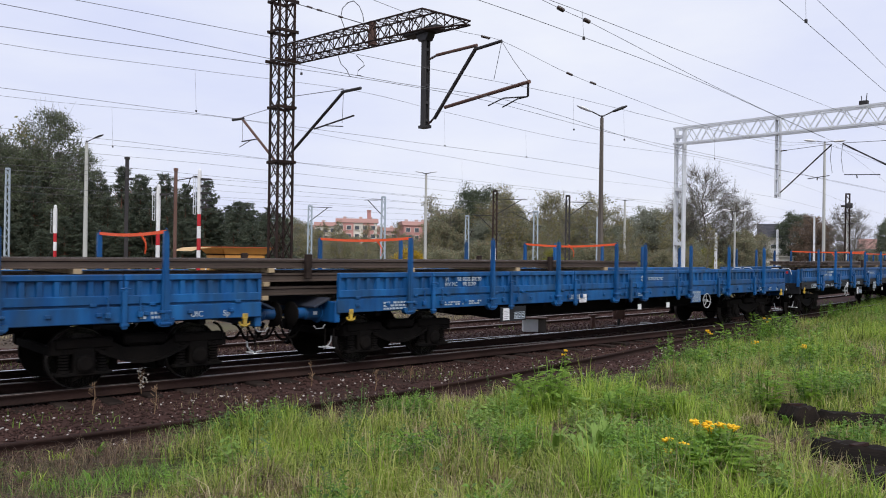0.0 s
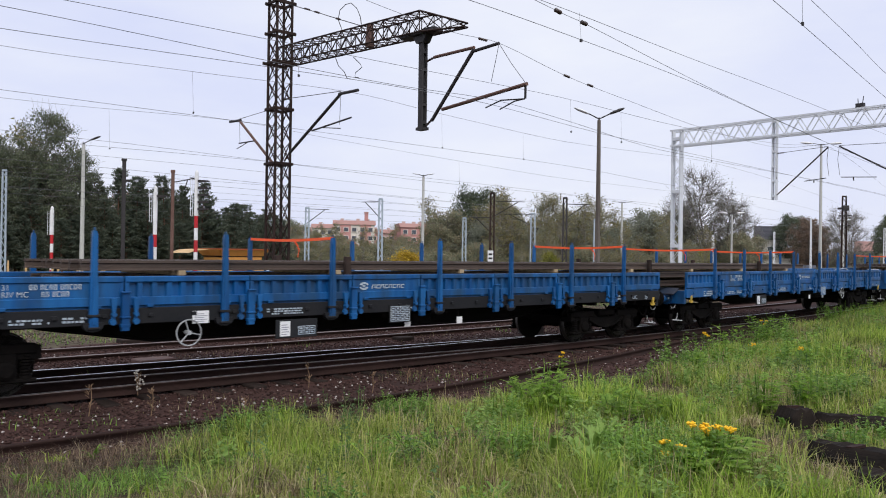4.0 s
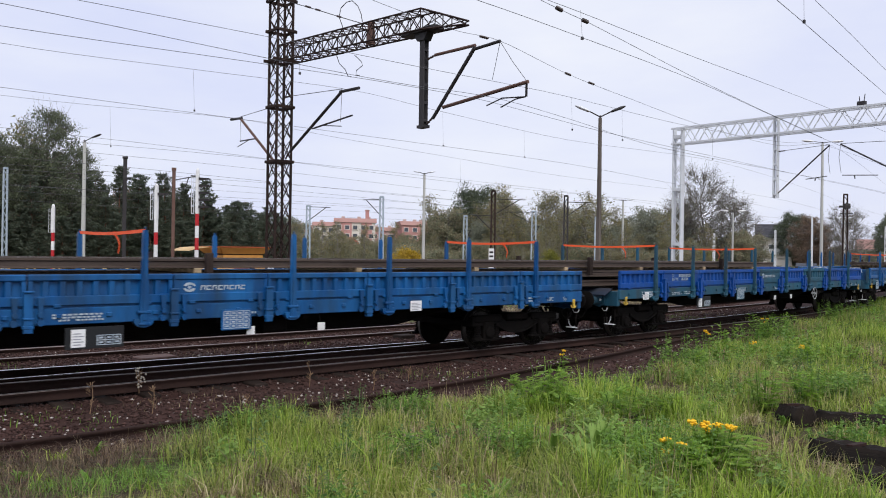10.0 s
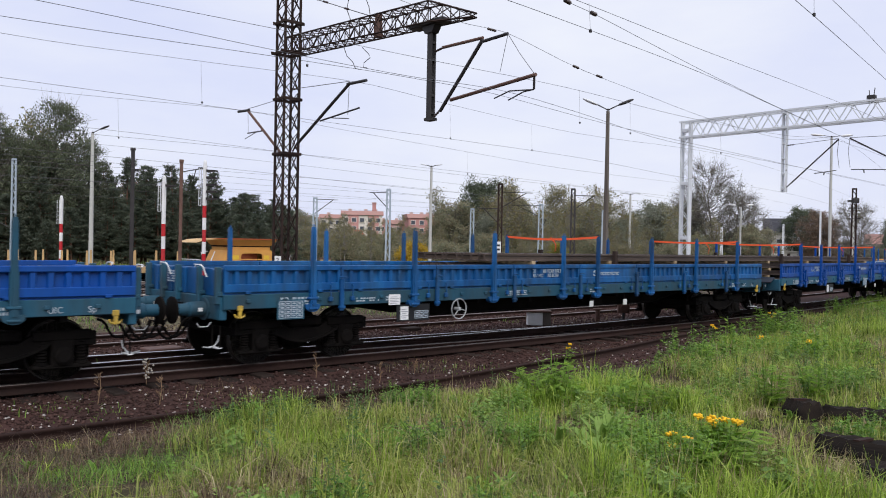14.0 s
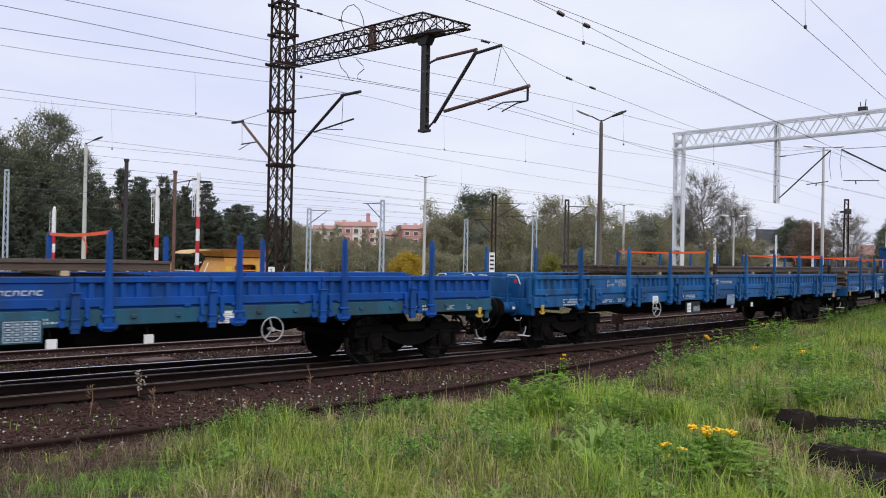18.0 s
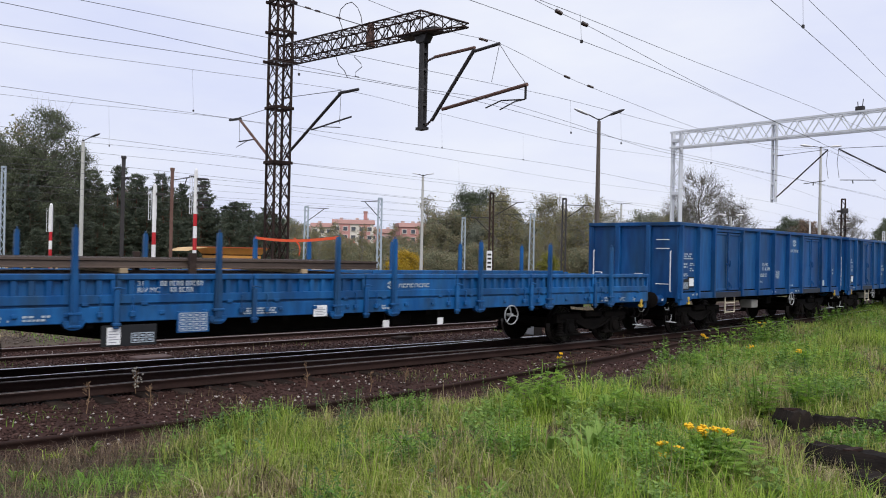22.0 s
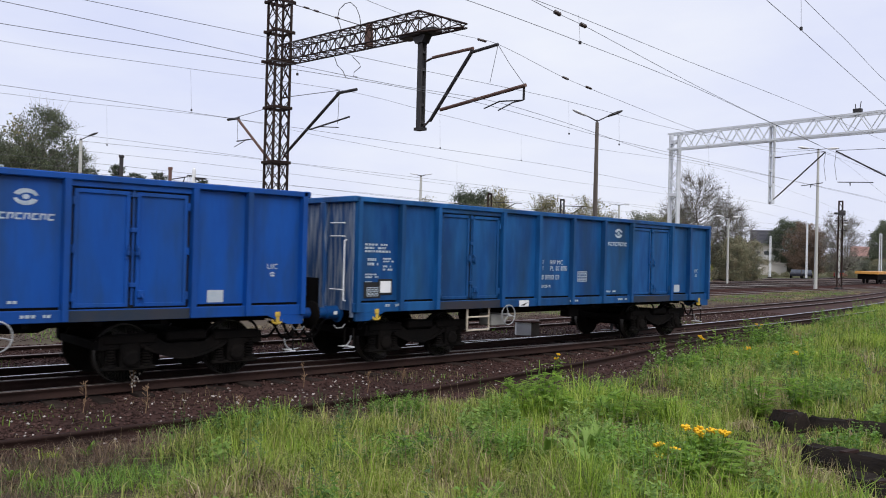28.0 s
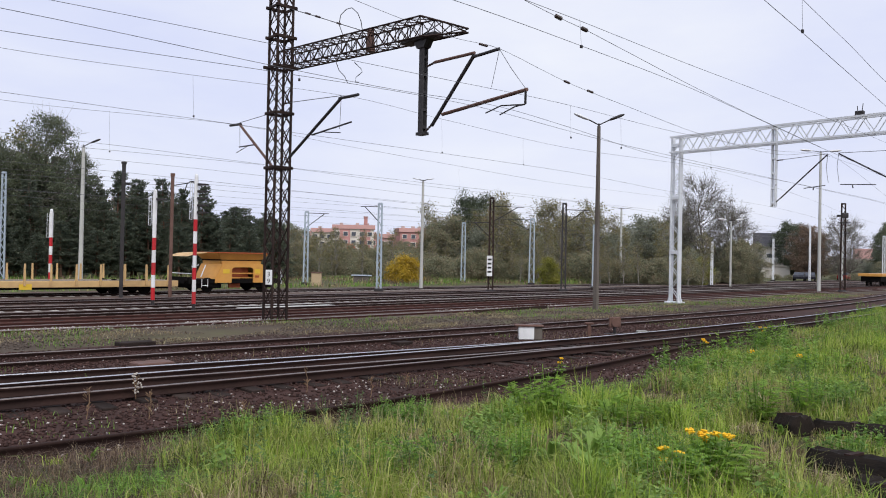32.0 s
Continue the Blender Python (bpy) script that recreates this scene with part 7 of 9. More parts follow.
for x, y, za, zb in ((9.6, 21.5, 7.14, 6.03), (19.0, 21.75, 7.17, 6.0), (10.35, 8.48, 6.16, 5.72), (11.95, 5.58, 6.62, 5.72), (18.2, 15.2, 6.72, 5.80), (20.6, 15.2, 6.73, 5.75), (8.95, 14.9, 6.6, 5.93), (23.6, 22.1, 7.0, 6.03), (27.5, 30.1, 6.9, 5.8), (10.0, 29.2, 7.18, 5.76), (26.5, 15.6, 6.7, 5.7), (34.0, 16.9, 6.95, 5.72)):
    t = thing("dropper_wire", "thin dropper between overhead wires", "wire", "droppers of the overhead wires")
    part("conductor", Geo().tube([(x, y, za), (x + 0.05, y, zb)], 0.003, 4), wire_steel, t)
    part("clamp", Geo().box(x + 0.03, x + 0.07, y - 0.015, y + 0.015, zb - 0.03, zb + 0.02), dark_steel, t)


def line_insulators():
    """Stretched insulators hanging in the wires."""
    for a, b in (((9.86, 8.575, 6.125), (10.02, 8.585, 6.108)), ((10.6, 8.64, 6.09), (10.76, 8.655, 6.083)), ((17.40, 14.775, 7.235), (17.66, 14.785, 7.21)), ((18.5, 14.83, 7.145), (18.78, 14.845, 7.125)), ((14.0, 14.665, 7.60), (14.3, 14.67, 7.60))):
        t = thing("line_insulator", "dark insulator hung in the overhead wire", "insulator", "insulators in the wires")
        insulator(t, a, b, 4)


line_insulators()


# ---------------------------------------------------------------- houses in the distance
def polar(bearing, dist):
    """A place by its bearing (degrees from the x axis) and distance from the bank."""
    return dist * math.cos(radians(bearing)), dist * math.sin(radians(bearing))


wall_white = surface("cream_render", (0.62, 0.58, 0.52), (0.70, 0.66, 0.60), 0.9, scale=0.3, fine=4, bump=0.1)
# brick red with the haze of distance mixed into its colour
hazed_red_wall = surface("hazed_brick_red_render", (0.46, 0.235, 0.22), (0.52, 0.28, 0.26), 0.9, scale=0.3, fine=4, bump=0.1)
wall_pink = surface("pinkish_render", (0.48, 0.36, 0.34), (0.55, 0.42, 0.39), 0.9, scale=0.3, fine=4, bump=0.1)
roof_red = surface("red_roof", (0.33, 0.19, 0.17), (0.38, 0.23, 0.20), 0.85, scale=0.4, fine=5, bump=0.1)
roof_bright = surface("bright_red_roof", (0.55, 0.10, 0.07), (0.62, 0.14, 0.09), 0.8, scale=0.4, fine=5, bump=0.1)
roof_dark = surface("dark_slate_roof", (0.045, 0.045, 0.055), (0.07, 0.07, 0.08), 0.8, scale=0.4, fine=5, bump=0.2)
pane_dark = surface("dark_window_glass", (0.05, 0.055, 0.07), (0.09, 0.10, 0.12), 0.12, scale=1, fine=4, bump=0)


def flats(bearing, dist, w, h, d, turn, wall, stripe, label, cols, storeys):
    x, y = polar(bearing, dist)
    t = thing("apartment_building", label, "building", "blocks of flats beyond the trees")
    part("wall", Geo().box(-w / 2, w / 2, -d / 2, d / 2, 0, h), wall, t)
    part("roof", Geo().prism([(-d / 2 - 0.5, h), (d / 2 + 0.5, h), (d / 2 - 1.5, h + 1.3), (-d / 2 + 1.5, h + 1.3)], "x", -w / 2 - 0.4, w / 2 + 0.4), roof_red, t)
    if stripe:
        for u in (-0.22, 0.28):
            part("stair_bay", Geo().box(w * u - 1.6, w * u + 1.6, -d / 2 - 0.25, -d / 2, 0, h - 0.1), stripe, t, "red stair bay")
    for i in range(cols):
        for j in range(storeys):
            u = -w / 2 + w * (i + 0.5) / cols
            z = 1.3 + j * (h - 1.0) / storeys
            win = part("window", Geo().box(u - 0.75, u + 0.75, -d / 2 - 0.32, -d / 2 - 0.26, z, z + 1.4), wall_white, t)
            part("pane", Geo().box(u - 0.62, u + 0.62, -d / 2 - 0.34, -d / 2 - 0.325, z + 0.12, z + 1.28), pane_dark, win)
    for u in (-0.3, 0.1, 0.35):
        part("chimney", Geo().box(w * u - 0.5, w * u + 0.5, -0.4, 0.4, h + 0.5, h + 2.0), wall_pink, t)
    t.matrix_basis = pose(x, y, -0.2, 0, 0, turn)


flats(58.9, 275, 17, 9.6, 11, -38, wall_pink, hazed_red_wall, "four-storey pinkish block of flats with red roof", 7, 4)
flats(56.5, 262, 11, 10.2, 11, -36, wall_white, None, "four-storey cream block of flats", 5, 4)
flats(54.9, 250, 12, 11.0, 11, -34, wall_white, hazed_red_wall, "four-storey cream block of flats with red stair bays", 5, 4)
flats(52.7, 268, 11, 9.0, 11, -32, wall_pink, hazed_red_wall, "low pinkish block of flats", 4, 3)
flats(50.9, 255, 8, 10.6, 11, -30, hazed_red_wall, None, "four-storey brick-red block of flats", 3, 4)
flats(49.2, 275, 7, 9.2, 11, -30, wall_white, None, "small cream block of flats", 3, 3)


def smoke_stack():
    x, y = polar(54.05, 248)
    t = thing("chimney_stack", "square red boiler-house chimney", "chimney")
    part("shaft", Geo().box(-0.55, 0.55, -0.55, 0.55, 0, 14.6, 0.05), hazed_red_wall, t)
    part("crown", Geo().box(-0.65, 0.65, -0.65, 0.65, 14.6, 15.0), roof_red, t)
    t.matrix_basis = pose(x, y, -0.2, 0, 0, -34)


def villa(bearing, dist, label, h, w, roofm, rise=3.6):
    x, y = polar(bearing, dist)
    t = thing("house", label, "house", "houses beyond the yard")
    part("wall", Geo().box(-w / 2, w / 2, -4, 4, 0, h), wall_white, t)
    part("roof", Geo().prism([(-4.6, h - 0.1), (4.6, h - 0.1), (0, h + rise)], "x", -w / 2 - 0.5, w / 2 + 0.5), roofm, t)
    for i in range(3):
        for j in range(2):
            u, z = -w / 2 + w * (i + 0.5) / 3, 0.9 + j * 2.8
            win = part("window", Geo().box(u - 0.6, u + 0.6, -4.08, -4.0, z, z + 1.4), sign_white, t)
            part("pane", Geo().box(u - 0.5, u + 0.5, -4.1, -4.085, z + 0.1, z + 1.3), pane_dark, win)
    part("balcony", Geo().box(-w * 0.3, w * 0.3, -5.2, -4.0, 3.2, 3.35).box(-w * 0.3, w * 0.3, -5.2, -5.1, 3.35, 4.2), sign_white, t)
    part("annexe", Geo().box(-w * 0.6, w * 0.7, -7.0, -4.0, 0, 2.4, 0.03).box(-w * 0.65, w * 0.75, -7.3, -4.0, 2.4, 2.6), wall_white, t, "flat-roofed white annexe")
    t.matrix_basis = pose(x, y, -0.2, 0, 0, -62)


smoke_stack()
villa(26.75, 190, "white two-storey house with a dark pitched roof", 6.6, 5.6, roof_dark, 3.0)
villa(55.4, 205, "small house with a bright red roof below the flats", 3.2, 3.0, roof_bright, 2.6)
villa(19.6, 330, "distant pale house with a dark roof", 6.5, 12.0, roof_dark)
villa(20.8, 340, "distant pale house with a red roof", 6.0, 11.0, roof_red)


def parked_car(bearing, dist, paint, label, turn):
    x, y = polar(bearing, dist)
    t = thing("car", label, "car", "cars parked beyond the yard")
    part("body", Geo().prism([(-2.1, 0.35), (2.1, 0.35), (2.15, 0.75), (1.2, 0.95), (-2.0, 0.95), (-2.15, 0.7)], "y", -0.85, 0.85), paint, t)
    part("cabin", Geo().prism([(-1.7, 0.95), (0.95, 0.95), (0.35, 1.45), (-1.2, 1.45)], "y", -0.75, 0.75), pane_dark, t)
    for sx in (-1.3, 1.3):
        for sy in (-0.8, 0.8):
            part("wheel", Geo().lathe((sx, sy - 0.1, 0.32), (0, 1, 0), [(0, 0.1), (0, 0.32), (0.2, 0.32), (0.2, 0.1)], 14), sooty, t)
    t.matrix_basis = pose(x, y, -0.15, 0, 0, turn)


car_dark = surface("dark_car_paint", (0.02, 0.022, 0.03), (0.03, 0.03, 0.04), 0.25, scale=3, fine=30, bump=0)
car_red = surface("red_car_paint", (0.4, 0.03, 0.03), (0.45, 0.04, 0.035), 0.25, scale=3, fine=30, bump=0)
car_white = surface("white_car_paint", (0.7, 0.7, 0.7), (0.75, 0.75, 0.75), 0.25, scale=3, fine=30, bump=0)
parked_car(24.9, 150, car_dark, "dark car parked beyond the yard", 20)
parked_car(24.3, 152, car_dark, "dark car parked beyond the yard", 25)
parked_car(22.3, 170, car_red, "red car parked beyond the yard", 10)
parked_car(20.6, 175, car_white, "white car parked beyond the yard", 15)

# ---------------------------------------------------------------- trees
# bark, mixed and grey leaves are lightened to stand in for distance haze
bark = surface("grey_brown_bark", (0.12, 0.105, 0.092), (0.19, 0.17, 0.15), 0.95, scale=3, fine=20, bump=0.8, stretch=(1, 1, 0.3))
birch_bark = surface("white_birch_bark", (0.24, 0.22, 0.20), (0.34, 0.32, 0.29), 0.85, scale=3, fine=20, bump=0.4, stretch=(1, 1, 2), dirt=(0.06, 0.05, 0.045), dirt_amount=0.8, dirt_scale=2.5)
pine_bark = surface("red_brown_pine_bark", (0.11, 0.06, 0.04), (0.17, 0.10, 0.07), 0.95, scale=3, fine=20, bump=0.8, stretch=(1, 1, 0.3))
pine_leaf = foliage("pine_needles", [(0.066, 0.084, 0.062), (0.100, 0.124, 0.086), (0.150, 0.172, 0.115)], through=0.4)
oak_leaf = foliage("dark_oak_leaves", [(0.080, 0.100, 0.062), (0.118, 0.142, 0.082), (0.165, 0.185, 0.105)], through=0.45)
hazed_mixed_leaf = foliage("hazed_autumn_leaves", [(0.135, 0.155, 0.105), (0.215, 0.235, 0.150), (0.285, 0.285, 0.170), (0.33, 0.285, 0.170), (0.30, 0.23, 0.155)], through=0.5)
dense_leaf = foliage("dense_dark_oak_leaves", [(0.060, 0.078, 0.050), (0.085, 0.108, 0.064), (0.12, 0.145, 0.082)], through=0.4)
birch_leaf = foliage("thin_birch_leaves", [(0.13, 0.145, 0.065), (0.21, 0.195, 0.085), (0.30, 0.24, 0.10)], through=0.4)
hazed_grey_leaf = foliage("hazed_grey_green_leaves", [(0.18, 0.20, 0.155), (0.25, 0.27, 0.205), (0.32, 0.325, 0.245)], through=0.5)
red_leaf = foliage("red_brown_leaves", [(0.13, 0.105, 0.075), (0.20, 0.135, 0.095), (0.26, 0.17, 0.115)], through=0.4)
yellow_leaf = foliage("yellow_leaves", [(0.30, 0.20, 0.015), (0.45, 0.30, 0.02), (0.55, 0.38, 0.03)], through=0.3)
lime_leaf = foliage("yellow_green_leaves", [(0.14, 0.16, 0.025), (0.22, 0.22, 0.03), (0.30, 0.27, 0.04)], through=0.3)


def leaf_quads(rng, centres, spread, size, flat=1.0, long=1.0):
    """Small leaf sprays round the given centres."""
    n = len(centres)
    c = centres + rng.normal(0, 1, (n, 3)) * spread
    a = rng.normal(0, 1, (n, 3))
    a[:, 2] *= flat
    a /= np.linalg.norm(a, axis=1)[:, None]
    b = np.cross(a, rng.normal(0, 1, (n, 3)))
    b /= np.linalg.norm(b, axis=1)[:, None]
    s = size * rng.uniform(0.55, 1.3, (n, 1))
    a, b = a * s * long, b * s * 0.55
    v = np.stack([c - a, c - 0.25 * a + b, c + a, c - 0.15 * a - b], 1).reshape(-1, 3)
    return v, np.arange(4 * n).reshape(n, 4)


def tree(name, label, h, crown_from, width, shape, clumps, per, size, leafm, barkm, seed, lean=0.02, twig=0.0, flat=1.0, spread=0.45, trunk=0.016, long=1.0):
    """A trunk with limbs, and a crown of many small sprays; shape(u) is the crown's relative width at relative height u."""
    rng = np.random.default_rng(seed)
    t = thing(name, label, "tree")
    g = Geo()
    top = np.array([lean * h * rng.normal(), lean * h * rng.normal(), h * 0.97])
    pts = [np.array([0, 0, -0.3])]
    for i in range(1, 8):
        u = i / 7
        pts.append(top * u + np.array([rng.normal(0, 0.012 * h), rng.normal(0, 0.012 * h), 0]) * (u < 1))
    for i in range(7):
        ra, rb = trunk * h * (1 - i / 7.6), trunk * h * (1 - (i + 1) / 7.6)
        g.cyl(pts[i], pts[i + 1], ra, rb, n=8, caps=(i in (0, 6)))
    centres = []
    for k in range(clumps):
        u = crown_from + (1 - crown_from) * (k + rng.uniform(0.1, 0.9)) / clumps
        ang, rad = rng.uniform(0, 6.283), width * shape((u - crown_from) / (1 - crown_from)) * math.sqrt(rng.uniform(0.12, 1.0)) * rng.uniform(0.75, 1.15)
        start = top * max(0.12, u - rng.uniform(0.06, 0.16))
        end = top * u + np.array([math.cos(ang) * rad, math.sin(ang) * rad, rng.normal(0, 0.02 * h)])
        mid = (start + end) / 2 + np.array([0, 0, rng.normal(0, 0.03 * h)])
        r = trunk * h * 0.33 * (1.05 - u)
        g.cyl(start, mid, r + 0.012, r * 0.6 + 0.01, n=5, caps=False)
        g.cyl(mid, end, r * 0.6 + 0.01, 0.008, n=5, caps=False)
        if twig:
            for _ in range(int(twig)):
                q = end + rng.normal(0, 1, 3) * width * 0.15 + np.array([0, 0, width * 0.12])
                s0 = mid + (end - mid) * rng.uniform(0.2, 1.0)
                g.cyl(s0, q, 0.015, 0.006, n=4, caps=False)
        centres += [end] * per + [mid] * (per // 4)
    part("trunk", g, barkm, t)
    if per:
        v, f = leaf_quads(rng, np.array(centres), np.array([spread, spread, spread * 0.75]) * width * 0.33, size, flat, long)
        me = raw_mesh("crown", v, f, leafm)
        tagged(part("crown", me, None, t), kind="")
    t.location = (0, 0, -900)
    return t


def pine(label, h, width, seed, bare=0.12, ragged=0.35):
    """A pine: whorls of limbs that turn up at their ends, each with tufts of needle sprays."""
    rng = np.random.default_rng(seed)
    t = thing("pine_tree", label, "tree")
    g = Geo()
    lean = rng.normal(0, 0.015 * h, 2)
    axis = lambda u: np.array([lean[0] * u, lean[1] * u, h * u])
    for i in range(8):
        g.cyl(axis(i / 8) - (0, 0, 0.3 if i == 0 else 0), axis((i + 1) / 8), 0.014 * h * (1 - i / 8.6), 0.014 * h * (1 - (i + 1) / 8.6), n=7, caps=i == 0)
    tufts, along_limb = [], []
    u = bare
    while u < 0.985:
        reach = width * (0.16 + 0.84 * (1 - ((u - bare) / (1 - bare)) ** 2.6)) * rng.uniform(0.55, 1.15)
        for k in range(rng.integers(4, 7)):
            a, r = rng.uniform(0, 6.283), reach * rng.uniform(1 - ragged, 1.1)
            d = np.array([math.cos(a), math.sin(a), 0])
            p0 = axis(u)
            p1 = p0 + d * r * 0.55 + (0, 0, rng.uniform(-0.10, 0.06) * r)
            p2 = p0 + d * r + (0, 0, rng.uniform(0.0, 0.35) * r)
            g.cyl(p0, p1, 0.035 * (1.1 - u), 0.02, n=4, caps=False)
            g.cyl(p1, p2, 0.02, 0.008, n=4, caps=False)
            m = max(3, int(r / 0.26))
            for j in range(m):
                q = 0.25 + 0.75 * (j + rng.uniform(0, 1)) / m
                c = p0 + (p1 - p0) * q / 0.55 if q < 0.55 else p1 + (p2 - p1) * (q - 0.55) / 0.45
                tufts.append(c + rng.normal(0, 0.10, 3) * (1, 1, 0.5))
                along_limb.append(d * 0.8 + (0, 0, 0.45))
        u += rng.uniform(0.022, 0.036)
    part("trunk", g, pine_bark, t)
    per = 17
    c = np.repeat(np.array(tufts), per, 0)
    d = np.repeat(np.array(along_limb), per, 0) + rng.normal(0, 0.55, (len(c), 3))
    d /= np.linalg.norm(d, axis=1)[:, None]
    sd = np.cross(d, rng.normal(0, 1, d.shape))
    sd /= np.linalg.norm(sd, axis=1)[:, None]
    ln = rng.uniform(0.16, 0.34, (len(c), 1))
    c = c + rng.normal(0, 0.07, c.shape)
    v = np.stack([c - 0.2 * d * ln, c + 0.35 * d * ln + sd * 0.038, c + d * ln, c + 0.35 * d * ln - sd * 0.038], 1).reshape(-1, 3)
    part("crown", raw_mesh("crown", v, np.arange(len(v)).reshape(-1, 4), pine_leaf), None, t)
    t.location = (0, 0, -900)
    return t


round_crown = lambda u: math.sqrt(max(0.02, 1 - (1.75 * u - 0.8) ** 2 / 1.1))
tall_crown = lambda u: 0.25 + 0.75 * math.sin(math.pi * min(1, 0.12 + 0.88 * u)) ** 0.7

PROTO = {
    "pine": [pine("dark green pine at the edge of the wood", 11.0, 2.5, 3),
             pine("dark green pine at the edge of the wood", 9.6, 2.3, 4, 0.08),
             pine("dark green pine with a ragged top", 11.5, 2.1, 5, 0.22, 0.55),
             pine("slender dark green pine at the edge of the wood", 10.4, 1.8, 33, 0.15, 0.5)],
    "leafy": [tree("broadleaf_tree", "tall green broadleaf tree with gaps in its crown", 16.5, 0.16, 5.0, tall_crown, 210, 76, 0.115, oak_leaf, bark, 6, spread=0.24, twig=4),
              tree("broadleaf_tree", "green broadleaf tree at the edge of the wood", 12.5, 0.12, 4.0, tall_crown, 150, 66, 0.115, oak_leaf, bark, 7, spread=0.24, twig=2)],
    "oak": [tree("oak_tree", "dense dark green oak with a rounded crown", 11.6, 0.14, 4.7, round_crown, 220, 120, 0.12, dense_leaf, bark, 8, spread=0.28)],
    "mixed": [tree("broadleaf_tree", "broadleaf tree with green and yellowing leaves", 9.5, 0.08, 3.2, tall_crown, 120, 80, 0.115, hazed_mixed_leaf, bark, 9, spread=0.32),
              tree("broadleaf_tree", "broadleaf tree with green and yellowing leaves", 8.4, 0.05, 3.5, round_crown, 120, 80, 0.115, hazed_mixed_leaf, bark, 10, spread=0.32),
              tree("broadleaf_tree", "grey-green willow with a rounded crown", 8.0, 0.04, 3.4, round_crown, 120, 80, 0.115, hazed_grey_leaf, bark, 11, spread=0.32)],
    "birch": [tree("birch_tree", "slender birch with thin yellowing leaves", 11.0, 0.25, 2.3, tall_crown, 70, 26, 0.12, birch_leaf, birch_bark, 12, twig=4, trunk=0.010),
              tree("birch_tree", "slender birch with thin yellowing leaves", 10.0, 0.35, 1.9, tall_crown, 56, 20, 0.12, birch_leaf, birch_bark, 13, twig=4, trunk=0.010)],
    "bare": [tree("willow_tree", "half-bare tree with spreading grey limbs", 14.0, 0.16, 4.2, round_crown, 130, 15, 0.10, hazed_grey_leaf, bark, 14, twig=16, trunk=0.015),
             tree("willow_tree", "half-bare tree with spreading grey limbs", 12.0, 0.14, 3.5, round_crown, 110, 13, 0.10, hazed_grey_leaf, bark, 15, twig=16, trunk=0.014)],
    "red": [tree("copper_tree", "broad red-brown autumn tree beyond the yard", 11.5, 0.10, 4.4, round_crown, 150, 100, 0.13, red_leaf, bark, 16, spread=0.3)],
    "bush": [tree("bush", "low green and brown bush by the yard", 3.2, 0.02, 2.2, round_crown, 70, 80, 0.085, hazed_mixed_leaf, bark, 17, trunk=0.02),
             tree("bush", "low grey-green bush beside the yard", 2.6, 0.02, 2.2, tall_crown, 70, 70, 0.085, hazed_mixed_leaf, bark, 18, trunk=0.02)],
    "gold": [tree("bush", "bright yellow autumn bush by the sidings", 2.9, 0.02, 1.7, round_crown, 60, 60, 0.09, yellow_leaf, bark, 19, trunk=0.02)],
    "lime": [tree("bush", "rounded yellow-green bush by the wood", 3.6, 0.02, 1.6, tall_crown, 60, 60, 0.09, lime_leaf, bark, 20, trunk=0.02)],
}


def plant(kind, which, bearing, dist, scale=1.0, wide=1.0, turn=None, sink=0.0):
    src = PROTO[kind][which % len(PROTO[kind])]
    x, y = polar(bearing, dist)
    rz = (bearing * 97 + dist * 31) % 360 if turn is None else turn
    return copy_thing(src, pose(x, y, -0.2 - sink, 0, 0, rz) @ Matrix.Diagonal((scale * wide, scale * wide, scale, 1)))


_r = random.Random(77)
# wood on the left
for b, d, s, k in ((78.9, 88, 0.86, 0.9), (77.0, 96, 0.80, 0.8), (74.9, 90, 0.98, 0.86), (73.2, 95, 0.80, 0.8)):
    plant("leafy", 0, b, d, s, k)
plant("birch", 0, 79.3, 90, 1.45)
plant("birch", 1, 76.6, 99, 1.6)
plant("leafy", 1, 75.6, 88, 0.95)
plant("leafy", 1, 77.6, 90, 1.0)
for i in range(40):
    b = 79.5 - i * 0.5 + _r.uniform(-0.25, 0.25)
    top = float(np.interp(b, [60, 62, 64, 67, 70, 72, 80], [0.70, 0.73, 0.79, 0.90, 1.0, 1.04, 1.08]))
    plant("pine", i, b, 84 + _r.uniform(0, 14), top * _r.uniform(0.72, 1.04), 1.12)
for i in range(36):
    plant("pine", i + 1, 80 - i * 0.56 + _r.uniform(-0.3, 0.3), 104 + _r.uniform(0, 10), _r.uniform(0.66, 0.92) * (0.88 if i > 24 else 1.0), 1.5)
for i in range(22):
    plant("pine", i, 79.5 - i * 0.9 + _r.uniform(-0.4, 0.4), 80 + _r.uniform(0, 5), _r.uniform(0.36, 0.58), 1.8)
# scrub below the flats
for i in range(24):
    b = 60.5 - i * 0.52 + _r.uniform(-0.2, 0.2)
    plant("mixed", i, b, 118 + _r.uniform(0, 40), _r.uniform(0.42, 0.64), 1.1)
for i in range(22):
    plant("bush", i, 60.5 - i * 0.55 + _r.uniform(-0.2, 0.2), 92 + _r.uniform(0, 22), _r.uniform(0.7, 1.25), 1.15)
plant("birch", 0, 49.6, 112, 0.93)
plant("birch", 1, 56.3, 110, 0.55)
plant("birch", 1, 53.4, 112, 0.6)
for b, d, s in ((51.3, 80, 0.92), (50.9, 81, 0.8), (52.0, 82, 0.6)):
    plant("gold", 0, b, d, s)
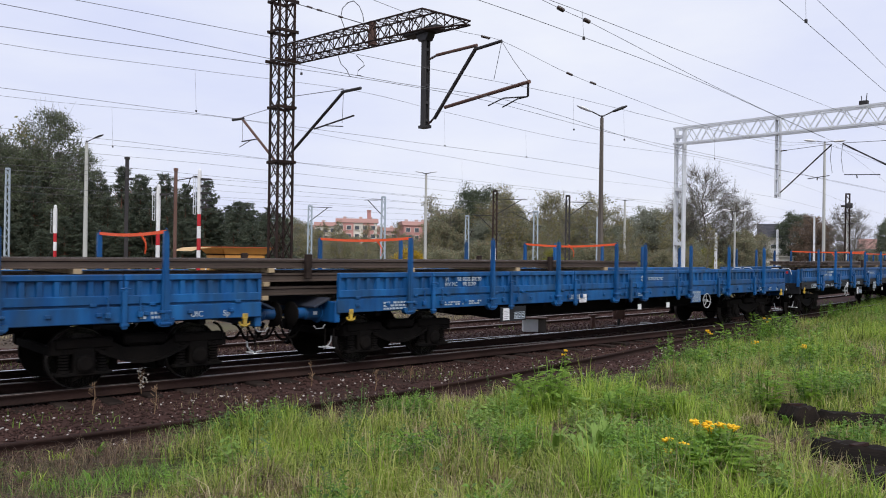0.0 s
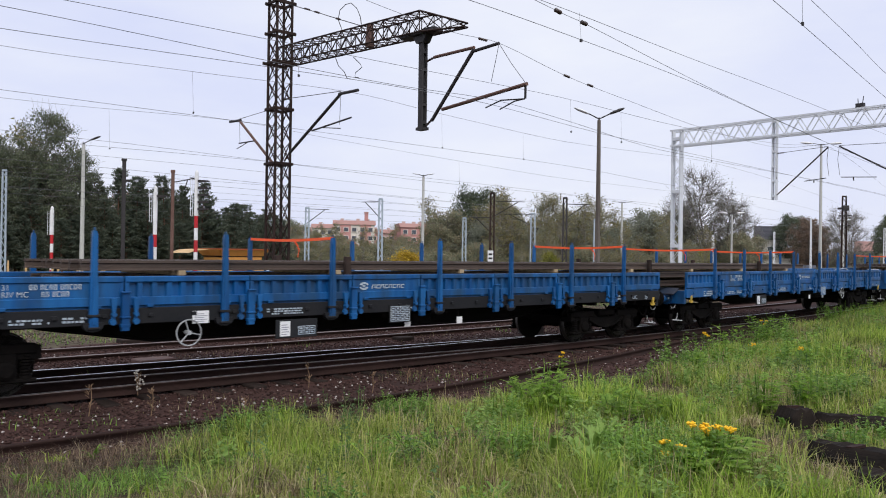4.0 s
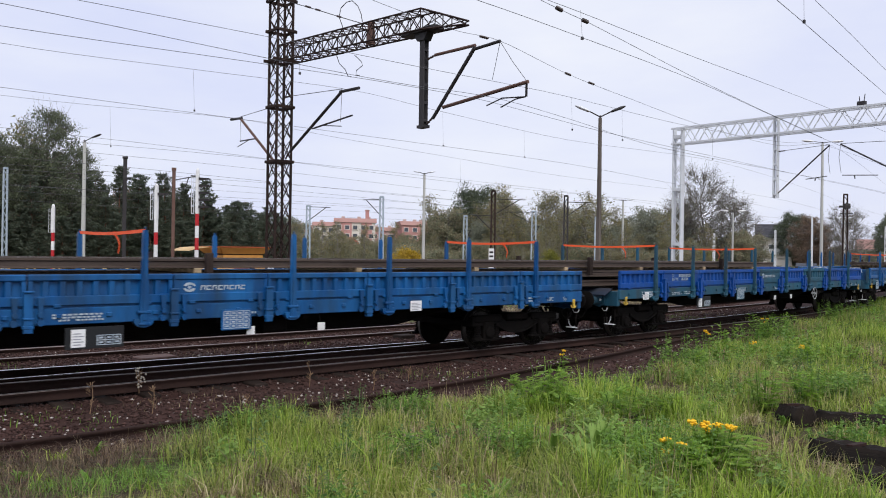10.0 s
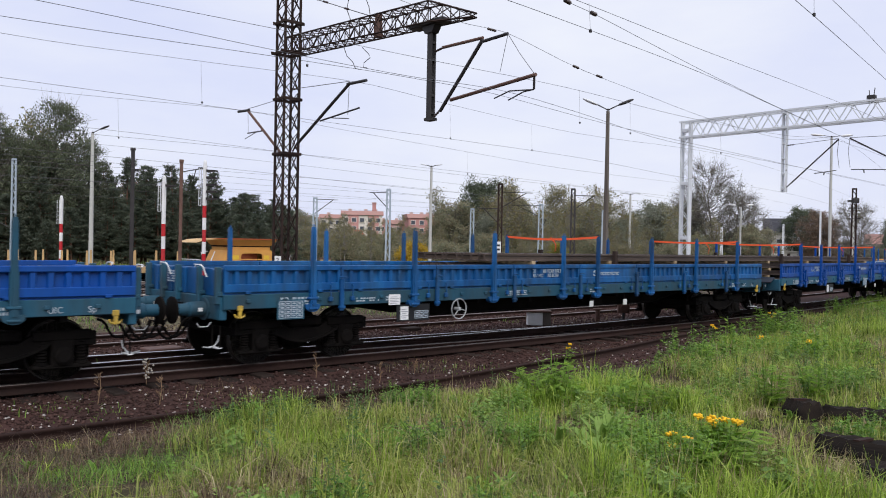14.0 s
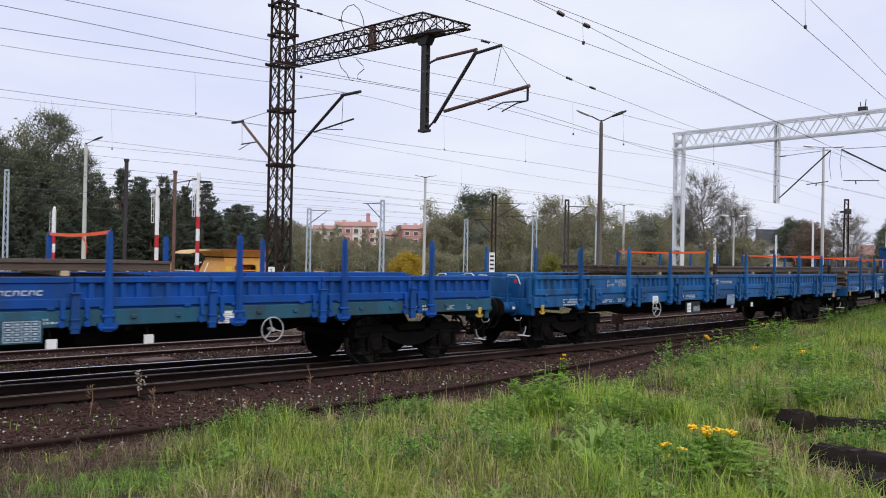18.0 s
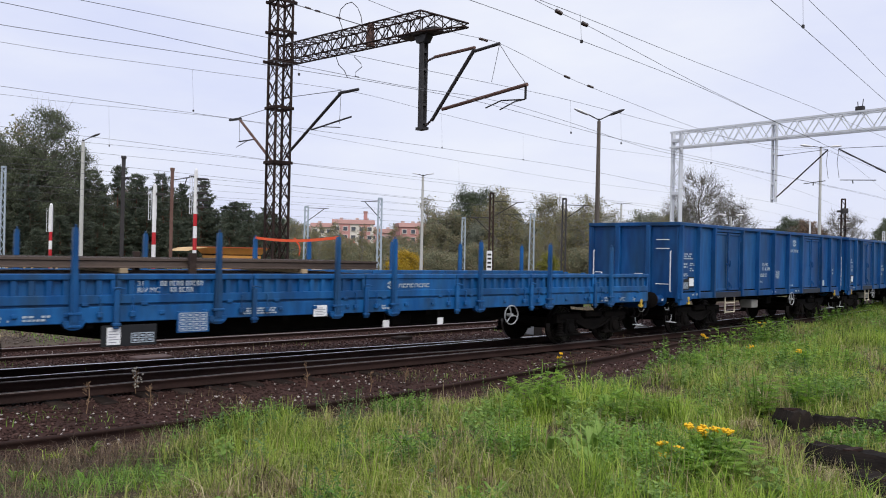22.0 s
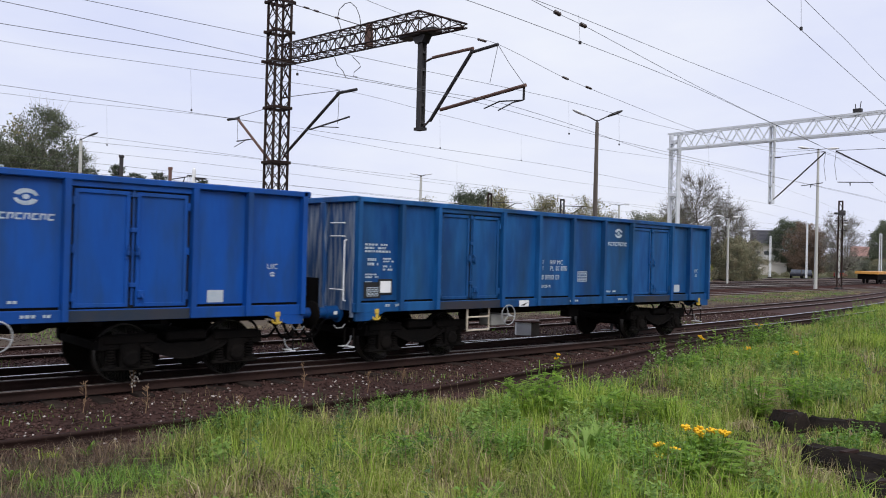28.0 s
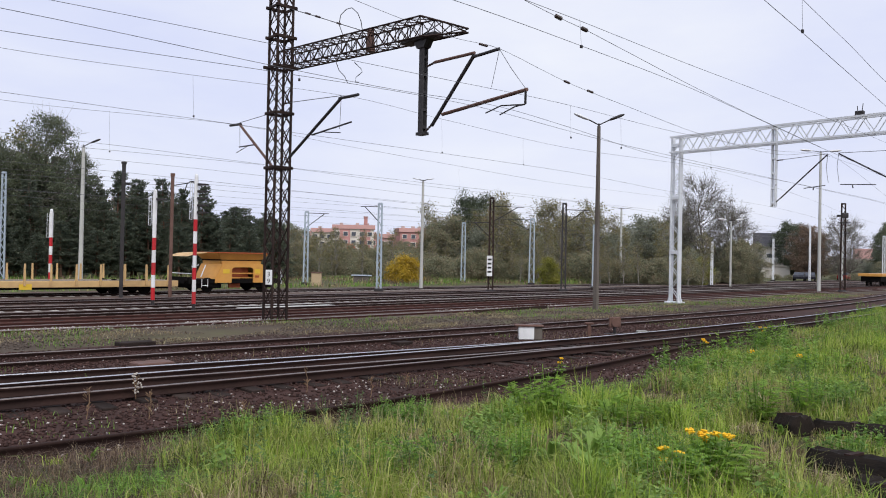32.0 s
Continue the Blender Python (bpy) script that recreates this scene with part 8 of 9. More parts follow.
# belt in the middle
plant("oak", 0, 46.45, 112, 0.98)
plant("mixed", 0, 44.6, 106, 1.05)
for i in range(28):
    b = 49.2 - i * 0.62 + _r.uniform(-0.25, 0.25)
    plant("mixed", i, b, 104 + _r.uniform(0, 26), _r.uniform(0.75, 1.1), 1.1)
for i in range(14):
    plant("birch", i, 46.5 - i * 1.0 + _r.uniform(-0.3, 0.3), 98 + _r.uniform(0, 14), _r.uniform(0.62, 0.98))
for i in range(30):
    plant("birch", i, 60.0 - i * 1.0 + _r.uniform(-0.4, 0.4), 86 + _r.uniform(0, 22), _r.uniform(0.35, 0.62), 0.9)
for b in (41.2, 40.6, 41.8):
    plant("birch", 0, b, 118, 1.02)
for i in range(24):
    plant("bush", i, 49.5 - i * 0.8 + _r.uniform(-0.2, 0.2), 94 + _r.uniform(0, 12), _r.uniform(0.65, 1.15), 1.15)
plant("lime", 0, 41.2, 86, 0.78)
plant("lime", 0, 40.9, 87, 0.6)
plant("lime", 0, 30.9, 100, 0.9)
plant("bare", 0, 30.9, 118, 1.05)
plant("bare", 1, 29.2, 116, 0.94)
plant("bare", 1, 32.4, 120, 0.98)
plant("bare", 0, 28.5, 124, 0.72)
for i in range(10):
    plant("mixed", i + 2, 33.4 - i * 0.6, 108 + _r.uniform(0, 12), _r.uniform(0.5, 0.72), 1.15)
for i in range(6):
    plant("mixed", i, 28.3 + _r.uniform(-0.4, 0.9), 112 + i * 2, _r.uniform(0.45, 0.65), 1.1)
# right, further off
for b, d, s in ((24.4, 176, 0.92), (23.9, 180, 0.80)):
    plant("red", 0, b, d, s)
plant("oak", 0, 25.3, 186, 1.0)
plant("oak", 0, 19.6, 320, 1.5)
plant("bare", 1, 22.6, 168, 0.98)
plant("bare", 0, 22.0, 172, 0.82)
plant("leafy", 1, 19.9, 300, 1.35)
for i in range(26):
    plant("mixed", i, 27.0 - i * 0.36 + _r.uniform(-0.2, 0.2), 240 + _r.uniform(0, 90), _r.uniform(0.42, 0.68), 1.7)
for i in range(11):
    plant("bush", i, 26.0 - i * 0.75 + _r.uniform(-0.3, 0.3), 150 + _r.uniform(0, 40), _r.uniform(0.25, 0.45), 1.6)
# the wood goes on out of view
for i in range(26):
    plant("mixed", i, 10 - i * 13.5, 120 + _r.uniform(0, 50), _r.uniform(0.9, 1.4), 1.5)


def hide_prototypes():
    """The first tree of each kind takes a place of its own behind the wood."""
    k = 0
    for trees in PROTO.values():
        for src in trees:
            x, y = polar(68.0 + (k * 1.7) % 11, 122 + 3 * (k % 5))
            src.matrix_basis = pose(x, y, -0.2, 0, 0, 40 * k)
            k += 1


hide_prototypes()

# ---------------------------------------------------------------- grass, weeds and stones
lush = foliage("lush_grass", [(0.064, 0.098, 0.015), (0.175, 0.245, 0.032), (0.300, 0.380, 0.062), (0.39, 0.43, 0.105), (0.44, 0.42, 0.15)], through=0.42, spots=1.1)
fresh = foliage("fresh_grass", [(0.105, 0.180, 0.016), (0.235, 0.36, 0.034), (0.36, 0.49, 0.062), (0.49, 0.56, 0.13)], through=0.45, spots=1.6)
straw = foliage("straw_grass", [(0.11, 0.085, 0.040), (0.24, 0.185, 0.090), (0.40, 0.33, 0.17), (0.52, 0.45, 0.26)], through=0.3, spots=0.9)
rusty_straw = foliage("red_brown_dead_grass", [(0.045, 0.028, 0.019), (0.092, 0.056, 0.034), (0.15, 0.10, 0.058), (0.25, 0.18, 0.10)], through=0.25, spots=1.2)
weed_leaf = foliage("weed_leaves", [(0.07, 0.150, 0.020), (0.14, 0.27, 0.032), (0.22, 0.38, 0.055)], through=0.35, spots=1.5)
pale_weed = foliage("pale_weed_leaves", [(0.13, 0.23, 0.045), (0.21, 0.34, 0.065), (0.32, 0.44, 0.10)], through=0.4, spots=2.0)
deep_weed = foliage("deep_green_weed_leaves", [(0.042, 0.085, 0.022), (0.075, 0.15, 0.034), (0.125, 0.22, 0.05)], through=0.3, spots=2.0)
tansy_leaf = foliage("tansy_leaves", [(0.15, 0.27, 0.030), (0.25, 0.41, 0.048), (0.35, 0.52, 0.08)], through=0.6, spots=1.5)
tansy_gold = surface("tansy_flower", (0.75, 0.42, 0.01), (0.85, 0.52, 0.02), 0.7, scale=20, fine=80, bump=0.1)
dead_stem = surface("dead_stem", (0.16, 0.10, 0.06), (0.24, 0.16, 0.10), 0.9, scale=20, fine=80, bump=0.1)


def blades(name, label, x, y, height, width, bend, material, rng, z=None):
    """Grass blades of two quads each, curved over."""
    n = len(x)
    z = ground_z(x, y) - 0.02 if z is None else z
    a = rng.uniform(0, 2 * np.pi, n)
    side = np.stack([np.cos(a), np.sin(a), np.zeros(n)], 1) * (width / 2)[:, None]
    b = a + np.pi / 2 + rng.normal(0, 0.5, n)
    lean = np.stack([np.cos(b), np.sin(b), np.zeros(n)], 1) * (height * bend)[:, None]
    root = np.stack([x, y, z], 1)
    up = np.zeros((n, 3))
    up[:, 2] = height
    mid = root + 0.55 * up + 0.28 * lean
    tip = root + up * np.maximum(0.45, 1 - 0.6 * bend[:, None] ** 1.5) + lean
    v = np.stack([root - side, root + side, mid + 0.8 * side, mid - 0.8 * side, tip + 0.12 * side, tip - 0.12 * side], 1).reshape(-1, 3)
    o = np.arange(n)[:, None] * 6
    f = np.concatenate([o + [0, 1, 2, 3], o + [3, 2, 4, 5]])
    me = raw_mesh(name, v, f, material)
    return tagged(new(name, me), label, "grass", kind="stuff")


def scatter(rng, n, near, far, b0=17.0, b1=81.0, power=1.0):
    """Places over the bank, denser towards the near edge."""
    d = near + (far - near) * rng.uniform(0, 1, n) ** power
    b = np.radians(rng.uniform(b0, b1, n))
    return d * np.cos(b), d * np.sin(b)


def patchy(x, y, k, seed):
    r = np.random.default_rng(seed)
    s = 0
    for _ in range(7):
        a, b, p = r.normal(0, k), r.normal(0, k), r.uniform(0, 6.3)
        s = s + np.sin(a * x + b * y + p)
    return s / 7 ** 0.5


TIMBERS = (((9.05, 4.36), (8.85, 4.02)), ((9.08, 4.02), (9.3, 2.7)), ((7.42, 3.30), (7.2, 2.0)), ((6.75, 2.66), (6.35, 1.7)))


def thin_ground(x, y):
    """How bare the bank is: scruffy towards the left end and in a few worn spots."""
    b = np.clip((np.degrees(np.arctan2(y, x)) - 62.8) / 6.0, 0, 0.95)
    for cx, cy, r in ((12.9, 9.6, 1.5), (10.4, 8.5, 0.9), (11.5, 8.9, 1.5), (9.6, 8.9, 0.8), (13.0, 9.6, 1.1), (15.6, 6.6, 0.9), (17.5, 5.6, 1.3), (8.6, 6.3, 0.5), (6.0, 6.6, 0.5), (10.2, 5.9, 0.7), (7.6, 5.1, 0.45), (13.4, 5.0, 0.8)):
        b = np.maximum(b, 0.95 * np.exp(-((x - cx) ** 2 + (y - cy) ** 2) / r ** 2))
    return b


def clear_of_timbers(x, y):
    """0 on the timbers and in front of them, 1 away from them."""
    k = np.ones(len(x))
    for (ax, ay), (bx, by) in TIMBERS:
        dx, dy = bx - ax, by - ay
        u = np.clip(((x - ax) * dx + (y - ay) * dy) / (dx * dx + dy * dy), 0, 1)
        d = np.hypot(x - ax - u * dx, y - ay - u * dy)
        f = np.hypot(x - 0.93 * (ax + u * dx), y - 0.93 * (ay + u * dy))
        k = np.minimum(k, np.clip((np.minimum(d, f + 0.1) - 0.16) / 0.55, 0, 1))
    return k


def leafy(name, label, x, y, h, per, size, material, rng, slim=0.30):
    """Upright weeds: each a thin stem set with small pointed leaves."""
    n = len(x)
    root = np.stack([x, y, ground_z(x, y) - 0.02], 1)
    a = rng.uniform(0, 2 * np.pi, n)
    lean = np.stack([np.cos(a), np.sin(a), np.zeros(n)], 1) * (h * rng.uniform(0.0, 0.35, n))[:, None]
    u = rng.uniform(0.12, 1.0, (n, per, 1))
    c = root[:, None] + lean[:, None] * u ** 2
    c[..., 2] += h[:, None] * u[..., 0]
    b = rng.uniform(0, 2 * np.pi, (n, per))
    d = np.stack([np.cos(b), np.sin(b), rng.uniform(-0.25, 0.75, (n, per))], -1)
    ln = (size[:, None] * rng.uniform(0.6, 1.3, (n, per)) * (1.15 - 0.6 * u[..., 0]))[..., None]
    sd = np.stack([-np.sin(b), np.cos(b), rng.normal(0, 0.3, (n, per))], -1) * ln * slim
    tip = c + d * ln
    tip[..., 2] -= 0.18 * ln[..., 0]
    v = np.stack([c, c + 0.45 * d * ln + sd, tip, c + 0.45 * d * ln - sd], 2).reshape(-1, 3)
    f = np.arange(len(v)).reshape(-1, 4)
    w = np.stack([np.cos(a + 1.57), np.sin(a + 1.57), np.zeros(n)], 1) * 0.004
    top = root + lean
    top[:, 2] += h
    sv = np.stack([root - w, root + w, top + 0.5 * w, top - 0.5 * w], 1).reshape(-1, 3)
    me = raw_mesh(name, np.concatenate([v, sv]), np.concatenate([f, np.arange(len(sv)).reshape(-1, 4) + len(v)]), material)
    return tagged(new(name, me), label, "weeds", kind="stuff")


def build_grass():
    rng = np.random.default_rng(5)
    pick = lambda n: rng.uniform(0, 1, n)
    rough_edge = lambda x, y: grass_edge(x) + 0.28 * patchy(x, y, 2.2, 3)
    # tussocks: many blades from one root; what grows where follows patches a step or two across
    cx, cy = scatter(rng, 8200, 4.2, 24, power=1.05)
    stand = patchy(cx, cy, 2.4, 4) + 0.5 * patchy(cx, cy, 6.0, 14)
    keep = (cy < rough_edge(cx, cy) - 0.1) & (stand > -1.0) & (pick(len(cx)) > thin_ground(cx, cy))
    cx, cy, stand = cx[keep], cy[keep], stand[keep]
    kind = patchy(cx, cy, 1.7, 31) + 0.6 * patchy(cx, cy, 4.5, 32) + rng.normal(0, 0.35, len(cx))
    size = np.clip(0.42 + 0.42 * stand, 0.08, 1.45) * rng.uniform(0.5, 1.4, len(cx)) * (0.22 + 0.78 * clear_of_timbers(cx, cy))
    per = 24
    for sel, m, lab, bend in ((kind < -1.6, rusty_straw, "dead red-brown tussocks among the green", 1.3), ((kind >= -1.6) & (kind < -0.95), straw, "straw-coloured tussocks gone to seed", 1.1), ((kind >= -0.95) & (kind < 0.45), lush, "tall tussocks of green grass", 1.2), (kind >= 0.45, fresh, "tall tussocks of fresh bright grass", 0.9)):
        x0, y0 = cx[sel], cy[sel]
        ang, rad = rng.uniform(0, 2 * np.pi, (len(x0), per)), 0.12 * np.sqrt(pick((len(x0), per)))
        bx, by = (x0[:, None] + np.cos(ang) * rad).ravel(), (y0[:, None] + np.sin(ang) * rad).ravel()
        edge = np.clip((rough_edge(bx, by) - by) / 1.2, 0.3, 1.0)
        h = (0.12 + 0.34 * np.repeat(size[sel], per)) * edge * rng.uniform(0.45, 1.2, len(bx))
        blades("dry_grass" if m in (straw, rusty_straw) else "grass", lab, bx, by, h, (0.0042 + 0.00045 * np.hypot(bx, by)) * rng.uniform(0.5, 1.8, len(bx)), rng.uniform(0.1, bend, len(bx)), m, rng)
    # short growth, with bald spots
    x, y = scatter(rng, 80000, 4.2, 26, power=1.1)
    bald = patchy(x, y, 3.2, 8) + 0.5 * patchy(x, y, 7.0, 18)
    keep = (y < rough_edge(x, y) - 0.05) & ((bald < 0.55) | (pick(len(x)) < 0.10)) & (pick(len(x)) > thin_ground(x, y))
    x, y = x[keep], y[keep]
    tall = np.clip(0.5 + 0.5 * patchy(x, y, 2.4, 4), 0.1, 1.3)
    h = (0.05 + 0.15 * tall) * np.clip((rough_edge(x, y) - y) / 1.5, 0.25, 1.0) * rng.uniform(0.5, 1.4, len(x)) * (0.2 + 0.8 * clear_of_timbers(x, y))
    brown = patchy(x, y, 1.7, 31) + rng.normal(0, 0.5, len(x)) < -1.3
    for sel, m, lab in ((~brown, lush, "short green grass on the bank"), (brown, rusty_straw, "short dead grass on the bank")):
        n = int(sel.sum())
        blades("dry_grass" if m is rusty_straw else "grass", lab, x[sel], y[sel], h[sel], (0.0042 + 0.0004 * np.hypot(x[sel], y[sel])) * rng.uniform(0.7, 1.5, n), rng.uniform(0.1, 1.1, n), m, rng)
    # dead leaves and stems lying on the soil
    x, y = scatter(rng, 18000, 4.2, 22, power=1.1)
    keep = (y < grass_edge(x) + 0.5) & ((patchy(x, y, 3.2, 8) > 0.2) | (pick(len(x)) < 0.25 + thin_ground(x, y)))
    x, y = x[keep], y[keep]
    blades("dry_grass", "dead stems lying on the soil of the bank", x, y, rng.uniform(0.015, 0.07, len(x)), rng.uniform(0.005, 0.014, len(x)), rng.uniform(1.0, 4.0, len(x)), rusty_straw, rng)
    # scruffy end of the bank: dead growth with a little green in it
    x, y = scatter(rng, 15000, 4.6, 11.5, 62.0, 84.0, 0.9)
    keep = (y < grass_edge(x) + 0.3) & (pick(len(x)) < 0.15 + thin_ground(x, y)) & (patchy(x, y, 3.0, 61) > -0.9)
    x, y = x[keep], y[keep]
    green = patchy(x, y, 2.2, 62) + rng.normal(0, 0.5, len(x)) > 0.35
    for sel, m, lab in ((green, weed_leaf, "thin green grass at the scruffy end of the bank"), (~green, rusty_straw, "dead brown growth at the scruffy end of the bank")):
        n = int(sel.sum())
        blades("grass" if m is weed_leaf else "dry_grass", lab, x[sel], y[sel], rng.uniform(0.06, 0.30, n), rng.uniform(0.004, 0.008, n), rng.uniform(0.3, 1.8, n), m, rng)
    # dry stalks standing above the grass
    x, y = scatter(rng, 30000, 4.2, 24, power=1.1)
    keep = (y < grass_edge(x) + 0.2) & ((patchy(x, y, 1.6, 6) > 0.6) | (pick(len(x)) < 0.10)) & (pick(len(x)) > 0.75 * thin_ground(x, y))
    x, y = x[keep], y[keep]
    h = rng.uniform(0.14, 0.50, len(x)) * np.clip((grass_edge(x) + 0.4 - y) / 1.5, 0.3, 1.0) * (0.3 + 0.7 * clear_of_timbers(x, y))
    blades("dry_grass", "straw-coloured stalks standing in the grass", x, y, h, rng.uniform(0.003, 0.0065, len(x)), rng.uniform(0.05, 0.6, len(x)), straw, rng)
    # leafy weeds in drifts
    for seed, level, m, count, hh, ll, lab in ((51, 0.75, weed_leaf, 5200, (0.16, 0.46), 0.055, "drifts of leafy green weeds on the bank"), (52, 0.95, pale_weed, 4200, (0.12, 0.34), 0.075, "drifts of pale broad-leaved weeds on the bank"), (53, 1.2, deep_weed, 3000, (0.18, 0.55), 0.05, "dark green leafy weeds on the bank")):
        x, y = scatter(rng, count * 4, 4.2, 22, power=1.0)
        keep = (y < rough_edge(x, y) + 0.15) & (patchy(x, y, 2.0, seed) + 0.5 * patchy(x, y, 5.0, seed + 20) > level) & (pick(len(x)) > 1.15 * thin_ground(x, y))
        x, y = x[keep][:count], y[keep][:count]
        h = rng.uniform(*hh, len(x)) * np.clip((rough_edge(x, y) + 0.3 - y) / 1.0, 0.35, 1.0) * (0.3 + 0.7 * clear_of_timbers(x, y))
        leafy("weeds", lab, x, y, h, 20, ll * rng.uniform(0.7, 1.4, len(x)), m, rng)
    # bank further along
    x = rng.uniform(16, 60, 34000)
    y = grass_edge(x) - pick(len(x)) ** 1.4 * 9 - 0.1
    kind = patchy(x, y, 0.9, 41) + rng.normal(0, 0.4, len(x))
    h = rng.uniform(0.16, 0.5, len(x)) * np.clip(0.75 + 0.35 * patchy(x, y, 1.5, 42), 0.35, 1.4)
    for sel, m, lab in ((kind > 0.3, fresh, "fresh green grass along the line"), ((kind <= 0.3) & (kind > -0.9), lush, "lush green grass along the line"), (kind <= -0.9, straw, "seeding grass along the line")):
        n = int(sel.sum())
        blades("grass", lab, x[sel], y[sel], h[sel], rng.uniform(0.010, 0.022, n), rng.uniform(0.1, 0.7, n), m, rng)
    x = rng.uniform(14, 45, 2600)
    y = grass_edge(x) - pick(len(x)) ** 1.2 * 6
    keep = patchy(x, y, 1.1, 44) > 0.6
    x, y = x[keep], y[keep]
    leafy("weeds", "tall leafy weeds along the line", x, y, rng.uniform(0.3, 0.8, len(x)), 22, rng.uniform(0.06, 0.12, len(x)), weed_leaf, rng)
    # strip between the lines and the yard
    x = rng.uniform(2, 75, 70000)
    y = second_y(x) + rng.uniform(1.7, 6.9, len(x))
    mat = patchy(x, y, 1.6, 9) + 0.5 * patchy(x, y, 4.0, 19)
    keep = mat > -0.2
    x, y, mat = x[keep], y[keep], mat[keep]
    tan = mat + rng.normal(0, 0.6, len(x)) > 0.9
    for sel, m, lab in ((tan, straw, "dry grass strip between the tracks and the yard"), (~tan, rusty_straw, "brown dead growth between the tracks and the yard")):
        n = int(sel.sum())
        blades("dry_grass", lab, x[sel], y[sel], rng.uniform(0.04, 0.2, n) * np.clip(0.6 + 0.4 * mat[sel], 0.3, 1.5), rng.uniform(0.007, 0.014, n), rng.uniform(0.3, 1.8, n), m, rng)
    x = rng.uniform(2, 70, 12000)
    y = second_y(x) + rng.uniform(2.0, 6.8, len(x))
    keep = patchy(x, y, 0.7, 12) > 0.35
    x, y = x[keep], y[keep]
    blades("grass", "green tufts in the dry strip", x, y, rng.uniform(0.06, 0.24, len(x)), rng.uniform(0.01, 0.02, len(x)), rng.uniform(0.1, 0.9, len(x)), weed_leaf, rng)
    # rough growth beyond the yard
    x = rng.uniform(4, 85, 26000)
    y = yard_y(x, 49.0) + rng.uniform(1.6, 26, len(x))
    mat = patchy(x, y, 0.6, 71) + 0.6 * patchy(x, y, 1.6, 72)
    keep = mat > -0.5
    x, y, mat = x[keep], y[keep], mat[keep]
    kind = patchy(x, y, 0.5, 73) + rng.normal(0, 0.6, len(x))
    for sel, m, lab in ((kind < -0.4, rusty_straw, "brown dead growth beyond the yard"), ((kind >= -0.4) & (kind < 0.3), straw, "dry grass beyond the yard"), (kind >= 0.3, weed_leaf, "green weeds beyond the yard")):
        n = int(sel.sum())
        blades("rough_grass", lab, x[sel], y[sel], rng.uniform(0.15, 0.7, n) * np.clip(0.7 + 0.5 * mat[sel], 0.3, 1.8), rng.uniform(0.02, 0.05, n), rng.uniform(0.1, 1.0, n), m, rng)
    # tufts in the ballast between the two lines and in the cess
    x = rng.uniform(1, 40, 9000)
    u = rng.uniform(0, 1, len(x))
    y = np.where(u < 0.6, track_y(x) + rng.uniform(1.2, 3.8, len(x)), track_y(x) - rng.uniform(1.2, 3.8, len(x)))
    keep = (patchy(x, y, 1.3, 15) > 0.85)
    x, y = x[keep], y[keep]
    blades("grass", "weedy tufts in the ballast", x, y, rng.uniform(0.05, 0.18, len(x)), rng.uniform(0.006, 0.014, len(x)), rng.uniform(0.2, 1.0, len(x)), weed_leaf, rng)
    x = rng.uniform(1, 30, 5000)
    y = np.where(rng.uniform(0, 1, len(x)) < 0.7, stub_y(x) + rng.uniform(0.0, 2.2, len(x)), track_y(x) + rng.uniform(1.2, 3.8, len(x)))
    keep = patchy(x, y, 1.1, 17) > 0.3
    x, y = x[keep], y[keep]
    blades("dry_grass", "dry stalks in the brown ballast", x, y, rng.uniform(0.05, 0.22, len(x)), rng.uniform(0.003, 0.007, len(x)), rng.uniform(0.2, 1.3, len(x)), straw, rng)


build_grass()


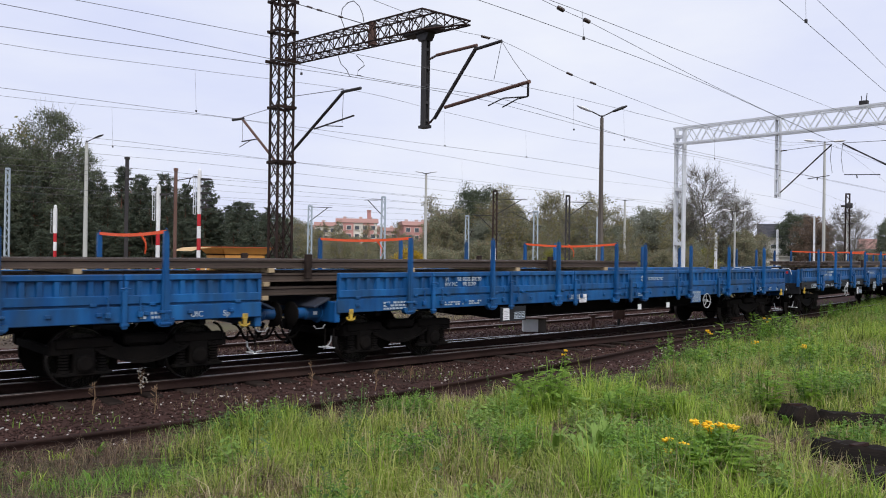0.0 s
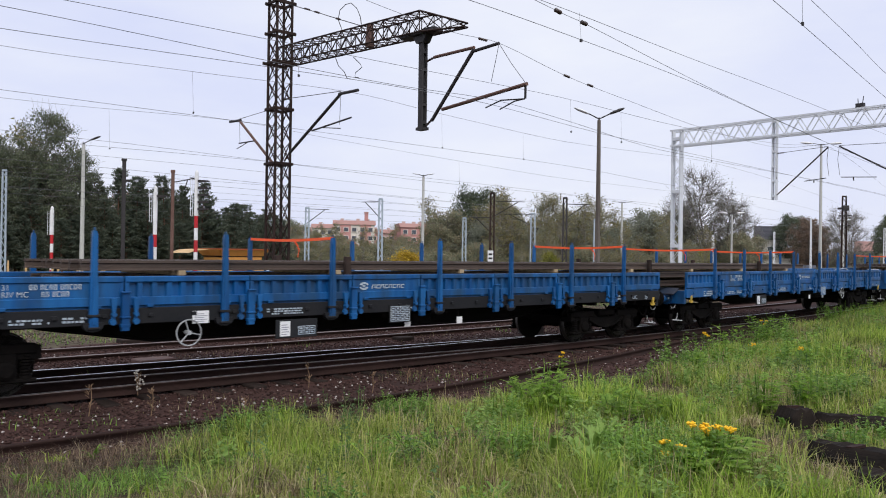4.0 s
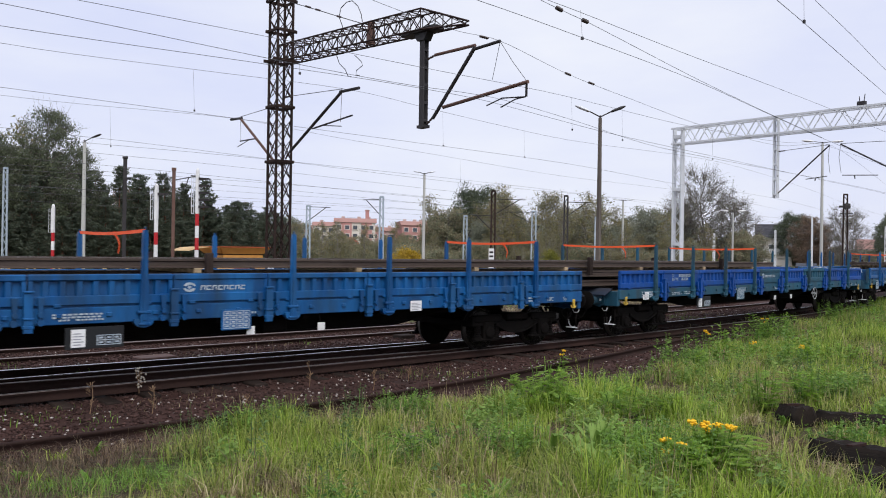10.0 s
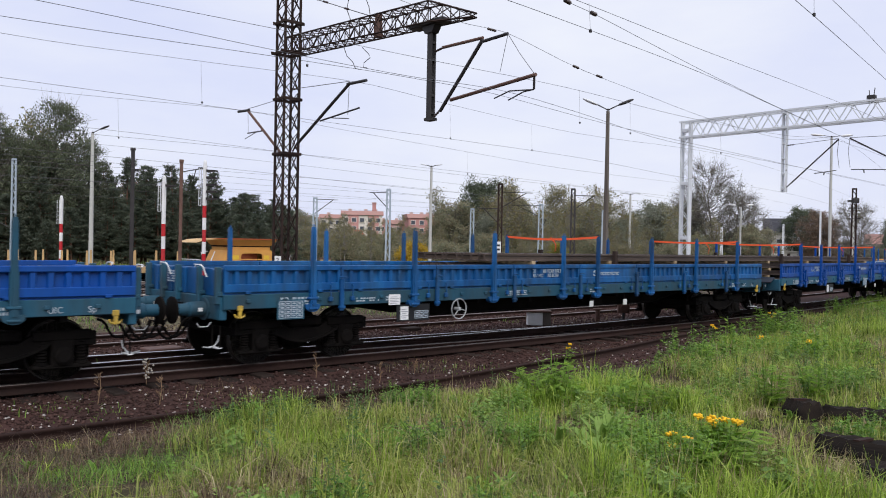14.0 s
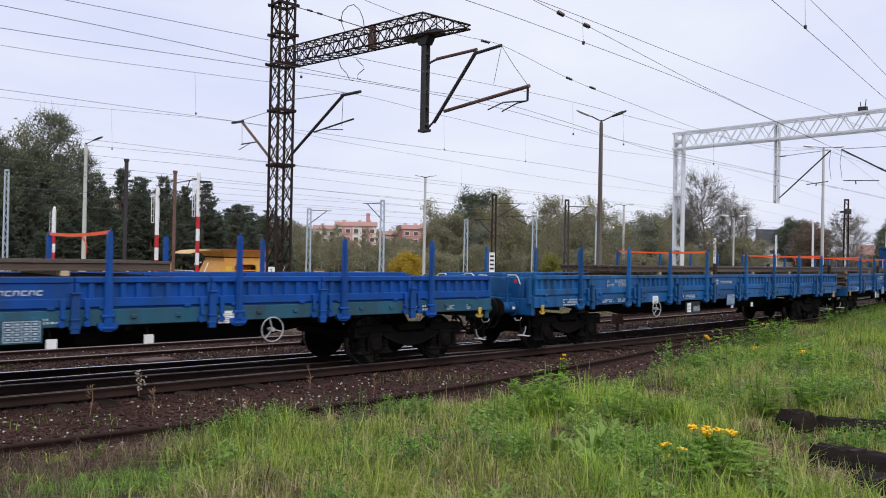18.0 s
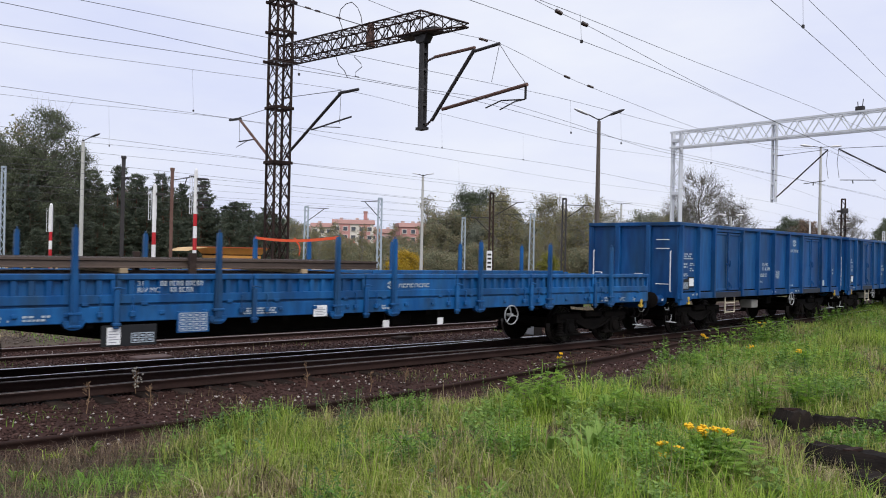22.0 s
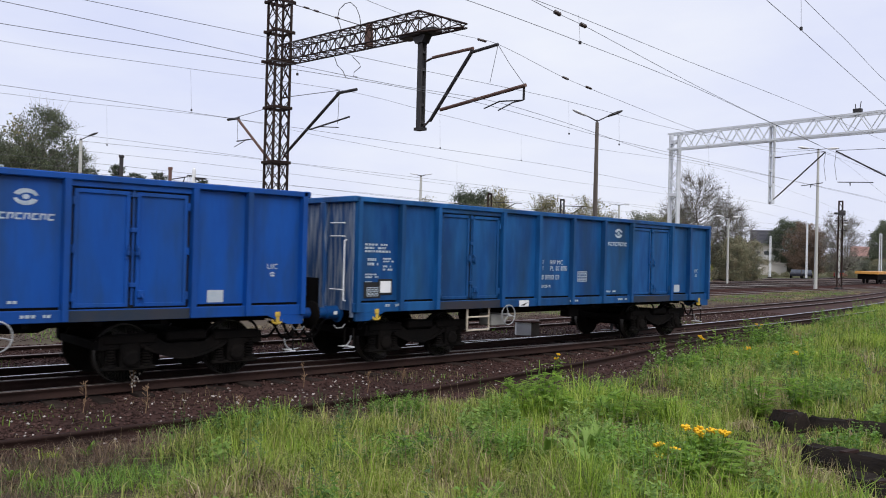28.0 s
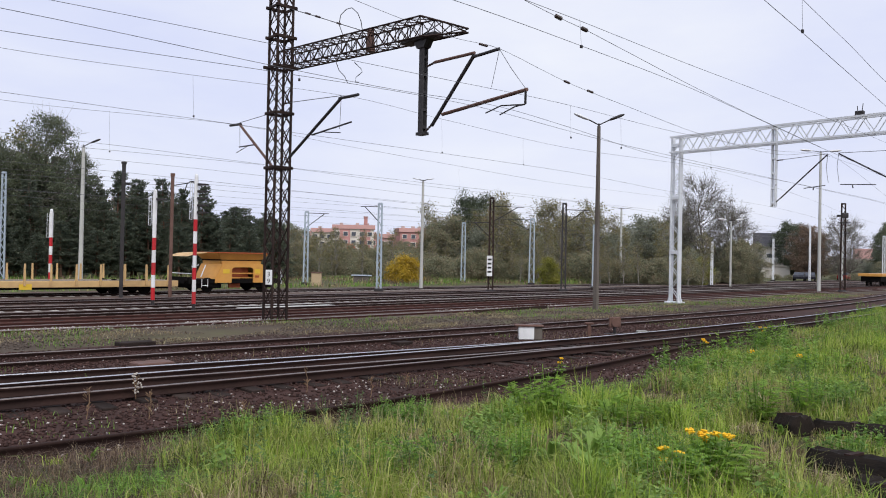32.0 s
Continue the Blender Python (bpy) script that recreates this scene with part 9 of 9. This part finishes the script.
def build_stones():
    rng = np.random.default_rng(8)
    def put(name, label, x, y, size, material, n_up=0.3):
        n = len(x)
        c = np.stack([x, y, ground_z(x, y) + size * n_up], 1)
        o = np.array([(1, 0, 0), (-1, 0, 0), (0, 1, 0), (0, -1, 0), (0, 0, 1), (0, 0, -1)], float)
        a = rng.uniform(0, 6.28, n)
        ca, sa = np.cos(a)[:, None], np.sin(a)[:, None]
        k = o[None] * rng.uniform(0.55, 1.2, (n, 6, 1)) * size[:, None, None]
        k[:, :, 2] *= 0.65
        v = np.stack([k[..., 0] * ca - k[..., 1] * sa, k[..., 0] * sa + k[..., 1] * ca, k[..., 2]], -1) + c[:, None]
        f = np.array([(0, 2, 4), (2, 1, 4), (1, 3, 4), (3, 0, 4), (2, 0, 5), (1, 2, 5), (3, 1, 5), (0, 3, 5)])
        fs = (np.arange(n)[:, None, None] * 6 + f[None]).reshape(-1, 3)
        me = raw_mesh(name, v.reshape(-1, 3), fs, material)
        tagged(new(name, me), label, "stones", kind="stuff")
    brown = surface("brown_ballast_stone", (0.034, 0.018, 0.0155), (0.080, 0.046, 0.040), 0.9, scale=6, fine=40, bump=0.4, vary=0.55, island=True)
    pale = surface("pale_ballast_stone", (0.34, 0.30, 0.28), (0.48, 0.44, 0.42), 0.85, scale=6, fine=40, bump=0.3, vary=0.3, island=True)
    x = 1 + 36 * rng.uniform(0, 1, 42000) ** 1.5
    y = track_y(x) + rng.uniform(-4.0, 6.3, len(x))
    put("ballast_stones", "brown and grey ballast stones round the rails", x, y, rng.uniform(0.014, 0.045, len(x)), brown)
    x = 1 + 34 * rng.uniform(0, 1, 1500) ** 1.4
    y = track_y(x) + np.where(rng.uniform(0, 1, len(x)) < 0.7, rng.uniform(-3.8, -1.1, len(x)), rng.uniform(1.2, 6.0, len(x)))
    put("ballast_stones", "scattered pale stones in the brown ballast", x, y, rng.uniform(0.012, 0.034, len(x)), pale, 0.6)
    x = 1 + 44 * rng.uniform(0, 1, 11000) ** 1.3
    y = second_y(x) + rng.uniform(1.2, 7.2, len(x))
    keep = patchy(x, y, 0.8, 9) < 0.5
    tan = surface("tan_gravel_stone", (0.075, 0.058, 0.048), (0.16, 0.13, 0.11), 0.9, scale=6, fine=40, bump=0.4, vary=0.5, island=True)
    put("ballast_stones", "grey-brown gravel in the dry strip", x[keep], y[keep], rng.uniform(0.018, 0.05, int(keep.sum())), tan, 0.4)
    x = np.concatenate([rng.uniform(4, 15, 1500), rng.uniform(24, 34, 700)])
    y = yard_y(x, 25.6) + rng.normal(0.1, 0.35, len(x)) + 0.25 * patchy(x, x, 0.5, 2)
    put("ballast_stones", "band of pale fresh ballast along the siding", x, y, rng.uniform(0.022, 0.05, len(x)), pale, 0.5)


build_stones()


def tansy(x, y, h, stems, spread, seed, flowers=True):
    """Tansy: upright stems, feathery leaves, flat heads of yellow buttons."""
    rng = np.random.default_rng(seed)
    z0 = float(ground_z(x, y)) - 0.03
    t = thing("tansy_plant", "tansy with feathery leaves and yellow button flowers" if flowers else "leafy green weed in the grass", "plant", "weeds on the bank")
    g = Geo()
    lv, lf, no = [], [], 0
    heads = []
    for s in range(stems):
        a, r = rng.uniform(0, 6.28), spread * math.sqrt(rng.uniform(0, 1))
        bx, by = math.cos(a) * r * 0.5, math.sin(a) * r * 0.5
        tx, ty, tz = math.cos(a) * r, math.sin(a) * r, h * rng.uniform(0.72, 1.05)
        g.tube([(bx, by, 0), ((bx + tx) / 2, (by + ty) / 2, tz * 0.55), (tx, ty, tz)], 0.005, 5)
        heads.append((tx, ty, tz))
        k = 13
        c = np.array([[bx + (tx - bx) * u, by + (ty - by) * u, tz * u] for u in np.linspace(0.12, 0.9, k)])
        for p in c:
            b = rng.uniform(0, 6.28)
            d = np.array([math.cos(b), math.sin(b), rng.uniform(-0.15, 0.35)])
            L = rng.uniform(0.10, 0.20)
            sd = np.array([-d[1], d[0], 0.1])
            for q in np.linspace(0.2, 1.0, 6):
                for sg in (-1, 1):
                    o = p + d * L * q
                    e = o + (sd * sg * 0.6 + d * 0.5) * L * 0.36 * (1.15 - 0.6 * q)
                    w = d * 0.017
                    lv += [o - w, o + w, e + 0.5 * w, e - 0.5 * w]
                    lf.append((no, no + 1, no + 2, no + 3))
                    no += 4
    part("stem", g, weed_leaf, t)
    part("foliage", raw_mesh("foliage", np.array(lv), np.array(lf), tansy_leaf), None, t, "feathery dark green foliage")
    if flowers:
        for tx, ty, tz in heads:
            g = Geo()
            for i in range(rng.integers(12, 18)):
                a, r = rng.uniform(0, 6.28), 0.045 * math.sqrt(rng.uniform(0, 1))
                q = (tx + math.cos(a) * r, ty + math.sin(a) * r, tz + rng.uniform(-0.012, 0.018))
                g.lathe(q, (rng.normal(0, 0.2), rng.normal(0, 0.2), 1), [(-0.012, 0.003), (0, 0.008), (0.007, 0.014), (0.013, 0.012), (0.016, 0.004)], 7)
            part("flower_head", g, tansy_gold, t)
    t.matrix_basis = pose(x, y, z0)


# place, height, stems, spread, in flower
TANSIES = ((6.45, 3.74, 0.42, 8, 0.20, True), (6.05, 3.92, 0.28, 4, 0.10, True), (6.25, 3.7, 0.36, 18, 0.36, False), (5.95, 3.58, 0.32, 16, 0.34, False), (6.6, 3.85, 0.34, 14, 0.34, False),
           (12.75, 10.75, 0.46, 2, 0.05, True), (18.1, 10.7, 0.62, 3, 0.1, True), (16.2, 8.6, 0.5, 2, 0.12, True), (22.6, 11.5, 0.7, 3, 0.15, True), (14.9, 6.8, 0.5, 2, 0.1, True),
           (8.2, 7.35, 0.64, 9, 0.36, False), (8.75, 7.6, 0.68, 8, 0.34, False), (8.5, 7.2, 0.55, 7, 0.40, False), (8.0, 6.9, 0.5, 7, 0.34, False), (8.0, 5.85, 0.46, 9, 0.36, False), (8.5, 5.7, 0.40, 7, 0.3, False),
           (14.2, 6.2, 0.5, 12, 0.5, False), (15.6, 6.4, 0.5, 12, 0.5, False), (9.7, 8.9, 0.35, 8, 0.35, False), (13.6, 8.2, 0.6, 8, 0.3, False), (18.4, 10.4, 0.8, 7, 0.3, False), (21.8, 11.2, 0.9, 9, 0.45, False), (24.0, 11.6, 0.75, 8, 0.4, False), (5.2, 6.0, 0.32, 9, 0.4, False), (9.6, 4.9, 0.6, 9, 0.25, False), (10.2, 4.6, 0.6, 8, 0.25, False))
for i, (x, y, h, n, s, fl) in enumerate(TANSIES):
    tansy(x, y, h, n, s, 40 + i, fl)


def broad_weed(x, y, r, n, seed, label="broad-leaved light green weed on the bank", leafm=None):
    """A rosette of long pointed leaves."""
    rng = np.random.default_rng(seed)
    t = thing("weed", label, "plant", "weeds on the bank")
    for i in range(n):
        a, L, w = rng.uniform(0, 6.28), 0.8 * r * rng.uniform(0.5, 1.1), r * rng.uniform(0.06, 0.10)
        rise = rng.uniform(0.25, 0.95)
        g = Geo()
        vs, fs = [], []
        for k in range(5):
            u = k / 4
            ww = w * math.sin(math.pi * min(0.97, 0.12 + 0.85 * u))
            c = Vector((math.cos(a) * L * u, math.sin(a) * L * u, r * rise * math.sin(1.9 * u)))
            sd = Vector((-math.sin(a), math.cos(a), 0)) * ww
            vs += [c - sd, c - Vector((0, 0, 0.18 * ww)), c + sd]
        for k in range(4):
            fs += [(3 * k, 3 * k + 3, 3 * k + 4, 3 * k + 1), (3 * k + 1, 3 * k + 4, 3 * k + 5, 3 * k + 2)]
        g.add(vs, fs)
        part("leaf", g, leafm or weed_leaf, t)
    t.matrix_basis = pose(x, y, float(ground_z(x, y)) - 0.01)


_w = random.Random(21)
for i, (x, y, r, n) in enumerate(((6.1, 4.75, 0.40, 26), (6.5, 5.0, 0.36, 24), (5.75, 4.6, 0.34, 22), (6.9, 5.2, 0.32, 20), (5.5, 4.25, 0.34, 22), (6.3, 4.5, 0.30, 18), (5.9, 5.1, 0.32, 20), (9.1, 7.3, 0.3, 18), (8.3, 8.0, 0.3, 16))):
    broad_weed(x, y, r, n, 200 + i, leafm=pale_weed)
for i in range(46):
    d, b = 5.0 + 8.5 * _w.random() ** 1.2, _w.uniform(24, 78)
    x, y = polar(b, d)
    if y < float(grass_edge(x)) - 0.3:
        broad_weed(x, y, _w.uniform(0.12, 0.24), _w.randint(14, 24), 300 + i)


seed_white = surface("pale_seed_heads", (0.42, 0.38, 0.33), (0.55, 0.5, 0.45), 0.9, scale=20, fine=80, bump=0.1)


def dead_stalks():
    rng = random.Random(4)
    for x, y, h in ((4.95, 12.9, 0.42), (7.6, 12.1, 0.45), (8.3, 11.2, 0.34), (3.9, 12.0, 0.45), (4.6, 11.5, 0.4), (9.4, 11.6, 0.3), (5.6, 10.6, 0.3)):
        t = thing("dead_weed", "dry brown weed stalk in the ballast", "plant", "dry stalks")
        g = Geo()
        g.tube([(0, 0, 0), (rng.uniform(-0.04, 0.04), 0, h * 0.6), (rng.uniform(-0.08, 0.08), 0, h)], 0.007, 5)
        for i in range(14):
            z, a = h * rng.uniform(0.3, 1.0), rng.uniform(0, 6.28)
            g.tube([(0, 0, z), (0.06 * math.cos(a), 0.06 * math.sin(a), z + 0.05)], 0.004, 4)
        stem = part("stalk", g, dead_stem, t)
        if h == 0.42:
            for i in range(26):
                z, a = h * rng.uniform(0.35, 1.1), rng.uniform(0, 6.28)
                r = rng.uniform(0.02, 0.10)
                part("seed_head", Geo().lathe((r * math.cos(a), r * math.sin(a), z), (0, 0, 1), [(-0.016, 0.003), (-0.006, 0.015), (0.008, 0.014), (0.016, 0.003)], 6), seed_white, stem)
        t.matrix_basis = pose(x, y, float(ground_z(x, y)) - 0.02)


dead_stalks()


# ---------------------------------------------------------------- what moves
TRAVEL = [
    -63.38, -59.85, -56.36, -52.89, -49.43, -45.98, -42.52, -39.07, -35.60, -32.13, -28.64, -25.12, -21.59,
    -18.04, -14.46, -10.86, -7.24, -3.59, 0.09, 3.79, 7.52, 11.27, 15.05, 18.85, 22.68, 26.52,
    30.40, 34.29, 38.21, 42.15, 46.11, 50.10, 54.10, 58.13, 62.18, 66.25, 70.34, 74.45, 78.59,
    82.75, 86.94, 91.14, 95.37, 99.63, 103.91, 108.21, 112.54, 116.89, 121.26, 125.66, 130.08, 134.52,
    138.98, 143.46, 147.95, 152.45, 156.96, 161.47, 165.98, 170.48, 174.97, 179.43, 183.87, 188.26, 192.60,
]


def travelled(t):
    """How far the train has run at t seconds."""
    return float(np.interp(t, np.arange(65) * 0.5, TRAVEL))


def along(s):
    """Place and heading on the running line at s metres from its start."""
    u = s - 8.0
    if u > 0:
        for _ in range(4):
            u = (s - 8.0) - (2 * BEND * BEND / 3) * min(u, 52.0) ** 3 - max(u - 52.0, 0) * 0.027
    x = 8.0 + u
    return x, float(track_y(x))


def motions():
    times = [0.5 * i for i in range(65)]
    for ob, mid, half in TRAIN:
        rows = []
        for t in times:
            s = mid - travelled(t)
            (xa, ya), (xb, yb) = along(s - half), along(s + half)
            rows.append((t, pose((xa + xb) / 2, (ya + yb) / 2, 0.0, 0, 0, math.degrees(math.atan2(yb - ya, xb - xa)))))
        walk(ob, rows)
    for ob, ax, s in WHEELS:
        rows, ang, last = [], 0.0, None
        near = [k for k in range(65) if -6 < s - TRAVEL[k] < 62]
        if not near:
            walk(ob, [(0, pose(ax, 0, 0.46 + RAIL_TOP)), (32, pose(ax, 0, 0.46 + RAIL_TOP))])
            continue
        t0, t1 = times[near[0]], times[near[-1]]
        steps = [t0 + i / 15 for i in range(int((t1 - t0) * 15) + 1)]
        if t0 > 0:
            steps = [0.0] + steps
        if t1 < 32:
            steps = steps + [32.0]
        for t in steps:
            tt = min(max(t, t0), t1)
            a = -math.degrees((travelled(tt) - travelled(t0)) / 0.46)
            rows.append((t, pose(ax, 0, 0.46 + RAIL_TOP, 0, a, 0)))
        walk(ob, rows)


motions()
